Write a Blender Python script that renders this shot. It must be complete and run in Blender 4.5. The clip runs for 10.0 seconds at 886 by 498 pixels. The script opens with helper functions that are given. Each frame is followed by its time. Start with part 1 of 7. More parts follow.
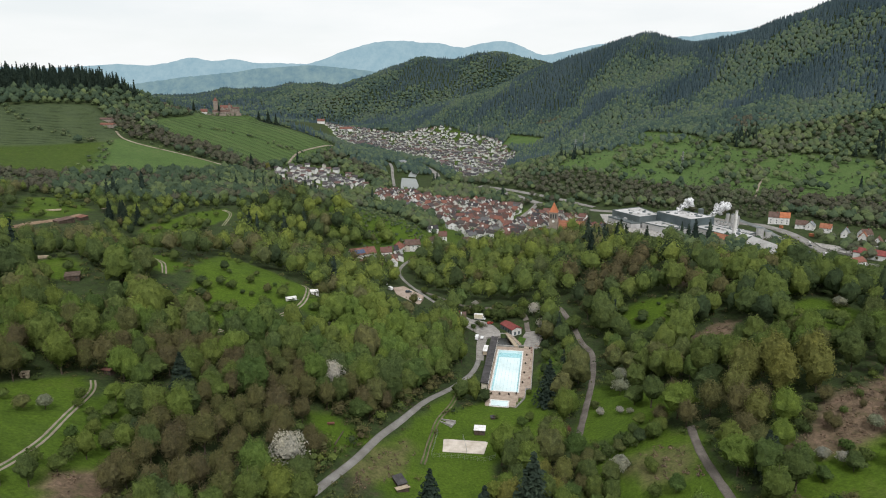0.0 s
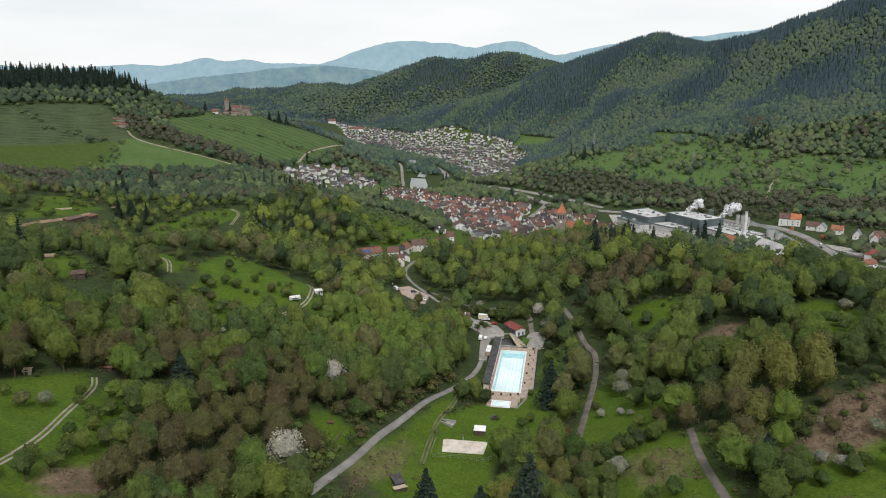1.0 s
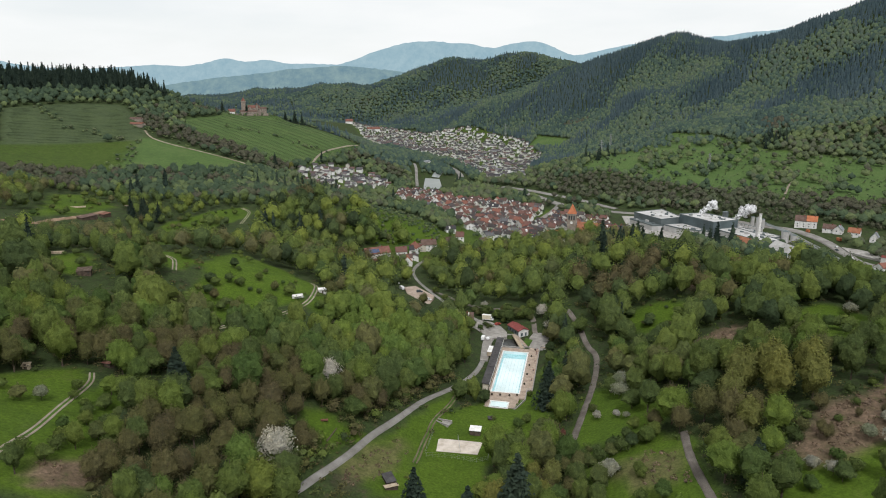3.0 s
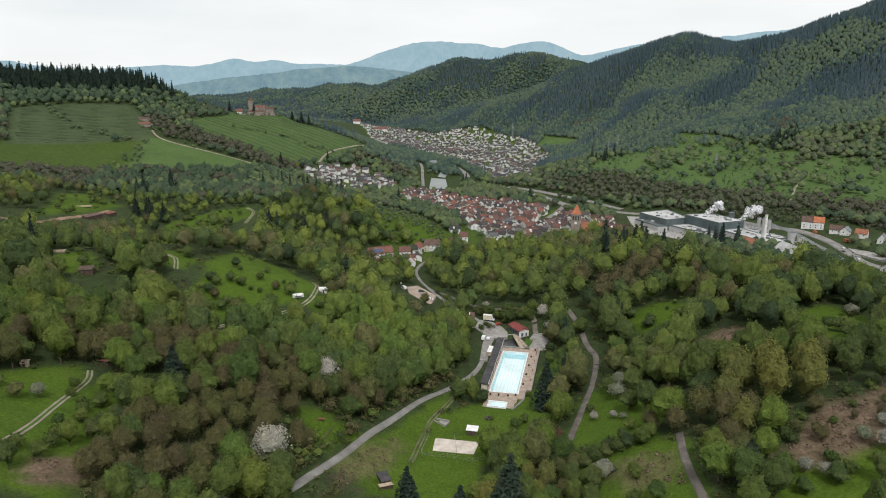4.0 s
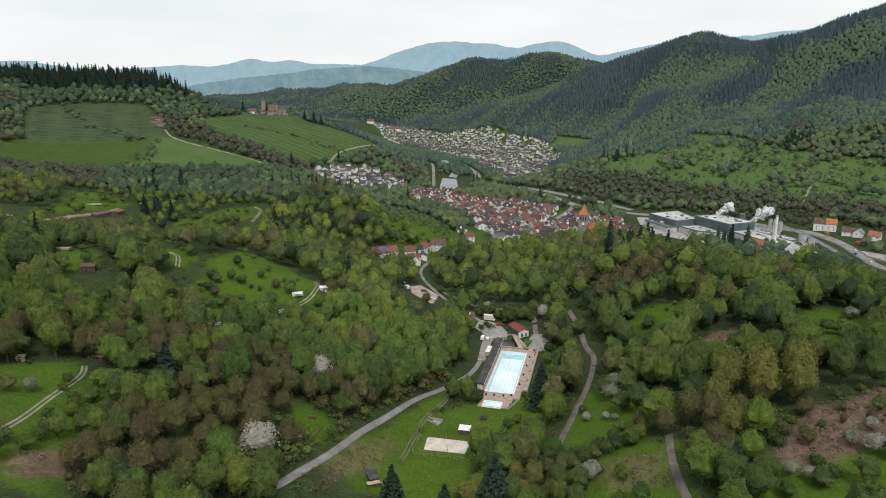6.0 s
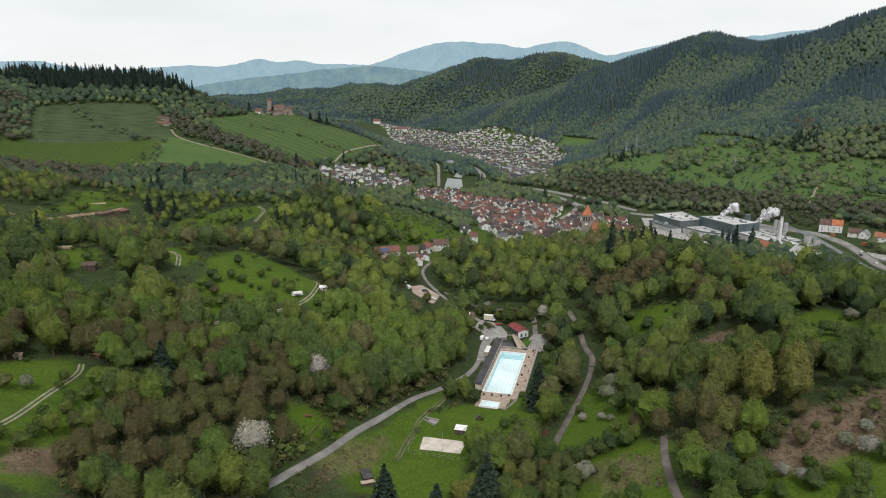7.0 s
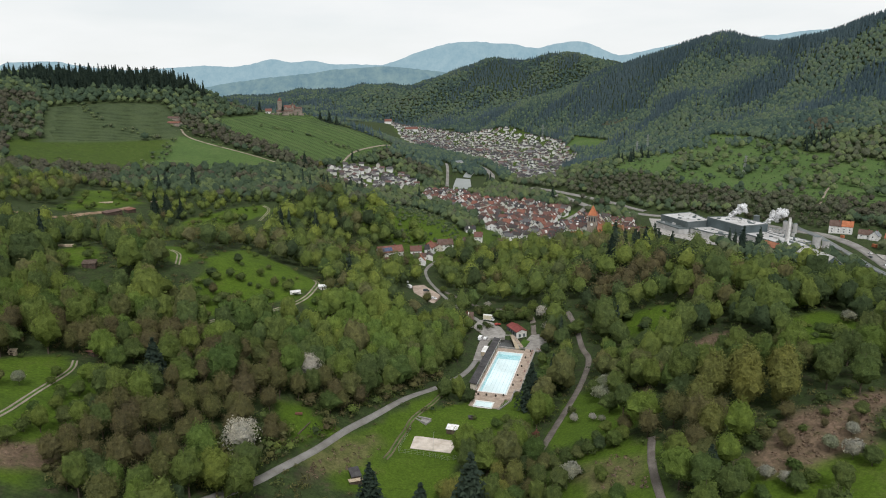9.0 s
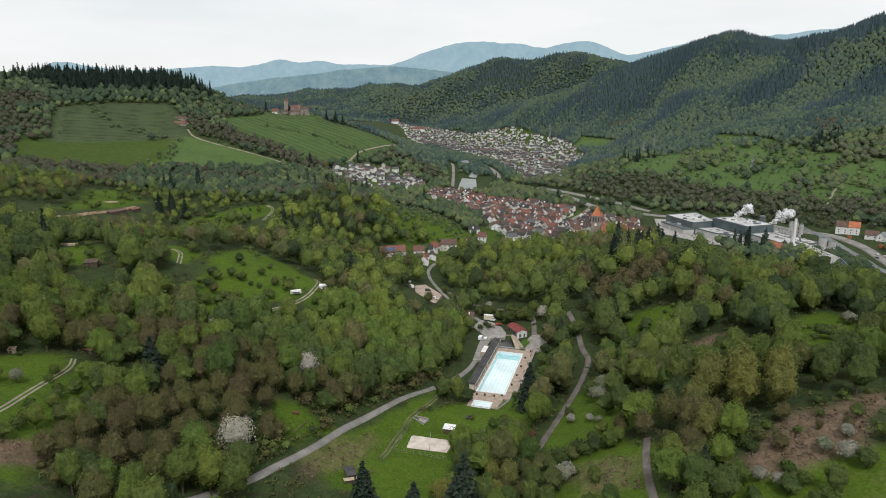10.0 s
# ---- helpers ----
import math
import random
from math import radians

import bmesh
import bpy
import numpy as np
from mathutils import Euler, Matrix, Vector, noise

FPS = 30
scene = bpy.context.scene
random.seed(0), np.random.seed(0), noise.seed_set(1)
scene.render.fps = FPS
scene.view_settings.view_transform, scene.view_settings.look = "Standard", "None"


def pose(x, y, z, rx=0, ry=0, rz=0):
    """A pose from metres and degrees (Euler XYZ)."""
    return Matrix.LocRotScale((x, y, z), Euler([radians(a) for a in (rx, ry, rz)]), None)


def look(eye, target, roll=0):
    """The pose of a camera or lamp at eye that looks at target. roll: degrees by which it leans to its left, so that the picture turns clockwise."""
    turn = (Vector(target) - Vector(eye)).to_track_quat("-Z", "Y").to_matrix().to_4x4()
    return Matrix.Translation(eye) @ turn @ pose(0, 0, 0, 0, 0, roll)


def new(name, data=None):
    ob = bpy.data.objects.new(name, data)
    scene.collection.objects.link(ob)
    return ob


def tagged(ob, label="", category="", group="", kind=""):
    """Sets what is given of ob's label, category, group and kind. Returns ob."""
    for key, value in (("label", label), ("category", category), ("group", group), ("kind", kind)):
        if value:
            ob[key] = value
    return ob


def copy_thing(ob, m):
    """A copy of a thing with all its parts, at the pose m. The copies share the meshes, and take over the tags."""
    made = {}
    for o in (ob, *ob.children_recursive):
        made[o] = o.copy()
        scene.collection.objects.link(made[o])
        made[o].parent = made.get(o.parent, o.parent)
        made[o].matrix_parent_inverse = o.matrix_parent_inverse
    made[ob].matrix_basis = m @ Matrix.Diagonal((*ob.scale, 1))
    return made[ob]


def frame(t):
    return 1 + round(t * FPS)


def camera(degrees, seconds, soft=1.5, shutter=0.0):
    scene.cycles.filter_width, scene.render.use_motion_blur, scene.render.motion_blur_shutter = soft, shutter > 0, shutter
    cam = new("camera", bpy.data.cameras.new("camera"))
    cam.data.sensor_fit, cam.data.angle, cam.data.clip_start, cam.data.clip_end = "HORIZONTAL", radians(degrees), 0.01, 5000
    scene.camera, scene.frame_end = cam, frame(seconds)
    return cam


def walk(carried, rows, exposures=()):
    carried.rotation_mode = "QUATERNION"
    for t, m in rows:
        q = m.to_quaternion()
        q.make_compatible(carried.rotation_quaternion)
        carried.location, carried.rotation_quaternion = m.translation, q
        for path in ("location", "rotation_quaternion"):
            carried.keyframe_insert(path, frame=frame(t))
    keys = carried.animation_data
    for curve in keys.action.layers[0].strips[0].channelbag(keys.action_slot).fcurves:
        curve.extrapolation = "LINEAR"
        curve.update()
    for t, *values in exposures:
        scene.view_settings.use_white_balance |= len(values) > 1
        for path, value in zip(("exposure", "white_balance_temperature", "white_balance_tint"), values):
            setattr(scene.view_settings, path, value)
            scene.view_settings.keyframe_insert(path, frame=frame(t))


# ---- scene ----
cam = camera(67.8, 10.0, soft=1.0)
METRES, EYE, TILT, LEAN, TURN = 45.0, 146.0, -14.0, 0.0, 0.0
ROWS = [
    (0.0, 0.0, 0.0, 0.0, -0.0, 0.0, -0.0),
    (0.5, 0.0494, -0.0014, -0.0003, 0.51, -0.0, -0.14),
    (1.0, 0.0991, -0.0025, -0.0007, 0.99, 0.01, -0.26),
    (1.5, 0.1495, -0.0038, -0.0013, 1.42, 0.01, -0.36),
    (2.0, 0.2, -0.0048, -0.0014, 1.81, 0.01, -0.47),
    (2.5, 0.2507, -0.0054, -0.002, 2.2, 0.02, -0.57),
    (4.0, 0.4023, -0.0089, -0.0036, 3.29, 0.02, -0.84),
    (4.5, 0.4535, -0.0089, -0.0045, 3.62, 0.02, -0.92),
    (5.0, 0.5049, -0.0086, -0.0048, 3.93, 0.02, -1.01),
    (5.5, 0.5562, -0.0087, -0.0051, 4.27, 0.01, -1.1),
    (7.0, 0.7067, -0.0036, -0.0049, 5.24, -0.0, -1.37),
    (7.5, 0.7546, -0.0013, -0.005, 5.5, -0.0, -1.43),
    (8.0, 0.8054, 0.0015, -0.0047, 5.79, -0.0, -1.49),
    (8.5, 0.8532, 0.0041, -0.0043, 6.08, -0.0, -1.55),
    (9.0, 0.9014, 0.0069, -0.0042, 6.37, -0.02, -1.61),
    (9.5, 0.9497, 0.0102, -0.0036, 6.69, -0.03, -1.66),
    (10.0, 0.9992, 0.0141, -0.0032, 7.05, -0.04, -1.74),
]
walk(cam, [(t, pose(0, 0, EYE, TILT, LEAN, TURN) @ pose(METRES * x, METRES * y, METRES * z, 90 + pitch, roll, yaw)) for t, x, y, z, yaw, pitch, roll in ROWS],
     exposures=[(0.0, 0.02), (4.5, -0.01), (10.0, -0.05)])

# ---- light: a bright, thinly overcast spring sky with a veiled sun ----
world = bpy.data.worlds.new("sky")
scene.world = world
world.use_nodes = True
wn, wl = world.node_tree.nodes, world.node_tree.links
wn.clear()
w_out, w_bg = wn.new("ShaderNodeOutputWorld"), wn.new("ShaderNodeBackground")
w_sky = wn.new("ShaderNodeTexSky")
w_sky.sky_type, w_sky.sun_disc = "NISHITA", False
w_sky.sun_elevation, w_sky.sun_rotation = radians(55), radians(168)
w_co, w_map, w_noise, w_ramp, w_mix = (wn.new("ShaderNode" + k) for k in ("TexCoord", "Mapping", "TexNoise", "ValToRGB", "MixRGB"))
w_map.inputs["Scale"].default_value = (1.6, 1.6, 7.0)
w_noise.inputs["Scale"].default_value, w_noise.inputs["Detail"].default_value = 2.2, 5.0
w_ramp.color_ramp.elements[0].position, w_ramp.color_ramp.elements[0].color = 0.32, (0.80, 0.80, 0.80, 1)
w_ramp.color_ramp.elements[1].position, w_ramp.color_ramp.elements[1].color = 0.62, (1, 1, 1, 1)
w_mix.inputs[2].default_value = (9.5, 9.7, 9.75, 1)
wl.new(w_co.outputs["Generated"], w_map.inputs[0])
wl.new(w_map.outputs[0], w_noise.inputs[0])
wl.new(w_noise.outputs[0], w_ramp.inputs[0])
wl.new(w_ramp.outputs[0], w_mix.inputs[0])
wl.new(w_sky.outputs[0], w_mix.inputs[1])
wl.new(w_mix.outputs[0], w_bg.inputs[0])
w_bg.inputs[1].default_value = 0.1
wl.new(w_bg.outputs[0], w_out.inputs[0])
sun = new("sun", bpy.data.lights.new("sun", "SUN"))
sun.data.energy, sun.data.angle, sun.data.color = 2.4, radians(14), (1, 0.985, 1.0)
sun.matrix_world = look((12, -58, 84), (0, 0, 0))
# ---- the lie of the land: heights along streams, slopes and ridges, fitted to the camera's view ----
SIDE_VALLEY = [  # floor of the side valley, from its head down to the old town
    (15, -350, 120), (10, -120, 75), (8, 60, 38), (12, 150, 12), (8, 205, 4.5), (8, 241, 2.6), (28, 285, -1), (34, 330, -2.2), (30, 375, -2.4),
    (-2, 420, -3), (-38, 470, -4), (-55, 540, -8), (-40, 620, -14), (60, 500, 1), (45, 450, 0),
]
RIVER_LINE = [  # main valley floor, following the river down from the far town
    (420, 560, -24), (390, 640, -26), (345, 750, -27), (240, 850, -27), (150, 960, -28), (20, 1100, -29), (-60, 1200, -30),
    (-50, 1450, -29), (30, 2080, -25), (-150, 2400, -20), (-430, 2800, -12), (170, 1680, -21), (330, 1650, -14), (124, 705, -10),
    (40, 745, -21), (30, 860, -25), (-90, 900, -20), (-75, 990, -21), (620, 480, -20), (1100, 200, -12), (480, 700, -22), (250, 690, -18),
]
WEST_SLOPE = [  # meadows and woods on the west side of the side valley
    (-35, 172, 17), (-16, 243, 7), (-40, 220, 17), (-60, 200, 27), (-120, 208, 46), (-81, 200, 36), (-78, 255, 31), (-44, 255, 23), (-180, 215, 58), (-30, 300, 10),
    (-60, 310, 18), (-119, 332, 34), (-82, 345, 29.5), (-76, 364, 27), (-137, 345, 43), (-184, 306, 53), (-153, 341, 50), (-230, 330, 58), (-50, 390, 11), (-100, 420, 24),
    (-160, 420, 38), (-304, 468, 45), (-257, 487, 30), (-200, 560, 25), (-85, 600, 14), (-95, 660, 22), (-300, 620, 33), (-420, 520, 62), (-60, 90, 50), (-200, 60, 95),
]
CASTLE_HILL = [  # vineyards, the castle spur and the fir-clad top above them
    (-277, 925, 24), (-202, 900, 2), (-204, 1060, 0), (-300, 1050, 32), (-480, 820, 50), (-380, 930, 50), (-445, 1345, 86), (-360, 1350, 72), (-220, 1335, 28), (-170, 1250, 2),
    (-330, 1200, 55), (-600, 1040, 118), (-680, 1110, 142), (-800, 1150, 160), (-720, 1230, 156), (-655, 1265, 152), (-578, 1190, 138), (-528, 1200, 110), (-600, 1120, 132), (-520, 1420, 84), (-620, 800, 75), (-760, 700, 90), (-480, 680, 48), (-1200, 1000, 165), (-920, 1150, 160),
    (-150, 1500, -8), (-450, 1700, 45), (-600, 2100, 20), (-1000, 1700, 90), (-1000, 2500, 22), (-430, 2350, 5),
]
EAST_SLOPE = [  # dirt and orchard slope, and the wooded rise between the pool and the mill
    (120, 190, 43), (127, 170, 41), (144, 226, 46), (130, 225, 42), (185, 290, 42), (150, 302, 36), (119, 298, 27), (149, 376, 37), (93, 347, 9), (77, 322, 4.5),
    (71, 391, 11), (95, 430, 17), (55, 425, 5), (77, 265, 13), (69, 209, 18), (91, 216, 26), (82, 173, 27), (55, 180, 14), (220, 370, 35), (300, 380, 16),
    (200, 470, 17), (110, 520, 13), (130, 610, 1), (60, 610, -9), (260, 560, -14), (280, 260, 44), (420, 250, 18), (160, 90, 66), (380, 0, 110),
]
EAST_MOUNTAIN = [  # meadows, then the forested mountain beyond the river
    (235, 1023, -12), (330, 960, -16), (440, 850, -14), (560, 740, -12), (400, 1080, 8), (245, 1180, 18), (444, 1430, 52), (485, 1010, 4), (653, 1066, 24), (330, 1330, 20),
    (700, 1350, 95), (900, 1100, 80), (1300, 1000, 190), (1250, 1600, 395), (640, 2150, 215), (820, 1700, 170), (600, 1800, 130), (470, 2100, 110), (980, 2700, 215), (800, 2900, 200), (1150, 2300, 300),
    (380, 1850, 35), (1700, 1400, 470), (1500, 2600, 445),
]
FAR_RIDGES = [  # the hills that close the valley
    (430, 2850, 90), (560, 2850, 130), (260, 2830, 60), (100, 2900, 70), (-713, 2811, 58), (-330, 3000, 100), (-500, 3700, 60), (500, 3900, 200),
    (1200, 3600, 300), (2600, 2800, 420), (2800, 600, 300), (-1500, 2200, 60), (-2600, 1000, 220), (-2600, 3200, 60), (-1800, -500, 180), (1800, -700, 200), (0, -1500, 220), (-1300, 4700, 40),
    (1200, 4700, 180), (2700, 4700, 250), (-2700, 4700, 40), (-900, 300, 110), (-700, -200, 130), (800, 100, 40),
]
CRESTS = [  # skylines placed to fit the camera's view: the castle spur's far neighbours, the dark hill in the valley, the long mountain with its spur
    (-1204, 3250, 89), (-920, 3250, 116), (-696, 3250, 140), (-585, 3250, 146), (-475, 3250, 138), (-420, 3250, 156), (-365, 3250, 172), (-311, 3250, 193), (-256, 3250, 214), (-148, 3250, 247),
    (-81, 3250, 263), (-14, 3250, 250), (65, 3250, 247), (118, 3250, 262), (210, 3250, 272), (329, 3250, 270), (382, 3250, 257), (489, 3250, 226), (595, 3250, 213),
    (-80, 2597, 40), (-23, 2500, 58), (56, 2440, 82), (135, 2410, 106), (213, 2400, 132), (290, 2400, 171), (367, 2400, 201), (442, 2400, 227), (518, 2400, 253), (592, 2400, 275), (640, 2400, 292),
    (694, 2400, 308), (760, 2390, 297), (818, 2380, 284), (872, 2340, 266), (855, 2060, 272), (905, 1990, 290), (950, 1925, 314), (985, 1900, 324), (1035, 1870, 348), (1113, 1858, 366),
]


def folds(x, y):
    """Side ridges and gullies that run down the far slopes, and low swells everywhere."""
    far = ease(1100, 2600, np.hypot(x, y))
    hills = ease(1350, 1800, y) * np.maximum(ease(280, 520, x), ease(2500, 2800, y))
    rib = np.abs(np.sin(x / 105 + 0.7 * np.sin(y / 170) + y / 900)) + 0.45 * np.abs(np.sin(x / 47 - y / 260))
    return 0.5 * np.sin(x / 23 + 1.3) * np.sin(y / 19) + far * 9 * np.sin(x / 210 + y / 340) * np.sin(y / 260 - x / 500 + 1) + hills * 15 * (0.85 - rib)


def ease(a, b, v):
    s = np.clip((v - a) / (b - a), 0, 1)
    return s * s * (3 - 2 * s)


CRESTS = [(x, y, z - float(folds(np.float64(x), np.float64(y)))) for x, y, z in CRESTS]
SPOTS = np.array(CRESTS + SIDE_VALLEY + RIVER_LINE + WEST_SLOPE + CASTLE_HILL + EAST_SLOPE + EAST_MOUNTAIN + FAR_RIDGES, float)


def bend(r2):
    return np.where(r2 > 0, 0.5 * r2 * np.log(np.maximum(r2, 1e-9)), 0.0)


def thin_plate(spots, stiff=0.002):
    """A smooth sheet through given heights: weights of a thin plate and of its plane."""
    p = spots[:, :2] / 1000
    n = len(p)
    k = bend(((p[:, None] - p[None]) ** 2).sum(2)) + stiff * np.eye(n) * 0.1
    q = np.c_[np.ones(n), p]
    a = np.block([[k, q], [q.T, np.zeros((3, 3))]])
    return np.linalg.solve(a, np.r_[spots[:, 2], 0, 0, 0])


SHEET = thin_plate(SPOTS)


# level places cut into the slopes: centre, half size, turn, height, soft edge
TERRACES = [
    (25.0, 388.0, 9.0, 16.0, 0.0, -2.3, 7.0), (53.0, 371.0, 9.0, 13.0, 0.0, -2.3, 7.0),
    (35.0, 331.0, 14.0, 44.0, -9.2, -2.75, 9.0), (34.7, 327.8, 7.0, 26.6, -9.2, -5.5, 1.6), (36.4, 370.4, 3.0, 5.0, -9.2, -5.5, 3.0), (8.6, 241.0, 13.0, 9.0, 0.0, 2.6, 8.0), (-62.0, 1185.0, 18.0, 95.0, 5.0, -32.5, 40.0),
    (255.0, 830.0, 90.0, 60.0, -35.0, -26.5, 60.0), (-440.0, 1340.0, 46.0, 16.0, 18.0, 86.0, 30.0),
]


def height(x, y):
    x, y = np.asarray(x, float), np.asarray(y, float)
    out = np.empty(x.shape)
    fx, fy, fo = x.ravel(), y.ravel(), out.ravel()
    for i in range(0, fx.size, 20000):
        u, v = fx[i:i + 20000] / 1000, fy[i:i + 20000] / 1000
        r2 = (u[:, None] - SPOTS[None, :, 0] / 1000) ** 2 + (v[:, None] - SPOTS[None, :, 1] / 1000) ** 2
        fo[i:i + 20000] = bend(r2) @ SHEET[:-3] + SHEET[-3] + SHEET[-2] * u + SHEET[-1] * v
    out = fo.reshape(x.shape)
    out = out + folds(x, y)
    for cx, cy, hx, hy, turn, z, soft in TERRACES:
        c, s = math.cos(math.radians(turn)), math.sin(math.radians(turn))
        lx, ly = (x - cx) * c + (y - cy) * s, -(x - cx) * s + (y - cy) * c
        d = np.hypot(np.maximum(np.abs(lx) - hx, 0), np.maximum(np.abs(ly) - hy, 0))
        w = 1 - ease(0, soft, d)
        out = out * (1 - w) + z * w
    return out


# ---- materials ----
def material(name):
    m = bpy.data.materials.new(name)
    m.use_nodes = True
    m.node_tree.nodes.clear()
    return m, m.node_tree.nodes, m.node_tree.links


def ramp_node(nodes, stops):
    r = nodes.new("ShaderNodeValToRGB")
    while len(r.color_ramp.elements) < len(stops):
        r.color_ramp.elements.new(0.5)
    for e, (p, c) in zip(r.color_ramp.elements, stops):
        e.position, e.color = p, (*c, 1)
    return r


def noise_node(nodes, links, scale, detail=4.0, rough=0.6, coords="Object"):
    co, n = nodes.new("ShaderNodeTexCoord"), nodes.new("ShaderNodeTexNoise")
    n.inputs["Scale"].default_value, n.inputs["Detail"].default_value, n.inputs["Roughness"].default_value = scale, detail, rough
    links.new(co.outputs[coords], n.inputs["Vector"])
    return n


def mix_node(nodes, links, kind, fac, a, b):
    m = nodes.new("ShaderNodeMixRGB")
    m.blend_type = kind
    for i, v in enumerate((fac, a, b)):
        if isinstance(v, (int, float)):
            m.inputs[i].default_value = v
        elif isinstance(v, tuple):
            m.inputs[i].default_value = (*v, 1)
        else:
            links.new(v, m.inputs[i])
    return m.outputs[0]


def surface(name, stops, scale=2.0, fine=30.0, rough=0.8, bump=0.3, source="noise", metal=0.0, grain=0.35):
    """A matt surface: colour from stops by noise, by object or by tone, with fine grain and bump."""
    m, n, l = material(name)
    out, bsdf = n.new("ShaderNodeOutputMaterial"), n.new("ShaderNodeBsdfPrincipled")
    big, small = noise_node(n, l, scale), noise_node(n, l, fine)
    ramp = ramp_node(n, stops)
    if source == "object":
        info = n.new("ShaderNodeObjectInfo")
        l.new(info.outputs["Random"], ramp.inputs[0])
        ramp.color_ramp.interpolation = "CONSTANT"
    elif source == "island":
        geo = n.new("ShaderNodeNewGeometry")
        l.new(geo.outputs["Random Per Island"], ramp.inputs[0])
    else:
        l.new(big.outputs[0], ramp.inputs[0])
    shade = ramp_node(n, [(0.3, (1 - grain,) * 3), (0.7, (1 + 0 * grain,) * 3)])
    l.new(small.outputs[0], shade.inputs[0])
    col = mix_node(n, l, "MULTIPLY", 1.0, ramp.outputs[0], shade.outputs[0])
    stain = ramp_node(n, [(0.35, (0.72, 0.70, 0.66)), (0.6, (1, 1, 1))])
    l.new(big.outputs[0], stain.inputs[0])
    col = mix_node(n, l, "MULTIPLY", 0.6, col, stain.outputs[0])
    l.new(col, bsdf.inputs["Base Color"])
    bsdf.inputs["Roughness"].default_value, bsdf.inputs["Metallic"].default_value = rough, metal
    bsdf.inputs["Specular IOR Level"].default_value = 0.12 if rough > 0.6 else 0.5
    b = n.new("ShaderNodeBump")
    b.inputs["Strength"].default_value = bump
    b.inputs["Distance"].default_value = 0.05
    l.new(small.outputs[0], b.inputs["Height"])
    l.new(b.outputs[0], bsdf.inputs["Normal"])
    l.new(bsdf.outputs[0], out.inputs[0])
    return m


def foliage(name, stops, by="object", glow=0.30, clump=0.25, calm=0.0):
    """Leaves: hue by tree (object or tone), varied by clump and by leaf, letting some light through."""
    m, n, l = material(name)
    out = n.new("ShaderNodeOutputMaterial")
    ramp = ramp_node(n, stops)
    if by == "object":
        l.new(n.new("ShaderNodeObjectInfo").outputs["Random"], ramp.inputs[0])
    else:
        at = n.new("ShaderNodeAttribute")
        at.attribute_name = "tone"
        l.new(at.outputs["Fac"], ramp.inputs[0])
    geo = n.new("ShaderNodeNewGeometry")
    leaf = ramp_node(n, [(0.0, (0.76 + 0.18 * calm,) * 3), (1.0, (1.12 - 0.08 * calm, 1.11 - 0.08 * calm, 1.06 - 0.04 * calm))])
    l.new(geo.outputs["Random Per Island"], leaf.inputs[0])
    col = mix_node(n, l, "MULTIPLY", 1.0, ramp.outputs[0], leaf.outputs[0])
    big = noise_node(n, l, clump, 2.0)
    patch = ramp_node(n, [(0.35, (0.75, 0.78, 0.8)), (0.65, (1.1, 1.08, 0.95))])
    l.new(big.outputs[0], patch.inputs[0])
    col = mix_node(n, l, "MULTIPLY", 0.8, col, patch.outputs[0])
    grain = noise_node(n, l, clump * 6, 5.0, 0.75)
    speck = ramp_node(n, [(0.34, (0.66, 0.67, 0.66)), (0.66, (1.18, 1.17, 1.12))])
    l.new(grain.outputs[0], speck.inputs[0])
    col = mix_node(n, l, "MULTIPLY", 0.9 - 0.55 * calm, col, speck.outputs[0])
    d, t, mx = n.new("ShaderNodeBsdfDiffuse"), n.new("ShaderNodeBsdfTranslucent"), n.new("ShaderNodeMixShader")
    l.new(col, d.inputs[0])
    l.new(col, t.inputs[0])
    mx.inputs[0].default_value = glow
    l.new(d.outputs[0], mx.inputs[1])
    l.new(t.outputs[0], mx.inputs[2])
    l.new(mx.outputs[0], out.inputs[0])
    return m


GREENS = [(0.0, (0.058, 0.084, 0.044)), (0.2, (0.122, 0.162, 0.050)), (0.38, (0.084, 0.118, 0.050)), (0.58, (0.142, 0.178, 0.052)), (0.78, (0.080, 0.126, 0.043)), (1.0, (0.140, 0.142, 0.066))]
LIMES = [(0.0, (0.150, 0.205, 0.050)), (0.5, (0.120, 0.180, 0.052)), (1.0, (0.168, 0.204, 0.054))]
BROWNS = [(0.0, (0.126, 0.111, 0.066)), (0.5, (0.136, 0.128, 0.064)), (1.0, (0.130, 0.140, 0.058))]
MIDS = [(0.0, (0.054, 0.077, 0.043)), (0.2, (0.172, 0.224, 0.063)), (0.38, (0.086, 0.119, 0.059)), (0.58, (0.220, 0.265, 0.068)), (0.78, (0.088, 0.134, 0.055)), (1.0, (0.167, 0.163, 0.084))]
DARKS = [(0.0, (0.034, 0.052, 0.044)), (1.0, (0.058, 0.082, 0.062))]
# Next three: distance haze painted into the leaf colours, only slight in HILLS.
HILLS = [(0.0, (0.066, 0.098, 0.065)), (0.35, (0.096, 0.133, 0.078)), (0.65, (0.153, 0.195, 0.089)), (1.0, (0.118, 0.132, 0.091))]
HAZE_LEAVES = [(0.0, (0.056, 0.086, 0.082)), (0.35, (0.074, 0.112, 0.094)), (0.7, (0.122, 0.164, 0.100)), (1.0, (0.096, 0.126, 0.104))]
HAZE_FIRS = [(0.0, (0.050, 0.078, 0.094)), (1.0, (0.080, 0.114, 0.128))]
PALES = [(0.0, (0.27, 0.28, 0.21)), (0.5, (0.44, 0.42, 0.39)), (0.75, (0.24, 0.27, 0.17)), (1.0, (0.34, 0.34, 0.28))]
GREYS = [(0.0, (0.106, 0.103, 0.082)), (0.5, (0.114, 0.122, 0.088)), (1.0, (0.114, 0.138, 0.088))]
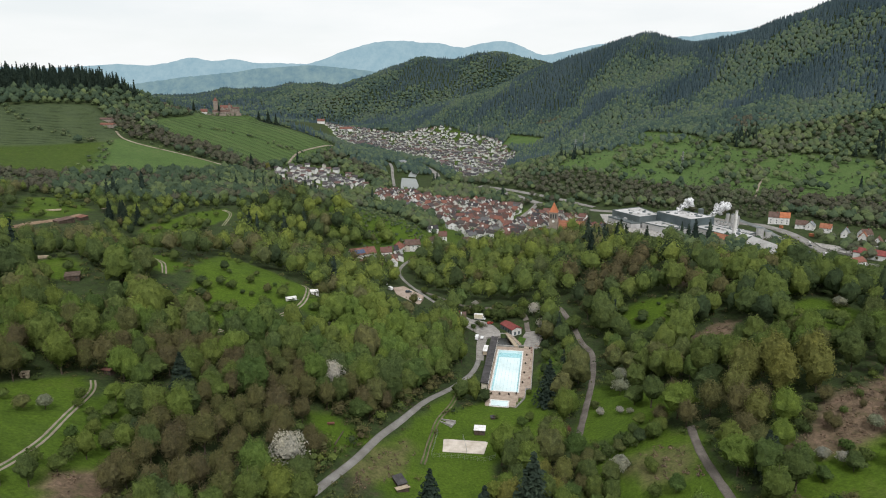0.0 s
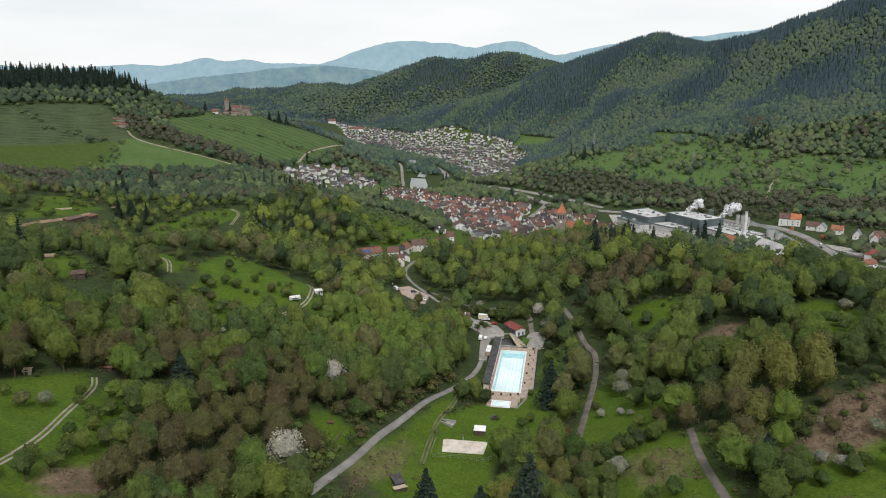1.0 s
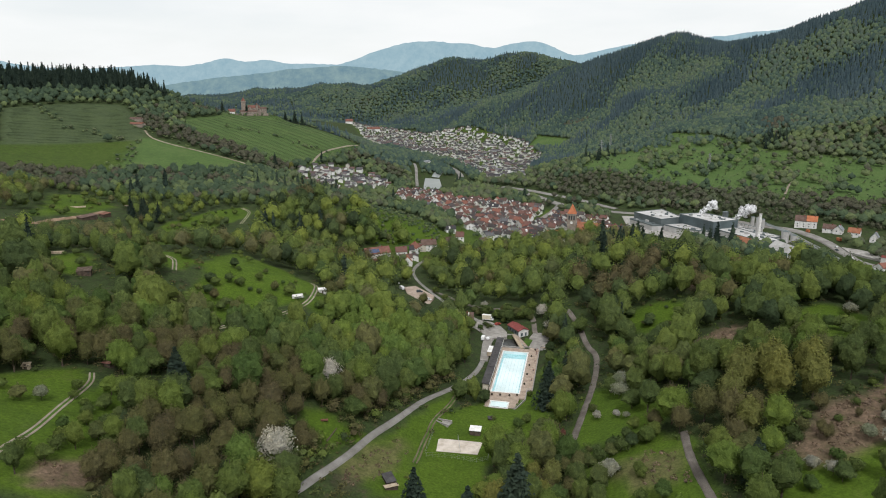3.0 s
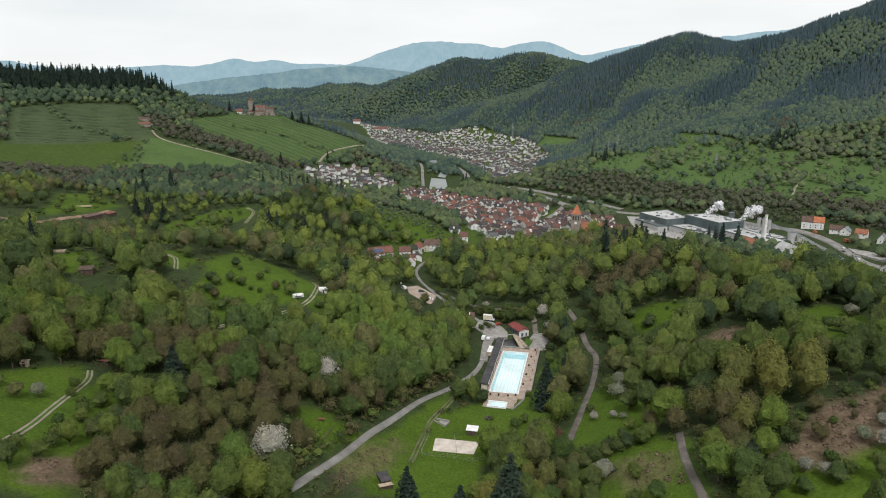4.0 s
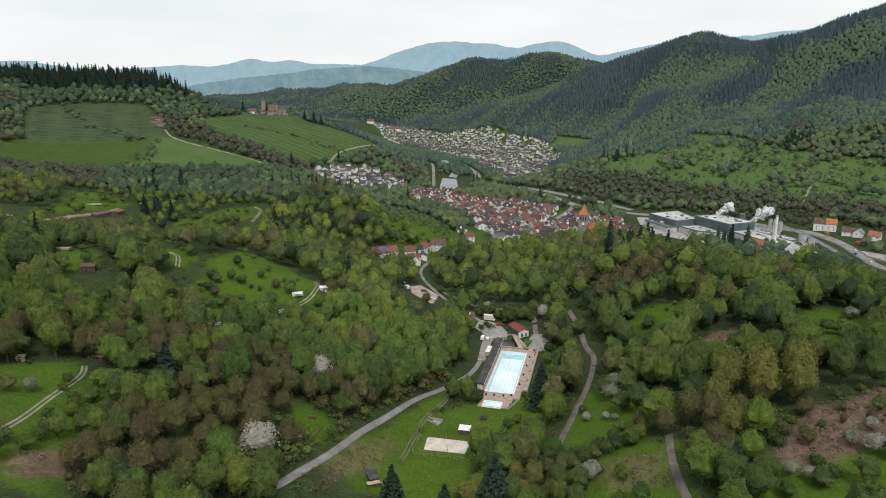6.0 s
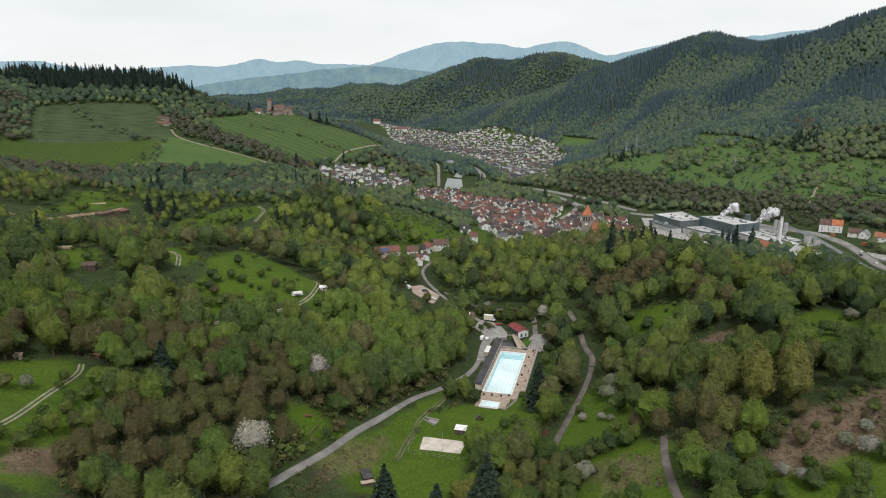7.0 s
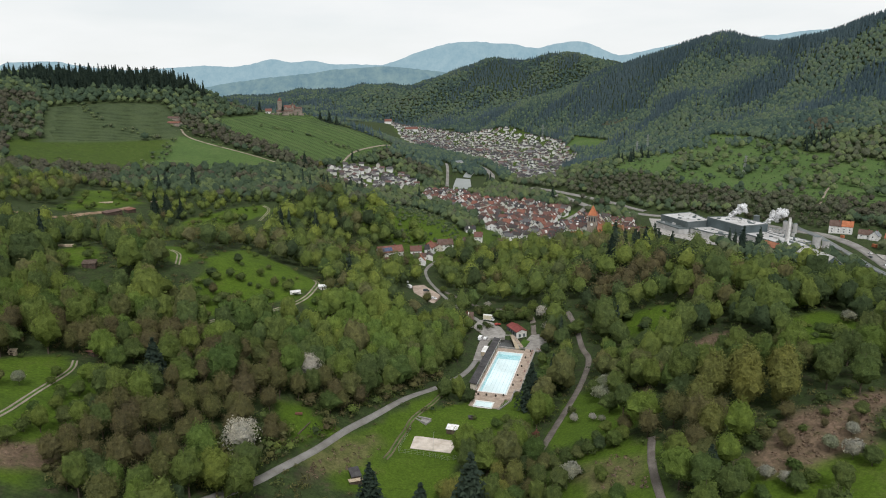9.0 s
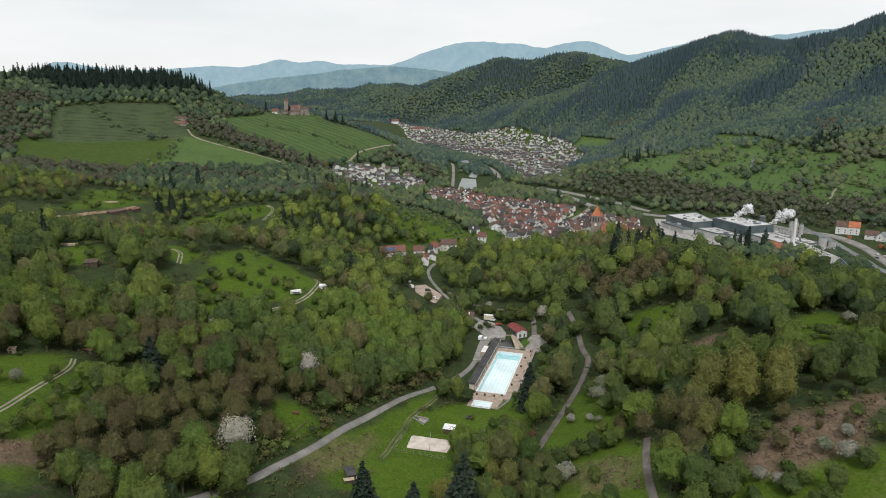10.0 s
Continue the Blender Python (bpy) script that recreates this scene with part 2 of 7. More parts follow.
WILLOW = [(0.0, (0.158, 0.172, 0.066)), (1.0, (0.190, 0.190, 0.060))]
RED_LEAF = [(0.0, (0.12, 0.055, 0.052)), (1.0, (0.17, 0.08, 0.065))]
leaf_green, leaf_brown, leaf_dark, leaf_pale = (foliage("leaves_" + k, s) for k, s in (("green", GREENS), ("budding", BROWNS), ("fir", DARKS), ("blossom", PALES)))
BLOSSOM = [(0.0, (0.52, 0.49, 0.46)), (0.5, (0.60, 0.57, 0.54)), (1.0, (0.48, 0.46, 0.40))]
leaf_blossom = foliage("leaves_full_blossom", BLOSSOM)
leaf_lime = foliage("leaves_lime", LIMES)
leaf_willow, leaf_red = foliage("leaves_willow", WILLOW), foliage("leaves_copper", RED_LEAF)
wood_mid, wood_green, wood_brown, wood_dark, wood_hill, wood_haze_leaf, wood_haze_fir = (foliage("wood_" + k, s, "tone", clump=0.2, calm=1.0 if k in ("hill", "haze_leaf", "haze_fir") else 0.0) for k, s in (("mid", MIDS), ("green", GREENS), ("budding", BROWNS), ("fir", DARKS), ("hill", HILLS), ("haze_leaf", HAZE_LEAVES), ("haze_fir", HAZE_FIRS)))
wood_lime = foliage("wood_lime", LIMES, "tone", clump=0.2)
wood_grey = foliage("wood_grey", GREYS, "tone", clump=0.2)
wood_twigs = foliage("dead_twigs", [(0.0, (0.14, 0.102, 0.078)), (0.7, (0.22, 0.162, 0.128)), (1.0, (0.16, 0.15, 0.085))], "tone", 0.1)
bark = surface("bark", [(0.3, (0.075, 0.058, 0.042)), (0.7, (0.16, 0.13, 0.10))], 1.5, 9.0, 0.9, 0.6)
asphalt = surface("asphalt", [(0.3, (0.215, 0.206, 0.19)), (0.7, (0.295, 0.284, 0.263))], 0.12, 6.0, 0.9, 0.2)
gravel = surface("gravel", [(0.3, (0.23, 0.195, 0.145)), (0.7, (0.36, 0.315, 0.245))], 0.15, 4.0, 0.95, 0.5)
rut_dull = surface("worn_turf", [(0.3, (0.11, 0.105, 0.055)), (0.7, (0.20, 0.175, 0.105))], 0.2, 3.0, 0.95, 0.5)
lane_grey = surface("worn_lane", [(0.3, (0.13, 0.115, 0.10)), (0.7, (0.22, 0.195, 0.17))], 0.15, 3.0, 0.95, 0.5)
earth = surface("bare_earth", [(0.3, (0.20, 0.135, 0.085)), (0.7, (0.36, 0.255, 0.175))], 0.12, 3.0, 0.95, 0.5)
grass_mat = surface("grass", [(0.3, (0.045, 0.095, 0.018)), (0.7, (0.085, 0.150, 0.025))], 0.15, 4.0, 0.95, 0.4)
sand = surface("sand", [(0.3, (0.52, 0.46, 0.39)), (0.7, (0.60, 0.54, 0.47))], 0.3, 3.0, 0.95, 0.4, grain=0.12)
paving = surface("paving", [(0.3, (0.36, 0.28, 0.22)), (0.7, (0.47, 0.385, 0.31))], 0.4, 5.0, 0.85, 0.3)
concrete = surface("concrete", [(0.3, (0.30, 0.29, 0.27)), (0.7, (0.45, 0.43, 0.40))], 0.3, 3.0, 0.85, 0.3)
plaster = surface("plaster", [(0.0, (0.80, 0.79, 0.77)), (0.35, (0.74, 0.72, 0.67)), (0.5, (0.80, 0.80, 0.79)), (0.8, (0.60, 0.56, 0.48)), (0.92, (0.45, 0.44, 0.42))], 0.2, 2.0, 0.85, 0.1, "object", grain=0.15)
roof_old = surface("clay_tiles", [(0.0, (0.175, 0.096, 0.080)), (0.2, (0.125, 0.085, 0.072)), (0.38, (0.088, 0.078, 0.076)), (0.55, (0.25, 0.112, 0.082)), (0.66, (0.105, 0.070, 0.060)), (0.8, (0.062, 0.060, 0.064)), (0.92, (0.19, 0.105, 0.085))], 0.3, 2.5, 0.8, 0.4, "object")
roof_new = surface("concrete_tiles", [(0.0, (0.062, 0.056, 0.054)), (0.3, (0.095, 0.082, 0.076)), (0.55, (0.13, 0.085, 0.072)), (0.7, (0.17, 0.085, 0.068)), (0.8, (0.13, 0.13, 0.135)), (0.92, (0.07, 0.07, 0.078))], 0.3, 2.5, 0.8, 0.4, "object")
rust = surface("rusty_sheet", [(0.3, (0.16, 0.075, 0.055)), (0.7, (0.25, 0.12, 0.085))], 0.4, 3.0, 0.8, 0.4)
red_tile = surface("red_tiles", [(0.3, (0.20, 0.055, 0.050)), (0.7, (0.27, 0.078, 0.068))], 0.4, 3.0, 0.7, 0.4)
dull_red = surface("weathered_red_tiles", [(0.3, (0.17, 0.082, 0.066)), (0.7, (0.24, 0.118, 0.092))], 0.4, 3.0, 0.8, 0.4)
orange_tile = surface("orange_tiles", [(0.3, (0.42, 0.15, 0.075)), (0.7, (0.54, 0.205, 0.10))], 0.4, 3.0, 0.75, 0.4)
white_paint = surface("white_paint", [(0.3, (0.70, 0.69, 0.66)), (0.7, (0.80, 0.79, 0.77))], 0.5, 4.0, 0.6, 0.1, grain=0.1)
stone = surface("castle_stone", [(0.3, (0.27, 0.225, 0.185)), (0.7, (0.38, 0.325, 0.275))], 0.2, 1.2, 0.9, 0.4)
tar_roof = surface("tarred_roof", [(0.3, (0.055, 0.053, 0.055)), (0.7, (0.095, 0.09, 0.09))], 0.3, 4.0, 0.7, 0.3)
dark_wood = surface("weathered_wood", [(0.3, (0.075, 0.055, 0.042)), (0.7, (0.15, 0.115, 0.09))], 0.8, 6.0, 0.85, 0.4)
pale_wood = surface("pale_boards", [(0.3, (0.42, 0.34, 0.24)), (0.7, (0.55, 0.46, 0.34))], 0.8, 6.0, 0.8, 0.3)
sheet_grey = surface("sheet_metal", [(0.3, (0.115, 0.142, 0.145)), (0.7, (0.16, 0.19, 0.192))], 0.05, 0.8, 0.55, 0.1, metal=0.2, grain=0.15)
sheet_dark = surface("blue_grey_cladding", [(0.3, (0.085, 0.118, 0.128)), (0.7, (0.12, 0.155, 0.165))], 0.05, 0.8, 0.55, 0.1, metal=0.2, grain=0.15)
sheet_white = surface("white_sheet_roof", [(0.3, (0.40, 0.395, 0.385)), (0.7, (0.56, 0.555, 0.545))], 0.04, 0.6, 0.6, 0.1, grain=0.2)
dark_glass = surface("window_glass", [(0.3, (0.035, 0.042, 0.05)), (0.7, (0.06, 0.07, 0.08))], 0.5, 2.0, 0.12, 0.0, grain=0.1)
pool_lining = surface("pool_lining", [(0.3, (0.74, 0.87, 0.885)), (0.7, (0.82, 0.91, 0.92))], 0.06, 1.0, 0.4, 0.05, grain=0.06)
black_water = surface("still_dark_water", [(0.3, (0.018, 0.020, 0.018)), (0.7, (0.028, 0.030, 0.026))], 0.1, 1.0, 0.25, 0.03)
# Pale base colour stands in for sky mirrored by the ripples.
river_water = surface("river_water", [(0.3, (0.26, 0.29, 0.28)), (0.7, (0.34, 0.36, 0.35))], 0.01, 0.5, 0.4, 0.6)
steel = surface("galvanised_steel", [(0.3, (0.38, 0.39, 0.40)), (0.7, (0.48, 0.49, 0.50))], 1.0, 8.0, 0.45, 0.1, metal=0.6)
tyre_black = surface("rubber", [(0.3, (0.02, 0.02, 0.02)), (0.7, (0.035, 0.035, 0.035))], 1.0, 8.0, 0.8, 0.1)
car_paint = surface("car_paint", [(0.0, (0.72, 0.72, 0.72)), (0.35, (0.05, 0.055, 0.065)), (0.6, (0.40, 0.41, 0.42)), (0.8, (0.08, 0.12, 0.25))], 1.0, 8.0, 0.25, 0.0, "object", grain=0.03)


def clear_water():
    m, n, l = material("pool_water")
    out, g, t, mx = n.new("ShaderNodeOutputMaterial"), n.new("ShaderNodeBsdfGlossy"), n.new("ShaderNodeBsdfTransparent"), n.new("ShaderNodeMixShader")
    g.inputs["Roughness"].default_value = 0.12
    t.inputs[0].default_value = (0.95, 0.985, 0.99, 1)
    mx.inputs[0].default_value = 0.07
    ripple, b = noise_node(n, l, 0.9), n.new("ShaderNodeBump")
    b.inputs["Strength"].default_value = 0.15
    l.new(ripple.outputs[0], b.inputs["Height"])
    l.new(b.outputs[0], g.inputs["Normal"])
    l.new(t.outputs[0], mx.inputs[1])
    l.new(g.outputs[0], mx.inputs[2])
    l.new(mx.outputs[0], out.inputs[0])
    return m


def land_material():
    """Forest floor, meadow, bare earth and vineyard, each with its own grain, by the cover stored on the land."""
    m, n, l = material("land")
    out, bsdf = n.new("ShaderNodeOutputMaterial"), n.new("ShaderNodeBsdfPrincipled")
    big, mid, fine = noise_node(n, l, 0.022, 6, 0.68), noise_node(n, l, 0.17, 6, 0.68), noise_node(n, l, 0.9, 6, 0.75)
    at, sep = n.new("ShaderNodeAttribute"), n.new("ShaderNodeSeparateColor")
    at.attribute_name = "cover"
    l.new(at.outputs["Color"], sep.inputs[0])
    # Floor tones are lowered to stand in for shade under the trees.
    floor = ramp_node(n, [(0.3, (0.054, 0.047, 0.032)), (0.42, (0.034, 0.048, 0.020)), (0.56, (0.042, 0.064, 0.022)), (0.64, (0.060, 0.062, 0.032)), (0.74, (0.090, 0.070, 0.048))])
    l.new(mid.outputs[0], floor.inputs[0])
    mead = ramp_node(n, [(0.28, (0.044, 0.062, 0.012)), (0.42, (0.056, 0.096, 0.012)), (0.55, (0.074, 0.122, 0.014)), (0.66, (0.084, 0.110, 0.024)), (0.78, (0.106, 0.100, 0.046))])
    both = mix_node(n, l, "MIX", 0.45, big.outputs[0], mid.outputs[0])
    l.new(both, mead.inputs[0])
    dirt = ramp_node(n, [(0.3, (0.080, 0.090, 0.036)), (0.42, (0.122, 0.092, 0.060)), (0.7, (0.205, 0.142, 0.106))])
    l.new(mid.outputs[0], dirt.inputs[0])
    vine = ramp_node(n, [(0.3, (0.046, 0.066, 0.034)), (0.7, (0.078, 0.104, 0.048))])
    l.new(both, vine.inputs[0])
    vine_c = vine.outputs[0]
    # Far-slope grass: the paler tone stands in for distance haze.
    young = ramp_node(n, [(0.3, (0.052, 0.086, 0.030)), (0.5, (0.074, 0.124, 0.038)), (0.7, (0.108, 0.140, 0.056))])
    l.new(both, young.inputs[0])
    col = mix_node(n, l, "MIX", sep.outputs[0], floor.outputs[0], mead.outputs[0])
    col = mix_node(n, l, "MIX", at.outputs["Alpha"], col, young.outputs[0])
    col = mix_node(n, l, "MIX", sep.outputs[2], col, vine_c)
    col = mix_node(n, l, "MIX", sep.outputs[1], col, dirt.outputs[0])
    shade = ramp_node(n, [(0.34, (0.55, 0.57, 0.55)), (0.66, (1.15, 1.13, 1.08))])
    l.new(fine.outputs[0], shade.inputs[0])
    col = mix_node(n, l, "MULTIPLY", 1.0, col, shade.outputs[0])
    l.new(col, bsdf.inputs["Base Color"])
    bsdf.inputs["Roughness"].default_value = 1.0
    bsdf.inputs["Specular IOR Level"].default_value = 0.1
    b = n.new("ShaderNodeBump")
    b.inputs["Strength"].default_value, b.inputs["Distance"].default_value = 0.6, 0.4
    l.new(fine.outputs[0], b.inputs["Height"])
    l.new(b.outputs[0], bsdf.inputs["Normal"])
    l.new(bsdf.outputs[0], out.inputs[0])
    return m


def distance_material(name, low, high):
    """Far hills: a plain glowing backdrop, the haze of distance painted into its colour."""
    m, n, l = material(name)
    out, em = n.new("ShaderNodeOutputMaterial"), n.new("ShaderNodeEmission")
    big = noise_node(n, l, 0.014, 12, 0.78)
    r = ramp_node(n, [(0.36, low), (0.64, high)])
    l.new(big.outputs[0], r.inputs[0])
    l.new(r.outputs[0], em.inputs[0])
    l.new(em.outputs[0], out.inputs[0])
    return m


water_clear, land = clear_water(), land_material()


# ---- mesh helpers ----
def raw_mesh(name, verts, faces, mats, slots=None, smooth=False):
    me = bpy.data.meshes.new(name)
    me.from_pydata([tuple(v) for v in verts], [], [tuple(f) for f in faces])
    for mt in mats if isinstance(mats, (list, tuple)) else (mats,):
        me.materials.append(mt)
    if slots is not None:
        me.polygons.foreach_set("material_index", np.asarray(slots, np.int32))
    if smooth:
        me.polygons.foreach_set("use_smooth", np.ones(len(me.polygons), bool))
    me.update()
    return me


def quad_mesh(name, verts, mat, tone=None, sides=4, normals=None):
    """A mesh of loose leaves: verts come four by four (or three by three). tone: one value a leaf."""
    n = len(verts) // sides
    me = bpy.data.meshes.new(name)
    me.vertices.add(sides * n)
    me.vertices.foreach_set("co", np.ascontiguousarray(verts, np.float32).ravel())
    me.loops.add(sides * n)
    me.loops.foreach_set("vertex_index", np.arange(sides * n, dtype=np.int32))
    me.polygons.add(n)
    me.polygons.foreach_set("loop_start", np.arange(0, sides * n, sides, dtype=np.int32))
    me.materials.append(mat)
    if tone is not None:
        me.attributes.new("tone", "FLOAT", "FACE").data.foreach_set("value", np.asarray(tone, np.float32))
    me.update(calc_edges=True)
    me.validate()
    if normals is not None:
        me.normals_split_custom_set_from_vertices(np.asarray(normals, np.float32))
    return me


def swell(v, width, low, high, lift=0.0, soft=0.55):
    """Leaf triangles of a crown wound outwards, and soft normals that follow the crown's round form."""
    t = v.reshape(-1, 3, 3).copy()
    out = unit((t.mean(1) - (0, 0, low + 0.38 * (high - low))) / (width / 2, width / 2, (high - low) / 2))
    face = unit(np.cross(t[:, 1] - t[:, 0], t[:, 2] - t[:, 0]))
    back = (face * out).sum(1) < 0
    t[back] = t[back][:, ::-1]
    face[back] *= -1
    return t.reshape(-1, 3), np.repeat(unit(soft * out + (1.2 - soft) * face + (0, 0, lift)), 3, 0)


def part(name, bm, mat, parent=None, label="", m=None):
    """Links a bmesh as one mesh object, under a thing or a part."""
    me = bpy.data.meshes.new(name)
    bm.to_mesh(me)
    bm.free()
    me.materials.append(mat)
    return piece(name, me, parent, label, m)


def piece(name, me, parent=None, label="", m=None):
    ob = new(name, me)
    ob.parent = parent
    if m is not None:
        ob.matrix_local = m
    if label:
        tagged(ob, label)
    return ob


def box(bm, x0, x1, y0, y1, z0, z1, bevel=0.0, m=None):
    r = bmesh.ops.create_cube(bm, size=1)
    vs = r["verts"]
    for v in vs:
        v.co = Vector((x0 + (v.co.x + 0.5) * (x1 - x0), y0 + (v.co.y + 0.5) * (y1 - y0), z0 + (v.co.z + 0.5) * (z1 - z0)))
    if bevel:
        bmesh.ops.bevel(bm, geom=list({e for v in vs for e in v.link_edges}), offset=bevel, segments=1, affect="EDGES")
    elif m is not None:
        bmesh.ops.transform(bm, matrix=m, verts=vs)
    return bm


def slab(x0, x1, y0, y1, z0, z1, bevel=0.0):
    return box(bmesh.new(), x0, x1, y0, y1, z0, z1, bevel)


def prism(outline, z0, z1):
    """An upright prism over an outline that runs counter-clockwise."""
    bm = bmesh.new()
    low, high = [bm.verts.new((x, y, z0)) for x, y in outline], [bm.verts.new((x, y, z1)) for x, y in outline]
    bm.faces.new(high)
    bm.faces.new(low[::-1])
    for i in range(len(outline)):
        j = (i + 1) % len(outline)
        bm.faces.new((low[i], low[j], high[j], high[i]))
    return bm


def tube(r0, r1, z0, z1, sides=12, bm=None, m=None):
    bm = bm or bmesh.new()
    mm = Matrix.Translation((0, 0, (z0 + z1) / 2))
    bmesh.ops.create_cone(bm, cap_ends=True, segments=sides, radius1=r0, radius2=r1, depth=z1 - z0, matrix=(m @ mm) if m is not None else mm)
    return bm


def thing(name, label, category, m, group="", kind=""):
    ob = new(name)
    ob.empty_display_size = 0.5
    ob.matrix_basis = m
    return tagged(ob, label, category, group, kind)


def inside(x, y, poly):
    """Which of the points lie inside the outline."""
    x, y = np.asarray(x, float), np.asarray(y, float)
    r = np.zeros(x.shape, bool)
    for (ax, ay), (bx, by) in zip(poly, poly[1:] + poly[:1]):
        c = (ay > y) != (by > y)
        r ^= c & (x < (bx - ax) * (y - ay) / ((by - ay) or 1e-9) + ax)
    return r


def off_line(x, y, line):
    """Distance of points from a line of corners."""
    best = np.full(np.shape(x), 1e9)
    for (ax, ay), (bx, by) in zip(line, line[1:]):
        dx, dy = bx - ax, by - ay
        s = np.clip(((x - ax) * dx + (y - ay) * dy) / (dx * dx + dy * dy), 0, 1)
        best = np.minimum(best, np.hypot(x - ax - s * dx, y - ay - s * dy))
    return best


def off_outline(x, y, poly):
    d = off_line(x, y, poly + poly[:1])
    return np.where(inside(x, y, poly), -d, d)


def ground_z(x, y):
    return float(height(np.array([x], float), np.array([y], float))[0])


# ---- the plan: roads, meadows, bare earth, vineyards, towns ----
ROADS = {  # line, width
    "valley_road": ([(-52, 160), (-42.4, 184.3), (-38.5, 195.7), (-31.9, 214.0), (-25.1, 234.2), (-16.5, 254.2), (-6.7, 278.3), (5.3, 300.5), (15.5, 323.7), (20.0, 341.6), (22.5, 360.4), (26, 378.4), (20.2, 397.8), (6.1, 423.2), (-7.8, 454.1), (-21.5, 489.7), (-34.2, 531.2), (-37.9, 559.8), (-30, 610)], 2.8),
    "upper_lane": ([(-21.5, 489.7), (-8.1, 472.7), (18.0, 434.0), (36.4, 419.3), (49.4, 400.9), (52.8, 381.8), (54.1, 368.0)], 3.2),
    "east_path": ([(72.7, 390.7), (76.5, 368.8), (78.1, 346.6), (80.0, 331.9), (76.7, 312.0), (71.2, 290.9), (65.4, 272.6), (58.2, 250.3), (52.1, 231.2)], 3.0),
    "orchard_track": ([(89.5, 215.9), (86.6, 201.1), (85.2, 186.6), (84.5, 160)], 2.6),
    "meadow_track": ([(-110.5, 130), (-110.2, 148.7), (-110.4, 152.9), (-111.4, 165.3), (-114.7, 182.9), (-118.0, 203.0), (-122.3, 212.4)], 2.3),
    "hill_track": ([(-108.0, 287.2), (-99.4, 308.8), (-91.2, 319.8), (-80.6, 337.8), (-78.1, 355.4), (-82.2, 383.2), (-86.2, 389.5)], 3.0),
    "hill_track_upper": ([(-164.5, 360.9), (-156.3, 354.9), (-149.3, 339.6)], 3.0),
    "dirt_road": ([(-330, 440), (-309.9, 460.1), (-314.3, 496.3), (-313.7, 532.8), (-313.8, 563.1)], 6.0),
    "small_track": ([(-192.9, 566.2), (-197.2, 601.5), (-209.7, 619.2)], 3.0),
    "main_road": ([(470, 560), (405, 640), (404, 690), (408, 735), (400, 780), (372, 830), (320, 880), (215, 915), (148, 969), (109, 1037), (54, 1121), (-4, 1227), (-14, 1326), (-43, 1469), (-111, 1542), (-160, 1516)], 11.0),
    "bridge_road": ([(140, 971), (115, 901), (88, 820)], 7.0),
    "quay_road": ([(219, 940), (173, 993), (110, 1065), (64, 1130)], 8.0),
    "weir_lane": ([(-87, 1171), (-101, 1311), (-110, 1370)], 6.0),
    "vineyard_track": ([(-483, 987), (-454, 958), (-390, 947), (-294, 942)], 3.0),
    "castle_track": ([(-256, 1093), (-257, 1189), (-220, 1332)], 3.5),
    "slope_path": ([(435, 910), (479, 991), (501, 1020)], 3.0),
}
MEADOWS = [
    [(-150, 150), (-143, 187), (-142, 195), (-127, 212), (-118, 205), (-116, 194), (-114, 165), (-113, 143)],
    [(-133, 330), (-142, 368), (-149, 437), (-117, 406), (-88, 387), (-79, 369), (-87, 340), (-103, 320), (-111, 294), (-121, 305)],
    [(-77, 357), (-62, 376), (-56, 369), (-69, 338), (-78, 341)],
    [(-327, 483), (-383, 602), (-369, 631), (-318, 586), (-323, 541)],
    [(-212, 397), (-255, 556), (-234, 605), (-208, 624), (-194, 592), (-224, 527), (-190, 382)],
    [(-115, 617), (-127, 800), (-98, 820), (-25, 731), (-19, 680), (-47, 637), (-74, 579), (-100, 585)],
    [(-8, 190), (-9, 235), (-1, 258), (18, 290), (46, 303), (51, 262), (46, 240), (26, 235), (19, 225), (15, 190)],
    [(-32, 208), (-19, 238), (-6, 271), (9, 300), (-1, 258), (-10, 230), (-8, 202), (-18, 198)],
    [(-49, 218), (-52, 232), (-43, 236), (-30, 230), (-38, 215)],
    [(68, 286), (74, 288), (90, 262), (93, 238), (85, 227), (62, 230), (54, 230)],
    [(103, 367), (126, 362), (133, 342), (121, 322), (103, 347)],
    [(165, 309), (189, 320), (196, 295), (170, 257), (156, 278)],
    [(103, 180), (123, 178), (142, 180), (166, 178), (170, 150), (125, 140), (96, 150)],
    [(56, 224), (80, 227), (88, 207), (84, 160), (52, 184)],
    [(-221, 318), (-201, 346), (-183, 323), (-189, 310), (-210, 300)],
    [(-183, 354), (-165, 378), (-146, 362), (-149, 345), (-170, 339)],
    [(201, 1136), (290, 1420), (418, 1480), (434, 1402), (522, 1189), (704, 1051), (760, 987), (640, 800), (500, 900), (397, 986), (304, 1052)],
    [(-112, 135), (-84, 135), (-90, 170), (-99, 195), (-115, 212)], [(46, 290), (56, 296), (62, 322), (60, 350), (54, 330)],
    [(158, 1838), (202, 1972), (280, 1828), (232, 1751)],
]
EARTH = [
    [(108, 184), (135, 206), (158, 209), (142, 180), (114, 176)],
    [(120, 304), (140, 305), (137, 286), (121, 276), (117, 286)],
    [(-102, 151), (-91, 159), (-85, 149), (-95, 140)],
    [(62, 206), (76, 212), (84, 204), (83, 184), (68, 192)],
    [(134, 379), (151, 375), (150, 363), (134, 367)],
    [(-30, 214), (-15, 239), (-10, 234), (-17, 210), (-31, 195)],
]
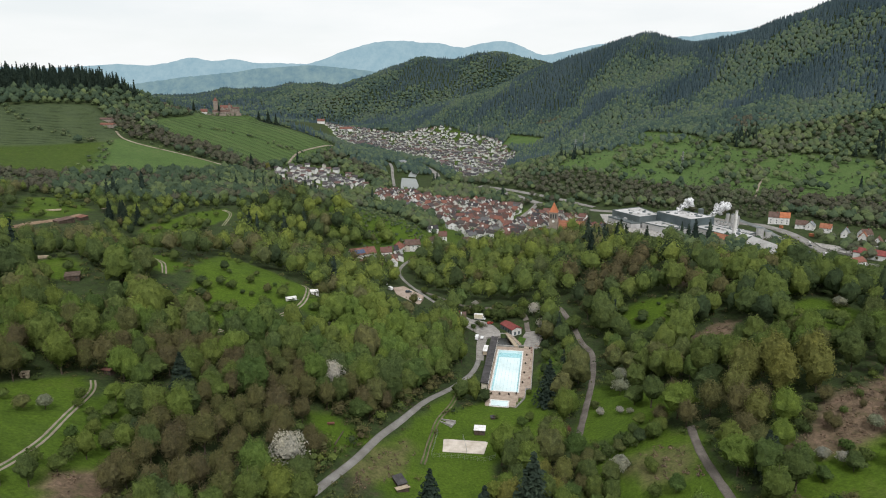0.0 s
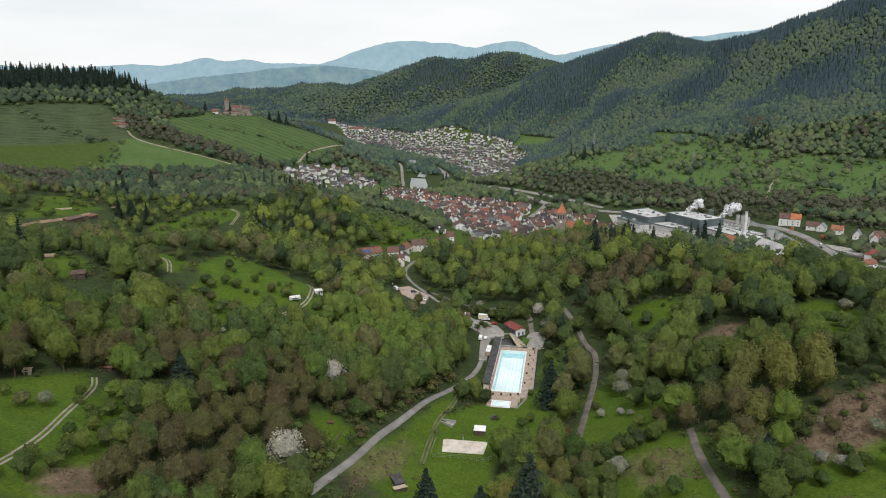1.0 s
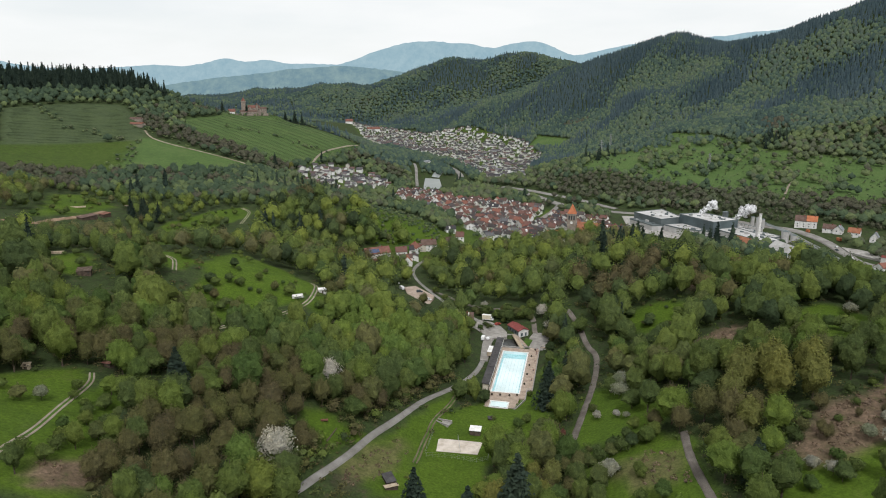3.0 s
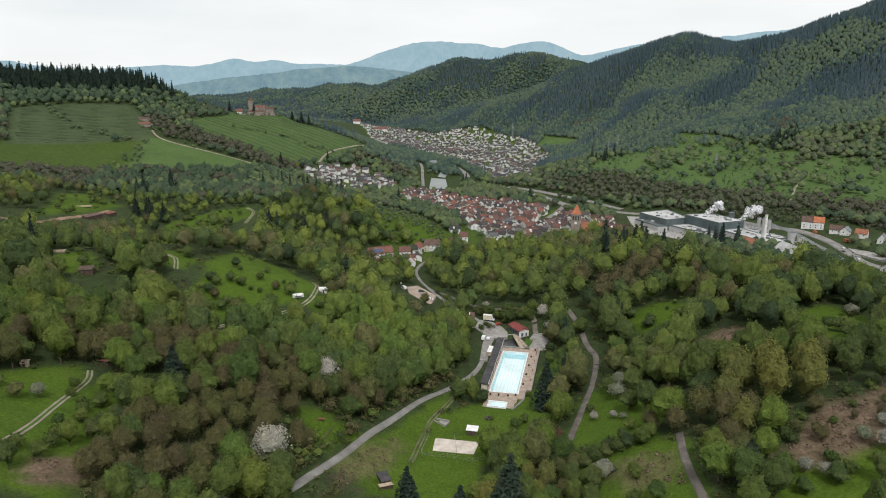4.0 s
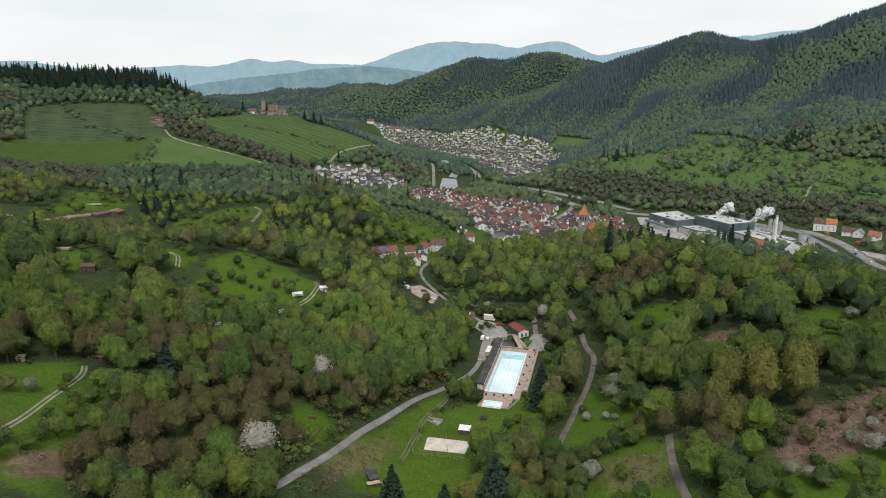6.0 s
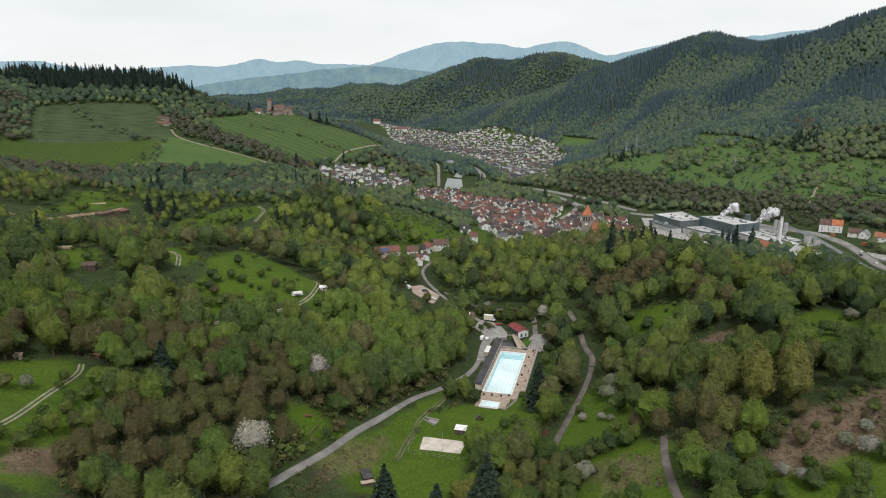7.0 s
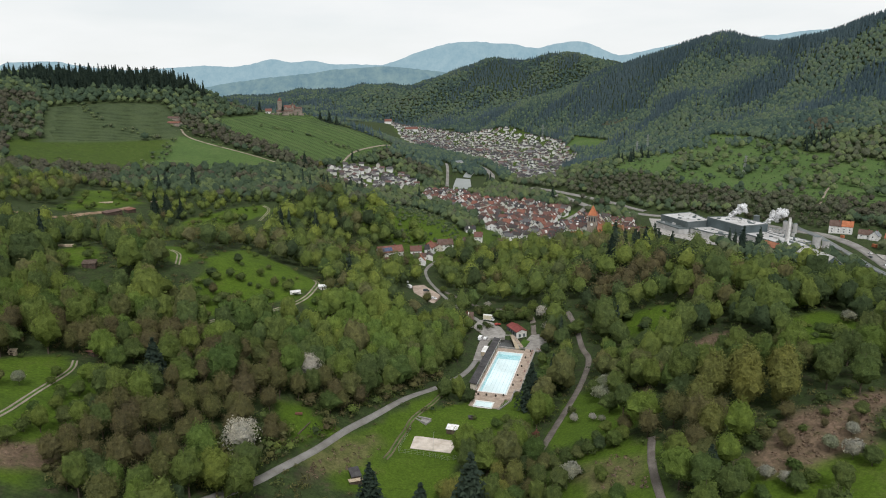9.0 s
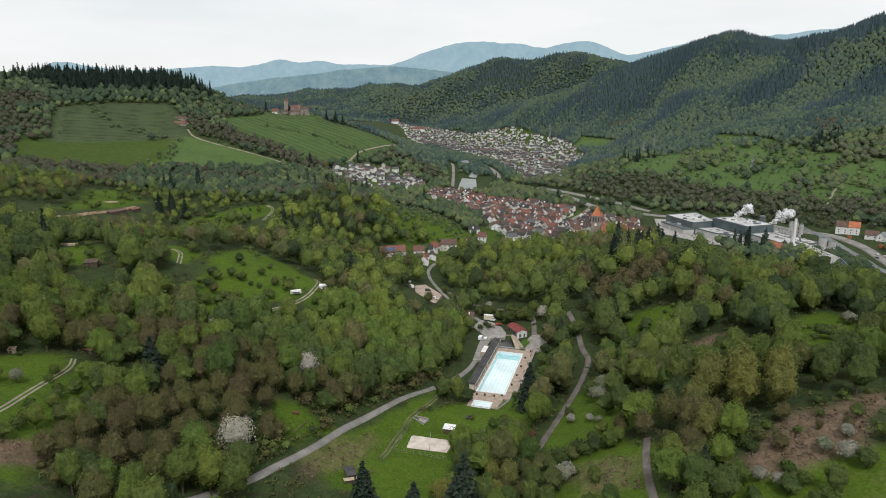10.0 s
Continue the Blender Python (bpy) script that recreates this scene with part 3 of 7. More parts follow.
VINEYARDS = [
    [(-673, 951), (-648, 987), (-561, 1072), (-480, 998), (-472, 936), (-564, 846), (-592, 825)],
    [(-445, 841), (-477, 957), (-454, 958), (-294, 942), (-330, 845), (-426, 795)],
    [(-477, 1102), (-460, 1240), (-480, 1345), (-300, 1375), (-209, 1332), (-250, 1106), (-290, 1001), (-337, 1030), (-424, 1034)],
    [(-620, 800), (-468, 927), (-426, 795), (-449, 763), (-560, 720)],
]
OLD_TOWN = [[(-109, 974), (-79, 1086), (-12, 1020), (57, 998), (127, 937), (184, 856), (192, 760), (150, 640), (94, 640), (56, 663), (11, 761), (-34, 894)],
            [(-88, 540), (-69, 580), (-26, 660), (4, 780), (57, 675), (-14, 650), (-47, 562), (-69, 540)]]
HILL_QUARTER = [(-257, 1001), (-248, 1099), (-190, 1160), (-129, 1115), (-109, 1035), (-156, 980), (-196, 928), (-229, 936)]
FAR_TOWN = [(-417, 2365), (-385, 2540), (-205, 2430), (10, 2240), (160, 1960), (184, 1647), (105, 1207), (43, 1213), (7, 1432), (-32, 1577), (-129, 1610), (-211, 1721), (-318, 2042)]
HAZE_PALE_GRASS = [MEADOWS[16], MEADOWS[19], VINEYARDS[1], VINEYARDS[2]]  # bright grass on far slopes, paled by haze painted into its colour
POOL_AT = pose(34.7, 327.8, -2.1, 0, 0, -9.2)
POOL_PLOT = [(18, 285), (52, 285), (56, 330), (62, 390), (30, 395), (12, 375), (12, 325)]

# ---- the land ----
def spread(stops):
    """Grid lines: (from, to, step) in a row."""
    return np.unique(np.concatenate([np.arange(a, b, s) for a, b, s in stops]))


gx = spread([(-3000, -1400, 80), (-1400, -700, 28), (-700, -260, 9), (-260, 260, 3.6), (260, 700, 9), (700, 1400, 28), (1400, 3001, 80)])
gy = spread([(-1600, -200, 100), (-200, 130, 12), (130, 440, 3.6), (440, 700, 5.5), (700, 1500, 9), (1500, 3300, 22), (3300, 4701, 90)])
X, Y = np.meshgrid(gx, gy)
Z = height(X, Y)


def cover_of(x, y):
    ragged = 2.5 * np.sin(x / 5.1 + np.sin(y / 7)) * np.sin(y / 6.3) * np.minimum(1, np.hypot(x, y) / 300)
    c = np.zeros((*x.shape, 4))
    for p in MEADOWS + VINEYARDS[3:]:
        rough = p in VINEYARDS
        c[..., 0] = np.maximum(c[..., 0], (0.5 if rough else 1.0) * (1 - ease(-1, 25 if rough else 3, off_outline(x, y, p) + ragged)))
    for p in EARTH:
        c[..., 1] = np.maximum(c[..., 1], (0.5 if p in (EARTH[3], EARTH[5]) else 1) * (1 - ease(-2, 3, off_outline(x, y, p) + 1.5 * ragged)))
    for p in VINEYARDS[:1]:
        c[..., 2] = np.maximum(c[..., 2], 1 - ease(-2, 4, off_outline(x, y, p)))
    for p in OLD_TOWN + [HILL_QUARTER, FAR_TOWN]:
        c[..., 0] = np.maximum(c[..., 0], 0.7 * (1 - ease(-2, 10, off_outline(x, y, p))))
    for p in HAZE_PALE_GRASS:
        c[..., 3] = np.maximum(c[..., 3], 1 - ease(-6, 8, off_outline(x, y, p) + ragged))
    return c


def land_sheet():
    ny, nx = X.shape
    i = np.arange(ny * nx).reshape(ny, nx)
    f = np.stack([i[:-1, :-1], i[:-1, 1:], i[1:, 1:], i[1:, :-1]], -1).reshape(-1, 4)
    me = bpy.data.meshes.new("ground")
    n = len(f)
    me.vertices.add(ny * nx)
    me.vertices.foreach_set("co", np.stack([X, Y, Z], -1).astype(np.float32).ravel())
    me.loops.add(4 * n)
    me.loops.foreach_set("vertex_index", f.astype(np.int32).ravel())
    me.polygons.add(n)
    me.polygons.foreach_set("loop_start", np.arange(0, 4 * n, 4, dtype=np.int32))
    me.polygons.foreach_set("use_smooth", np.ones(n, bool))
    me.update(calc_edges=True)
    me.attributes.new("cover", "FLOAT_COLOR", "POINT").data.foreach_set("color", cover_of(X, Y).astype(np.float32).ravel())
    me.materials.append(land)
    return tagged(new("ground", me), "green hill country with meadows, woods and vineyards", "ground", kind="structure")


ground = land_sheet()


def sheet_z(x, y):
    """Height of the land sheet as built, between its grid lines."""
    x, y = np.asarray(x, float), np.asarray(y, float)
    i, j = np.clip(np.searchsorted(gx, x) - 1, 0, len(gx) - 2), np.clip(np.searchsorted(gy, y) - 1, 0, len(gy) - 2)
    u, v = (x - gx[i]) / (gx[i + 1] - gx[i]), (y - gy[j]) / (gy[j + 1] - gy[j])
    return (Z[j, i] * (1 - u) + Z[j, i + 1] * u) * (1 - v) + (Z[j + 1, i] * (1 - u) + Z[j + 1, i + 1] * u) * v


def smooth_line(line, step):
    """A rounded line through corners, at even steps."""
    p = np.array([line[0]] + list(line) + [line[-1]], float)
    out = []
    for a, b, c, d in zip(p, p[1:], p[2:], p[3:]):
        n = max(2, int(np.hypot(*(c - b)) / step))
        for s in np.arange(n) / n:
            out.append(0.5 * (2 * b + (c - a) * s + (2 * a - 5 * b + 4 * c - d) * s * s + (3 * b - a - 3 * c + d) * s ** 3))
    return np.array(out + [p[-1]])


def ribbon(line, width, step, lift, thick, offset=0.0, wobble=0.0):
    """A road bed that follows the land: a thick strip with rounded, slightly uneven edges."""
    c = smooth_line(line, step)
    d = np.gradient(c, axis=0)
    d /= np.maximum(np.hypot(d[:, 0], d[:, 1]), 1e-6)[:, None]
    nrm = np.c_[-d[:, 1], d[:, 0]]
    k = np.arange(len(c))
    rows = []
    for s, dz in ((-1, -thick), (-0.96, 0), (-0.5, 0.03), (0, 0.05), (0.5, 0.03), (0.96, 0), (1, -thick)):
        e = c + nrm * (offset + s * width / 2 * (1 + wobble * np.sin(k * 1.7 + 3 * s) * np.sin(k * 0.61)))[:, None]
        rows.append(np.c_[e, sheet_z(e[:, 0], e[:, 1]) + lift + dz])
    v = np.stack(rows, 1)
    m = v.shape[1]
    i = np.arange(len(c) * m).reshape(len(c), m)
    f = np.stack([i[:-1, :-1], i[:-1, 1:], i[1:, 1:], i[1:, :-1]], -1).reshape(-1, 4)[:, ::-1]
    return v.reshape(-1, 3), f


def road(name, line, width, mat, label, lift=0.22, thick=0.7, wobble=0.0, step=2.0):
    v, f = ribbon(line, width, step, lift, thick, 0.0, wobble)
    return tagged(new(name, raw_mesh(name, v, f, mat, smooth=True)), label, "road", kind="structure")


def rut_track(name, line, width, label, rut_mat=None):
    """Two worn wheel ruts with a grass strip between."""
    top = tagged(new(name, raw_mesh(name, *ribbon(line, width, 2.0, 0.10, 0.6, 0, 0.12), grass_mat, smooth=True)), label, "track", kind="structure")
    for s in (-1, 1):
        piece("wheel_rut", raw_mesh("wheel_rut", *ribbon(line, width * 0.28, 2.0, 0.2, 0.5, s * width * 0.3, 0.2), rut_mat or gravel, smooth=True), top)
    return top


for key, (line, width) in ROADS.items():
    far_off = line[0][1] > 500 or key in ("main_road",)
    if key in ("meadow_track", "hill_track", "hill_track_upper", "small_track"):
        rut_track(key, line, width, "pale gravel farm track with two worn ruts through grass")
    elif key in ("dirt_road",):
        road(key, line, width, earth, "reddish bare earth track along the hillside", wobble=0.2)
    elif key in ("east_path", "upper_lane", "orchard_track", "slope_path", "castle_track", "vineyard_track"):
        road(key, line, width, gravel if far_off else lane_grey, "narrow grey gravel lane along the slope", wobble=0.08, lift=0.5 if far_off else 0.22)
    else:
        road(key, line, width, asphalt, "grey asphalt road winding through the valley", lift=0.9 if far_off else 0.25, thick=1.4 if far_off else 0.7, step=6.0 if far_off else 2.0)
rut_track("grass_track", [(-7.8, 224.7), (-5.6, 243.9), (-2.2, 260.0), (4.2, 279.6), (8.8, 303.0)], 2.4, "faint worn wheel track across the lawn", rut_dull)


def water_strip(name, line, width, label, step=10, mat=None):
    v, f = ribbon(line, width, step, 1.2, 1.5)
    return tagged(new(name, raw_mesh(name, v, f, mat or river_water, smooth=True)), label, "river", kind="structure")


# Darker copy of the river water, the banks' shade put into its colour.
river_shade = surface("shaded_river", [(0.3, (0.09, 0.105, 0.10)), (0.7, (0.15, 0.165, 0.16))], 0.05, 0.5, 0.3, 0.5)
tagged(part("river_pond", prism([(-70, 1092), (-43, 1092), (-44, 1180), (-52, 1262), (-80, 1274), (-76, 1180)], -36, -29.4), river_water), "pale still river pool above a weir", "river", kind="structure")
water_strip("river", [(-62, 1290), (-47, 1388), (-56, 1480), (-110, 1600)], 15, "shallow river between green banks")
water_strip("river_lower", [(382, 850), (387, 780), (388, 720), (384, 660), (385, 600)], 6.5, "narrow river channel beside the road", 10, river_shade)


# ---- far mountains: a glowing backdrop behind everything, haze painted into its colours ----
def far_ridge(name, crest, y, base, mat, rough, seed):
    rng = np.random.default_rng(seed)
    cx = np.arange(crest[0][0], crest[-1][0], 22.0)
    cz = np.interp(cx, [c[0] for c in crest], [c[1] for c in crest])
    cz = np.convolve(np.r_[[cz[0]], cz, [cz[-1]]], np.ones(3) / 3, "valid") + rng.normal(0, rough, len(cx))
    rows = [np.c_[cx, np.full(len(cx), y - 160 * (1 - k)), base + (cz - base) * k ** 0.8] for k in (0, 0.35, 0.7, 1.0)]
    v = np.stack(rows)
    i = np.arange(v.shape[0] * v.shape[1]).reshape(v.shape[:2])
    f = np.stack([i[:-1, :-1], i[:-1, 1:], i[1:, 1:], i[1:, :-1]], -1).reshape(-1, 4)
    return tagged(new(name, raw_mesh(name, v.reshape(-1, 3), f, mat, smooth=True)), "hazy blue wooded mountain range on the horizon", "mountain", kind="structure")


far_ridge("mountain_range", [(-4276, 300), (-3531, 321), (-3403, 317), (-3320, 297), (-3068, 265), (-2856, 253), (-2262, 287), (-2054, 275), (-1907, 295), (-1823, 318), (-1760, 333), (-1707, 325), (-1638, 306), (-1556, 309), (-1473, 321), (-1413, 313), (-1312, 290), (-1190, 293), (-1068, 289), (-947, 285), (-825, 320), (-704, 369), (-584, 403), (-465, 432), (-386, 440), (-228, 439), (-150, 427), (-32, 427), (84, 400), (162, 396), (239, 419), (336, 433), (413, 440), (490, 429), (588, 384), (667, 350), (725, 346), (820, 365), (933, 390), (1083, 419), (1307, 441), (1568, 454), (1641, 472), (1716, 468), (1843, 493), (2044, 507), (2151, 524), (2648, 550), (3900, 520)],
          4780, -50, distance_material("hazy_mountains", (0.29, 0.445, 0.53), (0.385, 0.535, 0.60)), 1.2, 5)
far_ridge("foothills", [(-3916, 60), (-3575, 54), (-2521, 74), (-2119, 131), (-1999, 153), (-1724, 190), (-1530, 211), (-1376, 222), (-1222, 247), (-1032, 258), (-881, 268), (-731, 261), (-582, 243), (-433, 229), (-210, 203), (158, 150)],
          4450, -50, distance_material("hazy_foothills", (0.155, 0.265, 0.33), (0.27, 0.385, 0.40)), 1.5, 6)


# ---- trees ----
def unit(v):
    return v / np.maximum(np.linalg.norm(v, axis=1), 1e-9)[:, None]


def leaf_quads(p, n, size, rng, turn=0.6):
    """Ragged three-cornered leaf sprays at the points p that face about along n."""
    n = unit(n + rng.normal(0, turn, n.shape))
    a = unit(np.cross(n, rng.normal(0, 1, n.shape)))
    b = np.cross(n, a)
    s = (size * rng.uniform(0.6, 1.35, len(p)))[:, None]
    k = rng.uniform(0.55, 1.15, (4, len(p), 1))
    return np.stack([p - a * s * k[0], p - b * s * k[1] * 0.6, p + a * s * k[2], p + b * s * k[3]], 1)[:, (0, 2, 3)].reshape(-1, 3)


def ball(level):
    """Corners of the triangles of a ball, split so many times."""
    g = (1 + 5 ** 0.5) / 2
    v = unit(np.array([(-1, g, 0), (1, g, 0), (-1, -g, 0), (1, -g, 0), (0, -1, g), (0, 1, g), (0, -1, -g), (0, 1, -g), (g, 0, -1), (g, 0, 1), (-g, 0, -1), (-g, 0, 1)], float))
    f = np.array([(0, 11, 5), (0, 5, 1), (0, 1, 7), (0, 7, 10), (0, 10, 11), (1, 5, 9), (5, 11, 4), (11, 10, 2), (10, 7, 6), (7, 1, 8), (3, 9, 4), (3, 4, 2), (3, 2, 6), (3, 6, 8), (3, 8, 9), (4, 9, 5), (2, 4, 11), (6, 2, 10), (8, 6, 7), (9, 8, 1)])
    t = v[f]
    for _ in range(level):
        a, b, c = t[:, 0], t[:, 1], t[:, 2]
        ab, bc, ca = unit(a + b), unit(b + c), unit(c + a)
        t = np.concatenate([np.stack(q, 1) for q in ((a, ab, ca), (ab, b, bc), (ca, bc, c), (ab, bc, ca))])
    return t


BALLS = [ball(k) for k in range(4)]


def crown(rng, n, width, low, high, size, lumps=14, core=2, fill=0.9):
    """One uneven crown: a many-lobed dense heart, and on its skin a ragged coat of small leaf sprays."""
    mid, half = (low + high) / 2, (high - low) / 2
    ways = unit(rng.normal(0, 1, (lumps, 3)) + (0, 0, 0.2))
    gain = rng.uniform(0.35, 1.0, lumps)

    def skin(d):
        lobe = (gain * np.exp((d @ ways.T - 1) / 0.07)).max(1)
        p = d * (0.60 + 0.44 * lobe)[:, None]
        up = np.clip(p[:, 2], 0, 1)
        p[:, :2] *= (1.08 - 0.42 * up ** 1.4)[:, None]
        return p

    shape = np.array((width / 2, width / 2, half))
    tri = BALLS[core].reshape(-1, 3)
    heart = skin(tri) * fill * (1 + 0.05 * np.sin(tri * 23).sum(1) + 0.07 * np.sin(tri * 9 + 2).sum(1))[:, None]
    d = unit(rng.normal(0, 1, (n, 3)) + (0, 0, 0.22))
    p = skin(d) * rng.uniform(0.74, 1.06, n)[:, None] * (1 + 0.12 * (rng.uniform(0, 1, n) > 0.9))[:, None]
    coat = leaf_quads(p * shape, d + (0, 0, 0.25), size, rng, 0.6)
    return np.concatenate([heart * shape, coat]) + (0, 0, mid)


def limbs(rng, height_, girth, low, spread_, count=6, sides=6, twigs=0):
    """A tapered trunk with limbs rising from it."""
    bm = bmesh.new()
    tube(girth, girth * 0.45, -0.8, low + (height_ - low) * 0.35, sides, bm)
    top = low + (height_ - low) * 0.35

    def branch(a, b, r, s=4):
        v = Vector(b) - Vector(a)
        m = Matrix.Translation(a) @ v.to_track_quat("Z", "Y").to_matrix().to_4x4()
        tube(r, r * 0.3, 0, v.length, s, bm, m)

    branch((0, 0, top - 0.3), (0.3, 0.2, height_ * 0.93), girth * 0.45)
    for i in range(count):
        t = i * 2.4 + rng.uniform(0, 0.7)
        z = low * 0.8 + (top - low * 0.8) * (i + 0.5) / count
        e = (math.cos(t) * spread_ * rng.uniform(0.6, 0.95), math.sin(t) * spread_ * rng.uniform(0.6, 0.95), z + (height_ - z) * rng.uniform(0.35, 0.75))
        branch((0, 0, z), e, girth * 0.35)
        for _ in range(twigs):
            q = Vector((0, 0, z)).lerp(Vector(e), rng.uniform(0.4, 0.9))
            w = Vector(rng.normal(0, 1, 3))
            w.z = abs(w.z) + 0.4
            branch(q, q + w.normalized() * rng.uniform(1.2, 2.8), girth * 0.13, 3)
    return bm


def fir_quads(rng, high, width, tiers, per, size):
    """Drooping sprays in tiers, wide below and pointed above."""
    p, n = [], []
    for i in range(tiers):
        f = i / (tiers - 1)
        z = high * (0.08 + 0.92 * f)
        r = width / 2 * (1 - f) ** 0.85 * rng.uniform(0.82, 1.1)
        m = max(3, int(per * (1 - 0.7 * f)))
        for k in range(m):
            t = rng.uniform(0, 2 * math.pi)
            for s in (0.95, 0.62) if f < 0.9 else (0.6,):
                p.append((r * s * math.cos(t), r * s * math.sin(t), z - 0.22 * r * s + rng.normal(0, 0.15)))
                n.append((math.cos(t) * 0.55, math.sin(t) * 0.55, 0.75))
    return leaf_quads(np.array(p), np.array(n), size, rng, 0.35)


def fir_cones(rng, high, width):
    """A fir seen from afar: stacked ragged cones of boughs."""
    out = []
    for z0, z1, r in ((0.05, 0.62, 0.5), (0.34, 0.84, 0.36), (0.62, 1.0, 0.22)):
        t = np.arange(6) * math.pi / 3 + rng.uniform(0, 1)
        rr = width * r * rng.uniform(0.7, 1.15, 6)
        ring = np.c_[np.cos(t) * rr, np.sin(t) * rr, high * (z0 + rng.uniform(-0.05, 0.05, 6))]
        tip = np.array((rng.normal(0, 0.2), rng.normal(0, 0.2), high * z1))
        for i in range(6):
            out += [ring[i], ring[(i + 1) % 6], tip]
    return np.array(out)


def tree_kind(name, label, category, seed, leaf_mat, high, width, low, n, size, firs=False, girth=None, lumps=14, twigs=0, group="trees on the slopes", core=2, fill=0.9):
    """The first tree of its kind, to be copied. It stands at the foot of its trunk."""
    rng = np.random.default_rng(seed)
    t = thing(name, label, category, Matrix(), group)
    girth = girth or high * 0.018
    if firs:
        part("trunk", tube(girth, 0.04, -0.8, high * 0.97, 7), bark, t)
        piece("crown", quad_mesh(name + "_crown", np.concatenate([fir_cones(rng, high * 0.95, width * 0.8), fir_quads(rng, high, width, n, 24, size)]), leaf_mat, None, 3), t)
    else:
        part("trunk", limbs(rng, high, girth, low, width * 0.42, 6, 6, twigs), bark, t)
        leaves, soft = swell(crown(rng, n, width, low, high, size, lumps, core, fill), width, low, high, 0.0, 0.36)
        piece("crown", quad_mesh(name + "_crown", leaves, leaf_mat, None, 3, soft), t)
    return t


KINDS = {}
for i, (hh, ww, ll, lumps) in enumerate([(17, 11.5, 1.4, 14), (20, 10.5, 1.8, 16), (14, 12, 1.0, 12), (20, 12.5, 2.0, 18)]):
    KINDS["green", i] = tree_kind("deciduous_tree", "broad deciduous tree in fresh yellow-green spring leaf", "tree", 10 + i, leaf_green, hh, ww, ll, 1850, 0.34, lumps=lumps + 14, core=2, fill=0.86)
for i, (hh, ww, lumps) in enumerate([(17, 12, 26), (19, 11, 28)]):
    KINDS["lime", i] = tree_kind("lime_tree", "round tree in bright yellow-green new leaf", "tree", 24 + i, leaf_lime, hh, ww, 1.6, 2100, 0.33, lumps=lumps, core=2, fill=0.85)
for i, (hh, ww) in enumerate([(16, 10), (13, 9.5)]):
    KINDS["brown", i] = tree_kind("budding_tree", "brownish tree just coming into bud, bare limbs showing", "tree", 30 + i, leaf_brown, hh, ww, 0.8, 1700, 0.28, lumps=30, twigs=6, core=2, fill=0.74)
for i, (hh, ww) in enumerate([(22, 11.0), (17, 8.5)]):
    KINDS["fir", i] = tree_kind("spruce", "dark green spruce with drooping boughs", "tree", 50 + i, leaf_dark, hh, ww, 0, 44, 0.72, firs=True)
for i, (hh, ww) in enumerate([(11, 10), (5.5, 5.5)]):
    KINDS["pale", i] = tree_kind("blossoming_tree", "fruit tree covered in white spring blossom", "tree", 70 + i, leaf_pale if i else leaf_blossom, hh, ww, 1.4, 1500, 0.30, lumps=30, twigs=4, core=2, fill=0.62)
for i, (hh, ww) in enumerate([(16, 10)]):
    KINDS["willow", i] = tree_kind("willow_tree", "pale yellowish willow with soft feathery leaves", "tree", 80 + i, leaf_willow, hh, ww, 0.6, 2300, 0.34, lumps=40, core=2, fill=0.84)
for i, (hh, ww) in enumerate([(10, 7.0)]):
    KINDS["red", i] = tree_kind("copper_tree", "copper-red leaved tree among the green ones", "tree", 90 + i, leaf_red, hh, ww, 1.2, 1000, 0.42)
for i, (hh, ww) in enumerate([(3.6, 4.6), (2.4, 3.6)]):
    KINDS["bush", i] = tree_kind("bush", "low green bush at the edge of a meadow", "bush", 95 + i, leaf_green, hh, ww, 0.1, 420, 0.28, lumps=14, girth=0.09, core=1, fill=0.6)
used = set()


def plant(kind, i, x, y, scale=1.0, turn=0.0, wide=1.0):
    k = (kind, i)
    z = float(sheet_z(x, y)) - 0.1
    m = pose(x, y, z, 0, 0, turn) @ Matrix.Diagonal((scale * wide, scale * wide, scale, 1))
    if k not in used:
        used.add(k)
        KINDS[k].matrix_basis = m
        KINDS[k].rotation_euler, KINDS[k].scale = (0, 0, radians(turn)), (scale * wide, scale * wide, scale)
        return KINDS[k]
    src = KINDS[k]
    keep = src.scale.copy()
    src.scale = (1, 1, 1)
    t = copy_thing(src, m)
    src.scale = keep
    return t


def scatter(x0, x1, y0, y1, step, seed, stray=0.38):
    rng = np.random.default_rng(seed)
    a, b = np.meshgrid(np.arange(x0, x1, step), np.arange(y0, y1, step))
    a = a + (np.arange(a.shape[0]) % 2)[:, None] * step / 2
    return a.ravel() + rng.uniform(-stray, stray, a.size) * step, b.ravel() + rng.uniform(-stray, stray, a.size) * step, rng


def clearings(x, y, margin, low=True):
    """How far a point is from open ground, roads and buildings: positive in the woods."""
    d = np.full(x.shape, 1e9)
    for p in MEADOWS + EARTH + VINEYARDS + OLD_TOWN + [HILL_QUARTER, FAR_TOWN, POOL_PLOT] + PLOTS + (LOW if low else []):
        d = np.minimum(d, off_outline(x, y, p))
    for line, width in ROADS.values():
        d = np.minimum(d, off_line(x, y, line) - width / 2 - margin)
    return d


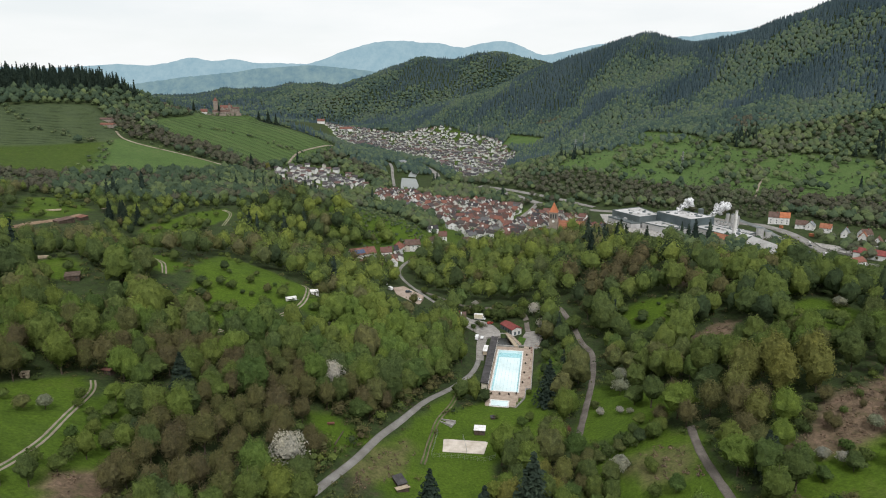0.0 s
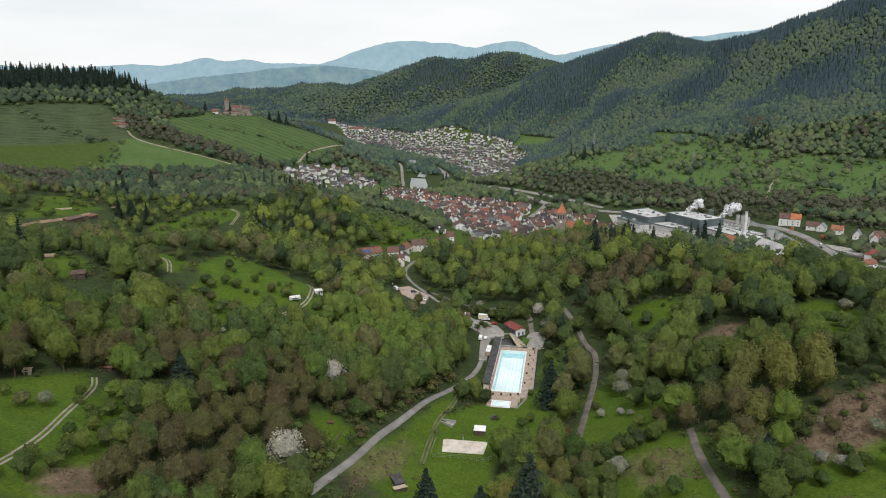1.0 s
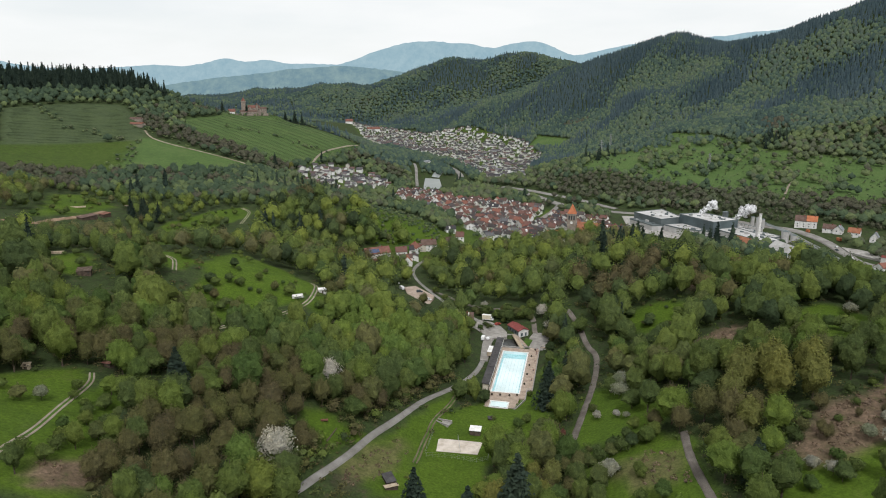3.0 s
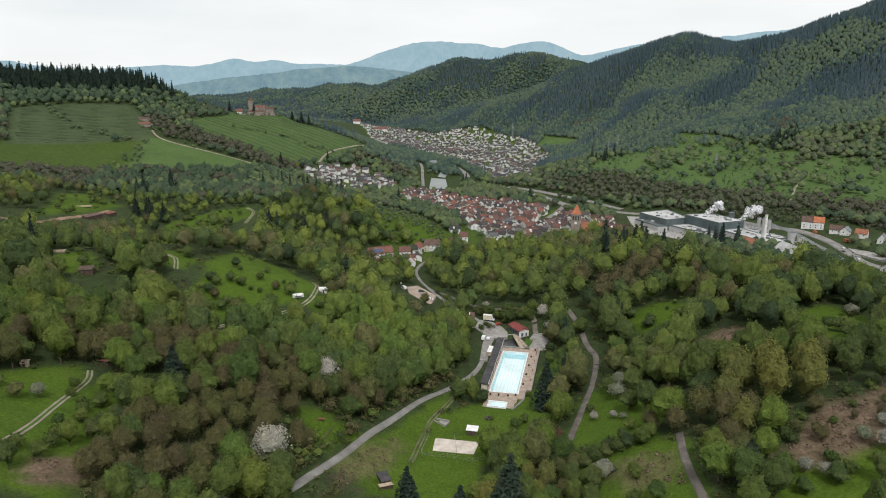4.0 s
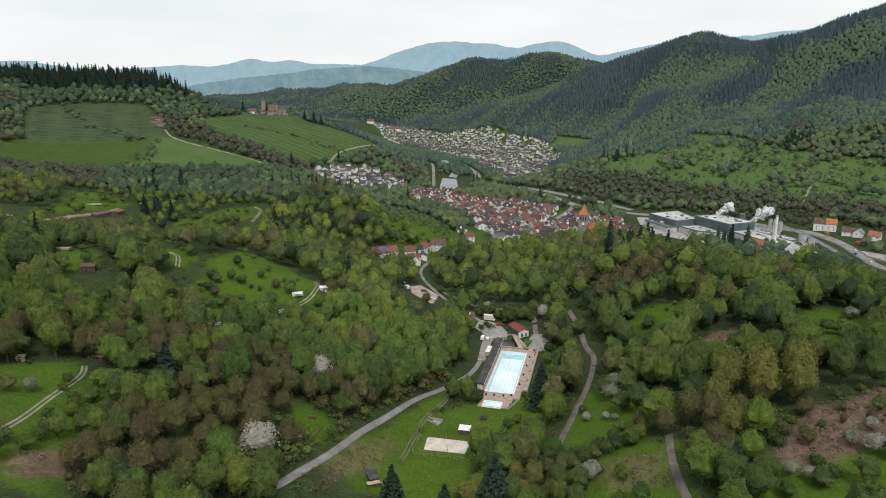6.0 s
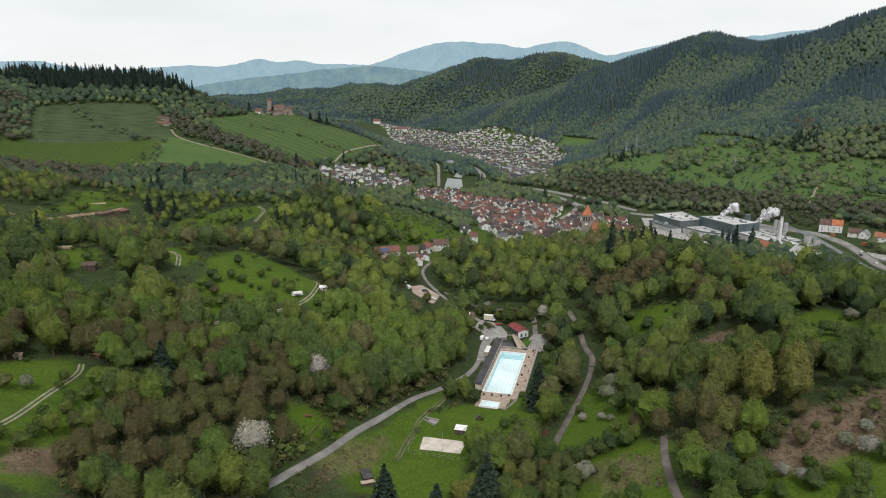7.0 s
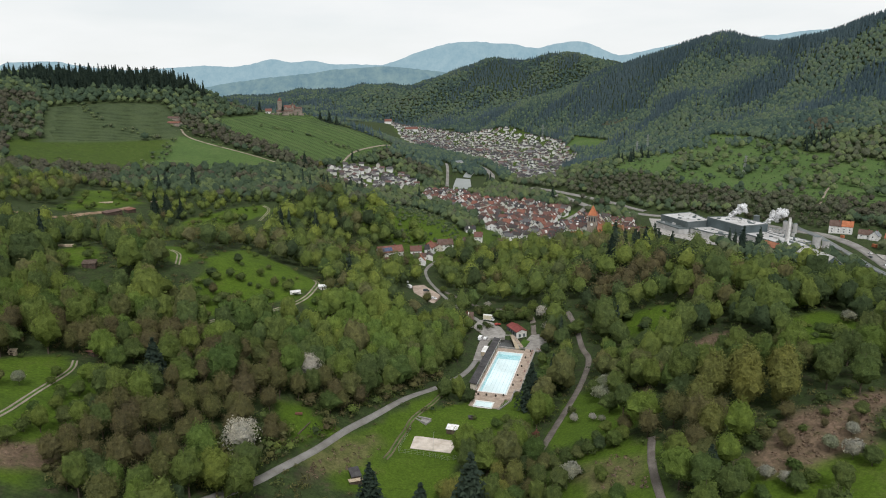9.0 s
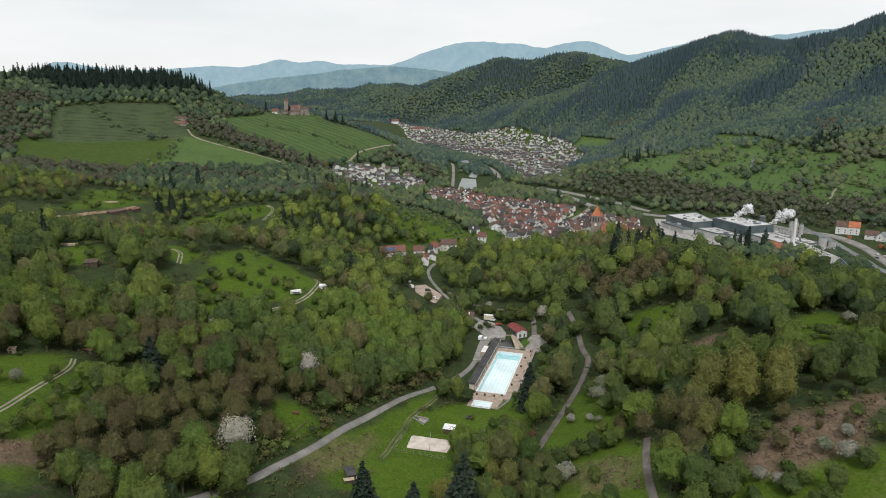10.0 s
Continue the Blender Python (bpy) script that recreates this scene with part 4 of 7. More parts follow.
LOW = [  # kept to scrub to open the camera's view of tracks, huts and yards
    [(-112, 135), (-84, 135), (-90, 170), (-99, 195), (-115, 212)], [(-54, 155), (-42, 184), (-19, 241), (-8, 232), (-8, 200), (-8, 155)], [(-100, 300), (-72, 322), (-66, 345), (-82, 348), (-104, 310)],
    [(-47, 448), (-35, 400), (-14, 385), (-2, 398), (-10, 440), (-22, 474)], [(-345, 400), (-275, 395), (-268, 470), (-285, 560), (-330, 600), (-345, 480)], [(-166, 366), (-140, 300), (-124, 308), (-150, 368)], [(-192, 318), (-166, 318), (-150, 272), (-170, 268)], [(-212, 600), (-190, 600), (-160, 500), (-185, 500)], [(46, 290), (56, 296), (61, 322), (60, 350), (54, 330)], [(48, 226), (55, 228), (68, 268), (74, 296), (68, 296), (58, 262)],
    [(78, 170), (96, 170), (92, 215), (82, 215)], [(96, 322), (103, 345), (121, 322), (112, 296), (98, 298)], [(112, 262), (117, 284), (122, 276), (138, 284), (150, 275), (140, 256)], [(148, 246), (156, 278), (172, 258), (166, 242)],
]
PLOTS = [  # mill, river, castle, yards and car park
    [(180, 760), (420, 700), (440, 860), (300, 930), (200, 930)], [(-90, 1100), (-20, 1100), (-20, 1300), (-90, 1300)], [(370, 560), (420, 560), (420, 800), (370, 800)],
    [(-500, 1350), (-380, 1350), (-380, 1420), (-500, 1420)], [(-40, 440), (-8, 440), (-8, 485), (-40, 495)], [(-95, 340), (-76, 340), (-76, 354), (-95, 354)],
    [(-28, 196), (-8, 196), (-8, 212), (-28, 212)], [(395, 770), (520, 640), (560, 680), (440, 830)], [(140, 640), (240, 640), (260, 780), (180, 800)], [(100, 660), (150, 660), (150, 720), (100, 720)],
]


def patchy(x, y, scale, seed):
    s = seed * 1.7
    return np.sin(x / scale + s) * np.sin(y / scale * 1.13 - s) + 0.6 * np.sin(x / scale * 2.1 - y / scale * 1.7 + s)


NEAR_EDGE = 262  # trees this side of it stand one by one; those beyond are joined


def near_woods():
    """Trees on the slopes nearest to the drone, each a thing of its own."""
    x, y, rng = scatter(-190, 200, 140, NEAR_EDGE, 7.4, 3)
    ok = (clearings(x, y, 3.0) > 1.5) & (np.abs(x) < 18 + y * 0.72)
    x, y = x[ok], y[ok]
    ok = ~inside(x, y, EAST_ORCHARD)
    x, y = x[ok], y[ok]
    for sx, sy, r in SOLO:
        ok = np.hypot(x - sx, y - sy) > r
        x, y = x[ok], y[ok]
    mood = patchy(x, y, 31, 2) + rng.normal(0, 0.55, len(x))
    west_brown = np.exp(-(((x + 60) / 42) ** 2 + ((y - 222) / 55) ** 2))
    east_brown = 0.6 * np.exp(-(((x - 98) / 20) ** 2 + ((y - 235) / 25) ** 2))
    for a, b, q in zip(x, y, mood + 3.1 * west_brown + 1.4 * east_brown):
        kind = "brown" if q > 1.25 else "fir" if q < -1.9 else "green"
        kind = "lime" if kind == "green" and rng.uniform() < (0.3 if a < -95 else 0.16) else kind
        i = rng.integers(4) if kind == "green" else rng.integers(2)
        s = rng.uniform(0.66, 1.1) * (0.78 if abs(a - 10) < 55 and b < 215 else 1.0)
        plant(kind, int(i), a, b, s, rng.uniform(0, 360), rng.uniform(0.9, 1.2))
    # bushes along the edges of the clearings
    x, y, rng = scatter(-190, 200, 145, 300, 6.5, 11)
    d = clearings(x, y, 2.5)
    ok = (d > 0) & (d < 4) & (np.abs(x) < 15 + y * 0.72) & (patchy(x, y, 9, 3) > 0.1)
    for a, b in list(zip(x[ok], y[ok]))[:120]:
        plant("bush", int(rng.integers(2)), a, b, rng.uniform(0.7, 1.5), rng.uniform(0, 360))


EAST_ORCHARD = [(60, 160), (100, 155), (165, 165), (168, 232), (126, 238), (96, 252), (84, 240), (60, 245)]  # planted tree by tree, below
SOLO = [  # trees that stand out, with room round them
    (-4.2, 183.1, 9), (28.2, 183.1, 9), (12.9, 179.8, 6), (-46.3, 253.4, 6), (-50.6, 192.4, 8), (78.2, 267.1, 5), (60.5, 201.5, 5), (-92, 214, 8), (48, 258, 6), (22, 189, 6), (118, 212, 10), (90, 236, 7), (-94, 149, 10), (110, 192, 6), (88, 225, 7), (90, 179, 6), (-101, 196, 6), (-57, 178, 6),
]


def wood_mesh(name, x, y, scale, mold, tone, mat, label, rng):
    """Many trees of one kind, joined: the mold's leaves, turned and scaled."""
    z = sheet_z(x, y) - 0.2
    n = len(x)
    t = rng.uniform(0, 2 * math.pi, n)
    c, s = np.cos(t), np.sin(t)
    pick = rng.integers(len(mold[0]), size=n)
    v, soft = mold[0][pick], mold[1][pick]
    out, nrm = np.empty_like(v), soft.copy()
    nrm[..., 0] = soft[..., 0] * c[:, None] - soft[..., 1] * s[:, None]
    nrm[..., 1] = soft[..., 0] * s[:, None] + soft[..., 1] * c[:, None]
    w = scale * rng.uniform(0.88, 1.15, n)
    out[..., 0] = (v[..., 0] * c[:, None] - v[..., 1] * s[:, None]) * w[:, None] + x[:, None]
    out[..., 1] = (v[..., 0] * s[:, None] + v[..., 1] * c[:, None]) * w[:, None] + y[:, None]
    out[..., 2] = v[..., 2] * scale[:, None] + z[:, None]
    k = v.shape[1] // 3
    return tagged(new(name, quad_mesh(name, out.reshape(-1, 3), mat, np.repeat(tone, k), 3, nrm.reshape(-1, 3))), label, "woods", kind="stuff")


def molds(seed, count, n, width, high, size, firs=False, core=1, fill=0.74, lift=0.0):
    out = []
    for i in range(count):
        rng = np.random.default_rng(seed + i)
        if firs:
            q = fir_cones(rng, high * rng.uniform(0.9, 1.1), width)
            if n > 12:
                q = np.concatenate([q * (0.8, 0.8, 0.96), fir_quads(rng, high, width, n, 7, size)])
        else:
            q = crown(rng, n, width, 0.3, high, size, 16, core, fill)
        out.append(q)
    k = min(len(q) for q in out)
    both = [swell(q[:k], width, 0, high, lift) for q in out]
    return np.stack([q[0] for q in both]), np.stack([q[1] for q in both])


def lime(x, y):
    """Where the trees are in their brightest new leaf."""
    return np.exp(-((x + 55) / 28) ** 2 - ((y - 325) / 32) ** 2) + 0.75 * np.exp(-((x + 125) / 40) ** 2 - ((y - 262) / 22) ** 2) + 0.8 * np.exp(-((x + 20) / 32) ** 2 - ((y - 340) / 50) ** 2)


def woods(name, place, step, share_fir, n_leaf, size_leaf, fir_tiers, fir_size, seed, zone, margin=4.0, high=14.0, wide=10.5, keep=None, core=1, fill=0.74, fir=(8.0, 20.0), lift=0.0):
    x, y, rng = scatter(*place, step, seed, 0.38 if place[3] < 700 else 0.55)
    ok = zone(x, y)
    x, y = x[ok], y[ok]
    ok = clearings(x, y, margin) > 2
    if keep is not None:
        ok |= keep(x, y, rng)
    x, y = x[ok], y[ok]
    q = (patchy(x, y, 47, seed) if y.max() < 1300 else 0.75 * patchy(x, y, 58, seed)) + rng.normal(0, 0.45, len(x)) + share_fir(x, y)
    tone = np.clip(0.5 + 0.25 * patchy(x, y, 83, seed + 1) + rng.normal(0, 0.28, len(x)), 0, 1)
    tone = np.clip(tone - 0.38 * ((x < -250) & (y > 640) & (y < 1260)), 0, 1)
    scale = rng.uniform(0.68, 1.12, len(x)) * np.where(rng.uniform(0, 1, len(x)) < (0.22 if y.max() < 700 else 0.0), 1.38, 1.0) * np.where((x > 170) & (y > 380) & (y < 640), np.where(x > 235, 0.5, 0.64), 1.0) * np.where((x < -170) & (y > 340) & (y < 640), 0.7, 1.0)
    bare = -2.7 if y.max() > 1300 else -1.15 if y.max() > 380 else -1.45
    bright = lime(x, y) > rng.uniform(0.25, 0.9, len(x))
    if y.max() < 380 and bright.any():
        wood_mesh(name + "_lime", x[bright], y[bright], scale[bright], molds(seed + 80, 6, n_leaf, wide, high, size_leaf, False, core, fill, lift), tone[bright], wood_lime, "round trees in bright yellow-green new leaf", rng)
        q[bright] = 99.0
    for kind, sel, mat, mold, word in (("firs", (q > 1.5) & (q < 90), wood_dark if y.min() < 1200 else wood_haze_fir, molds(seed + 20, 6, fir_tiers, fir[0], fir[1], fir_size, True, lift=lift), "dark fir forest on the slope"),
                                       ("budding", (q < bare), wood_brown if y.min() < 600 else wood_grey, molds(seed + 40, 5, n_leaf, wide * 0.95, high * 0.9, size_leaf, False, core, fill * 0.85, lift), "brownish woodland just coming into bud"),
                                       ("leafy", (q <= 1.5) & (q >= bare), wood_green if y.max() < 380 else wood_mid if y.min() < 600 else wood_hill if y.min() < 1200 else wood_haze_leaf, molds(seed + 60, 8, n_leaf, wide, high, size_leaf, False, core, fill, lift), "deciduous woodland in fresh green leaf")):
        if sel.any():
            wood_mesh(name + "_" + kind, x[sel], y[sel], scale[sel], mold, tone[sel], mat, word, rng)
    return len(x)


near_woods()
def in_view(x, y, a=0.8, b=60):
    return np.abs(x - 0.02 * y) < b + a * y


def castle_firs(x, y):
    """Firs on the hilltop, bare trees in the belt between the vineyards and on the river bluff."""
    belt = 4.0 * np.exp(-((off_line(x, y, [(-480, 1010), (-430, 1000), (-330, 985), (-290, 965)]) / 34) ** 2)) + 1.8 * np.exp(-((off_line(x, y, [(-180, 1290), (-130, 1200)]) / 30) ** 2)) + 3.4 * np.exp(-((off_line(x, y, [(140, 1085), (235, 1010), (400, 930), (520, 850)]) / 42) ** 2))
    bare = 2.6 * np.exp(-(((x + 490) / 110) ** 2 + ((y - 1110) / 60) ** 2)) + 1.8 * np.exp(-(((x + 740) / 90) ** 2 + ((y - 900) / 160) ** 2)) + 1.7 * np.exp(-(((x + 500) / 210) ** 2 + ((y - 720) / 90) ** 2))
    return -belt - bare + 4.0 * np.exp(-(((x + 690) / 160) ** 2 + ((y - 1140) / 105) ** 2))


FOREST = [  # stands on the far slopes: centre, half size, firs (+) or broadleaved trees (-)
    (590, 2060, 75, 140, -2.6), (870, 1750, 100, 60, -3.0), (662, 1623, 75, 80, -1.2), (760, 1700, 60, 60, -1.4), (700, 2030, 40, 80, -1.0), (960, 1700, 60, 60, -2.0),
    (573, 1770, 100, 90, 1.4), (827, 1537, 90, 110, 1.5), (310, 2240, 110, 90, 1.5), (420, 2300, 120, 80, 1.3), (770, 1985, 110, 70, 1.3), (450, 2000, 90, 120, 0.8),
    (308, 1990, 70, 45, -4.5), (434, 1731, 120, 90, -2.2), (509, 1358, 160, 110, -2.4), (640, 1270, 180, 110, -2.4), (240, 1900, 90, 90, -1.2), (135, 2390, 110, 80, -1.6),
    (-63, 3090, 140, 120, 1.6), (190, 3060, 110, 110, -0.8), (410, 3140, 110, 90, -3.0), (-545, 3020, 190, 110, -2.4), (-386, 2980, 120, 120, -1.6), (16, 2830, 160, 110, -1.2), (250, 3180, 60, 50, 1.4), (-120, 1420, 160, 220, -2.0), (300, 1500, 140, 160, -1.4),
]


def mountain_firs(x, y):
    q = 1.35 + 0.9 * ease(190, 270, height(x, y)) * (y < 2700)
    for cx, cy, rx, ry, w in FOREST:
        q = q + w * np.exp(-((x - cx) / rx) ** 2 - ((y - cy) / ry) ** 2)
    return q


def orchard(x, y, rng):
    """Scattered trees on the open slope beyond the river."""
    return inside(x, y, MEADOWS[16]) & (rng.uniform(0, 1, x.shape) < 0.14 + 0.45 * (patchy(x, y, 40, 5) > 0.35))


def grove(x, y, rng):
    return inside(x, y, MEADOWS[5]) & (rng.uniform(0, 1, x.shape) < 0.62)


TALLY = [
    woods("near_woods", (-300, 330, 150, 372), 8.4, lambda x, y: 0 * x + 0.0, 300, 0.5, 20, 1.0, 91, lambda x, y: in_view(x, y, 0.78, 30) & (y >= NEAR_EDGE - 3), 3.0, 18, 12.6, core=2, fill=0.84),
    woods("slope_woods", (-520, 480, 130, 640), 11.0, lambda x, y: 0 * x + 0.0, 290, 0.64, 18, 1.4, 101, lambda x, y: in_view(x, y) & ((y >= 368) | (x < -290) | (x > 325)), 3.5, 19, 14.0, keep=grove, core=1, fill=0.72),
    woods("hill_woods", (-1000, 950, 640, 1260), 10.4, lambda x, y: castle_firs(x, y) - 0.1, 46, 1.1, 18, 1.5, 201, lambda x, y: in_view(x, y), 4.0, 15, 14.5, keep=orchard, core=1, fill=0.86, fir=(12.0, 25.0), lift=0.35),
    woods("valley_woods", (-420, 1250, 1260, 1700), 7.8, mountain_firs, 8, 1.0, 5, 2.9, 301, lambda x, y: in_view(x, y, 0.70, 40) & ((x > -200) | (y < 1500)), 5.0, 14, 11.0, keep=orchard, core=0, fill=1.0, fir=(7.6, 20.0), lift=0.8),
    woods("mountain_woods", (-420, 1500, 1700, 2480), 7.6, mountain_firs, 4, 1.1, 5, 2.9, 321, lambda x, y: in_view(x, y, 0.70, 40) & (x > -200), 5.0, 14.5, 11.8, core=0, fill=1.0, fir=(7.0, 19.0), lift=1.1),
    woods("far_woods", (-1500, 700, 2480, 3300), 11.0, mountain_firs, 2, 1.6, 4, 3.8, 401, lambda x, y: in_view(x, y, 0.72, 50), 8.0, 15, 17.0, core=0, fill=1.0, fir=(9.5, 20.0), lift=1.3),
]


def undergrowth():
    """Low scrub that fills the ground between the near trees."""
    x, y, rng = scatter(-260, 280, 140, 400, 5.6, 21)
    d = clearings(x, y, 1.0, False)
    ok = (d > -0.5) & in_view(x, y, 0.74, 20) & (patchy(x, y, 13, 9) + rng.normal(0, 0.6, x.shape) > -0.8)
    x, y = x[ok], y[ok]
    tone = np.clip(0.45 + 0.25 * patchy(x, y, 17, 4) + rng.normal(0, 0.3, len(x)), 0, 1)
    brown = rng.uniform(0, 1, len(x)) < 0.35 + 0.3 * (np.abs(x + 25) + np.abs(y - 200) < 40) + 0.3 * np.exp(-(((x + 62) / 42) ** 2 + ((y - 225) / 48) ** 2))
    sc = rng.uniform(0.5, 1.3, len(x))
    mold = molds(700, 5, 34, 5.2, 2.0, 0.48, False, 0, 0.3)
    for sel, mat, name in ((brown, wood_brown, "dry_scrub"), (~brown, wood_green, "green_scrub")):
        wood_mesh(name, x[sel], y[sel], sc[sel], mold, tone[sel], mat, "low scrub and brambles under the trees", rng)


def garden_trees(name, poly, step, share, n, size, high, seed):
    """Trees in gardens between the houses."""
    x, y, rng = scatter(min(p[0] for p in poly), max(p[0] for p in poly), min(p[1] for p in poly), max(p[1] for p in poly), step, seed)
    ok = inside(x, y, poly) & (rng.uniform(0, 1, x.shape) < share)
    for line, width in ROADS.values():
        ok &= off_line(x, y, line) > width / 2 + 3
    x, y = x[ok], y[ok]
    wood_mesh(name, x, y, rng.uniform(0.5, 1.1, len(x)), molds(seed, 4, n, high * 0.85, high, size * 0.7, False, 1 if n > 20 else 0), rng.uniform(0, 1, len(x)), wood_hill, "green garden trees between the houses", rng)


def slope_bushes():
    """Bushes and young fruit trees strewn over the open slopes beyond the river and above the town."""
    x, y, rng = scatter(150, 800, 780, 1500, 11, 31)
    ok = inside(x, y, MEADOWS[16]) & (patchy(x, y, 26, 7) + rng.normal(0, 0.5, x.shape) > 0.1)
    u, v, rng = scatter(-140, 0, 560, 840, 5.6, 32)
    o2 = inside(u, v, MEADOWS[5]) & (patchy(u, v, 14, 3) + rng.normal(0, 0.6, u.shape) > -0.5)
    p, q, rng = scatter(390, 660, 690, 970, 8, 33)
    o3 = inside(p, q, [(400, 890), (470, 800), (520, 700), (650, 790), (500, 905), (425, 970)]) & (rng.uniform(0, 1, p.shape) < 0.75) & (off_line(p, q, ROADS["main_road"][0]) > 12)
    for hx, hy in ((411, 803), (421, 797), (430, 774), (437, 767), (446, 751), (457, 730), (467, 714), (474, 722), (470, 693), (484, 690)):
        o3 &= np.hypot(p - hx, q - hy) > 13
    x, y = np.r_[x[ok], u[o2], p[o3]], np.r_[y[ok], v[o2], q[o3]]
    wood_mesh("slope_bushes", x, y, rng.uniform(0.4, 1.2, len(x)), molds(720, 5, 26, 6.0, 4.5, 0.75, False, 0), rng.uniform(0, 1, len(x)), wood_hill, "bushes and young trees strewn over open slopes", rng)


def brushwood():
    """Cut twigs and dead scrub strewn over the bare earth."""
    rng = np.random.default_rng(41)
    x, y = rng.uniform(70, 165, 2600), rng.uniform(170, 310, 2600)
    u, v = rng.uniform(-105, -8, 1500), rng.uniform(138, 242, 1500)
    x, y = np.r_[x, u], np.r_[y, v]
    ok = np.zeros(len(x), bool)
    for p in EARTH:
        ok |= inside(x, y, p)
    x, y = x[ok], y[ok]
    wood_mesh("brushwood", x, y, rng.uniform(0.5, 1.5, len(x)), molds(740, 4, 20, 2.2, 0.4, 0.3, False, 0, 0.1), rng.uniform(0, 1, len(x)), wood_twigs, "cut twigs and dead scrub on bare earth", rng)


def meadow_fringe():
    """Old fruit trees and bushes dotted over the west meadows."""
    rng = np.random.default_rng(51)
    xs, ys = [], []
    for k, n in ((1, 34), (4, 40), (3, 30), (14, 12), (15, 16), (2, 8), (10, 10), (11, 10), (0, 5)):
        p = MEADOWS[k]
        a = rng.uniform(min(q[0] for q in p), max(q[0] for q in p), n * 3)
        b = rng.uniform(min(q[1] for q in p), max(q[1] for q in p), n * 3)
        ok = inside(a, b, p)
        for line, width in ROADS.values():
            ok &= off_line(a, b, line) > width / 2 + 5
        xs.append(a[ok][:n]), ys.append(b[ok][:n])
    x, y = np.concatenate(xs), np.concatenate(ys)
    wood_mesh("meadow_trees", x, y, rng.uniform(0.4, 1.5, len(x)), molds(760, 5, 190, 6.4, 5.6, 0.36, False, 1, 0.78), rng.uniform(0, 1, len(x)), wood_green, "old fruit trees and bushes dotted over the meadows", rng)


def slope_hedges():
    """Hedges and scrub along the paths and edges of the vineyards."""
    rng = np.random.default_rng(61)
    xs, ys = [], []
    for line, n, wide in (([(-560, 1078), (-500, 1040), (-478, 1000)], 40, 7), ([(-300, 1170), (-280, 1182), (-262, 1190)], 16, 6), ([(-470, 1240), (-440, 1320), (-380, 1340)], 34, 8), ([(-440, 1352), (-300, 1372), (-215, 1335)], 60, 6), ([(-640, 985), (-560, 930), (-480, 930)], 40, 5), ([(-470, 930), (-446, 850), (-426, 800)], 26, 6), ([(-480, 1000), (-440, 985), (-300, 962)], 90, 12), ([(-290, 1000), (-250, 1100), (-212, 1325)], 40, 5), ([(-420, 1150), (-330, 1180), (-240, 1190)], 22, 3)):
        p = smooth_line(line, 1.0)
        k = rng.integers(len(p), size=n)
        xs.append(p[k, 0] + rng.normal(0, wide, n)), ys.append(p[k, 1] + rng.normal(0, wide, n))
    x, y = np.concatenate(xs), np.concatenate(ys)
    wood_mesh("slope_hedges", x, y, rng.uniform(0.4, 1.1, len(x)), molds(780, 5, 26, 9.0, 7.0, 0.95, False, 0, 0.7), rng.uniform(0, 1, len(x)), wood_hill, "hedges and scrub along the vineyard edges", rng)


def roadside_scrub():
    """Brambles, saplings and dry bushes on the banks beside the valley road and behind the mill."""
    x, y, rng = scatter(-60, 10, 150, 330, 3.4, 71)
    d = off_line(x, y, ROADS["valley_road"][0])
    bank = (d > 3.2) & (d < 19) & (x < np.interp(y, [p[1] for p in ROADS["valley_road"][0][:8]], [p[0] for p in ROADS["valley_road"][0][:8]])) & ~inside(x, y, MEADOWS[8])
    ok = bank & (patchy(x, y, 7, 2) + rng.normal(0, 0.7, x.shape) > -0.7)
    x, y = x[ok], y[ok]
    mold = molds(790, 6, 70, 5.6, 4.2, 0.42, False, 0, 0.5)
    brown = patchy(x, y, 15, 6) + rng.normal(0, 0.5, len(x)) > -0.1
    for sel, mat, name in ((brown, wood_brown, "bank_brambles"), (~brown, wood_mid, "bank_saplings")):
        wood_mesh(name, x[sel], y[sel], rng.uniform(0.6, 1.7, int(sel.sum())), mold, rng.uniform(0, 1, int(sel.sum())), mat, "dry scrub and saplings on the roadside bank", rng)
    x, y, rng = scatter(280, 560, 740, 960, 9.0, 72)
    d = off_line(x, y, [(290, 945), (350, 905), (425, 835), (480, 790), (540, 740)])
    ok = (d < 20) & (off_line(x, y, ROADS["main_road"][0]) > 13)
    for hx, hy in ((430, 810), (450, 793), (474, 722), (470, 693), (484, 690)):
        ok &= np.hypot(x - hx, y - hy) > 16
    x, y = x[ok], y[ok]
    wood_mesh("mill_backwoods", x, y, rng.uniform(0.5, 1.0, len(x)), molds(795, 6, 60, 11, 11, 1.3, False, 0, 0.7), rng.uniform(0, 1, len(x)), wood_grey, "brownish budding trees behind the paper mill", rng)


meadow_fringe()
roadside_scrub()
slope_hedges()
undergrowth()
slope_bushes()
brushwood()
garden_trees("town_gardens", OLD_TOWN[0], 13, 0.40, 40, 1.1, 10, 801)
garden_trees("lower_gardens", OLD_TOWN[1], 13, 0.45, 60, 1.0, 11, 811)
garden_trees("hillside_gardens", HILL_QUARTER, 12, 0.55, 40, 1.1, 8, 821)
garden_trees("distant_gardens", FAR_TOWN, 15, 0.62, 16, 1.6, 10, 831)


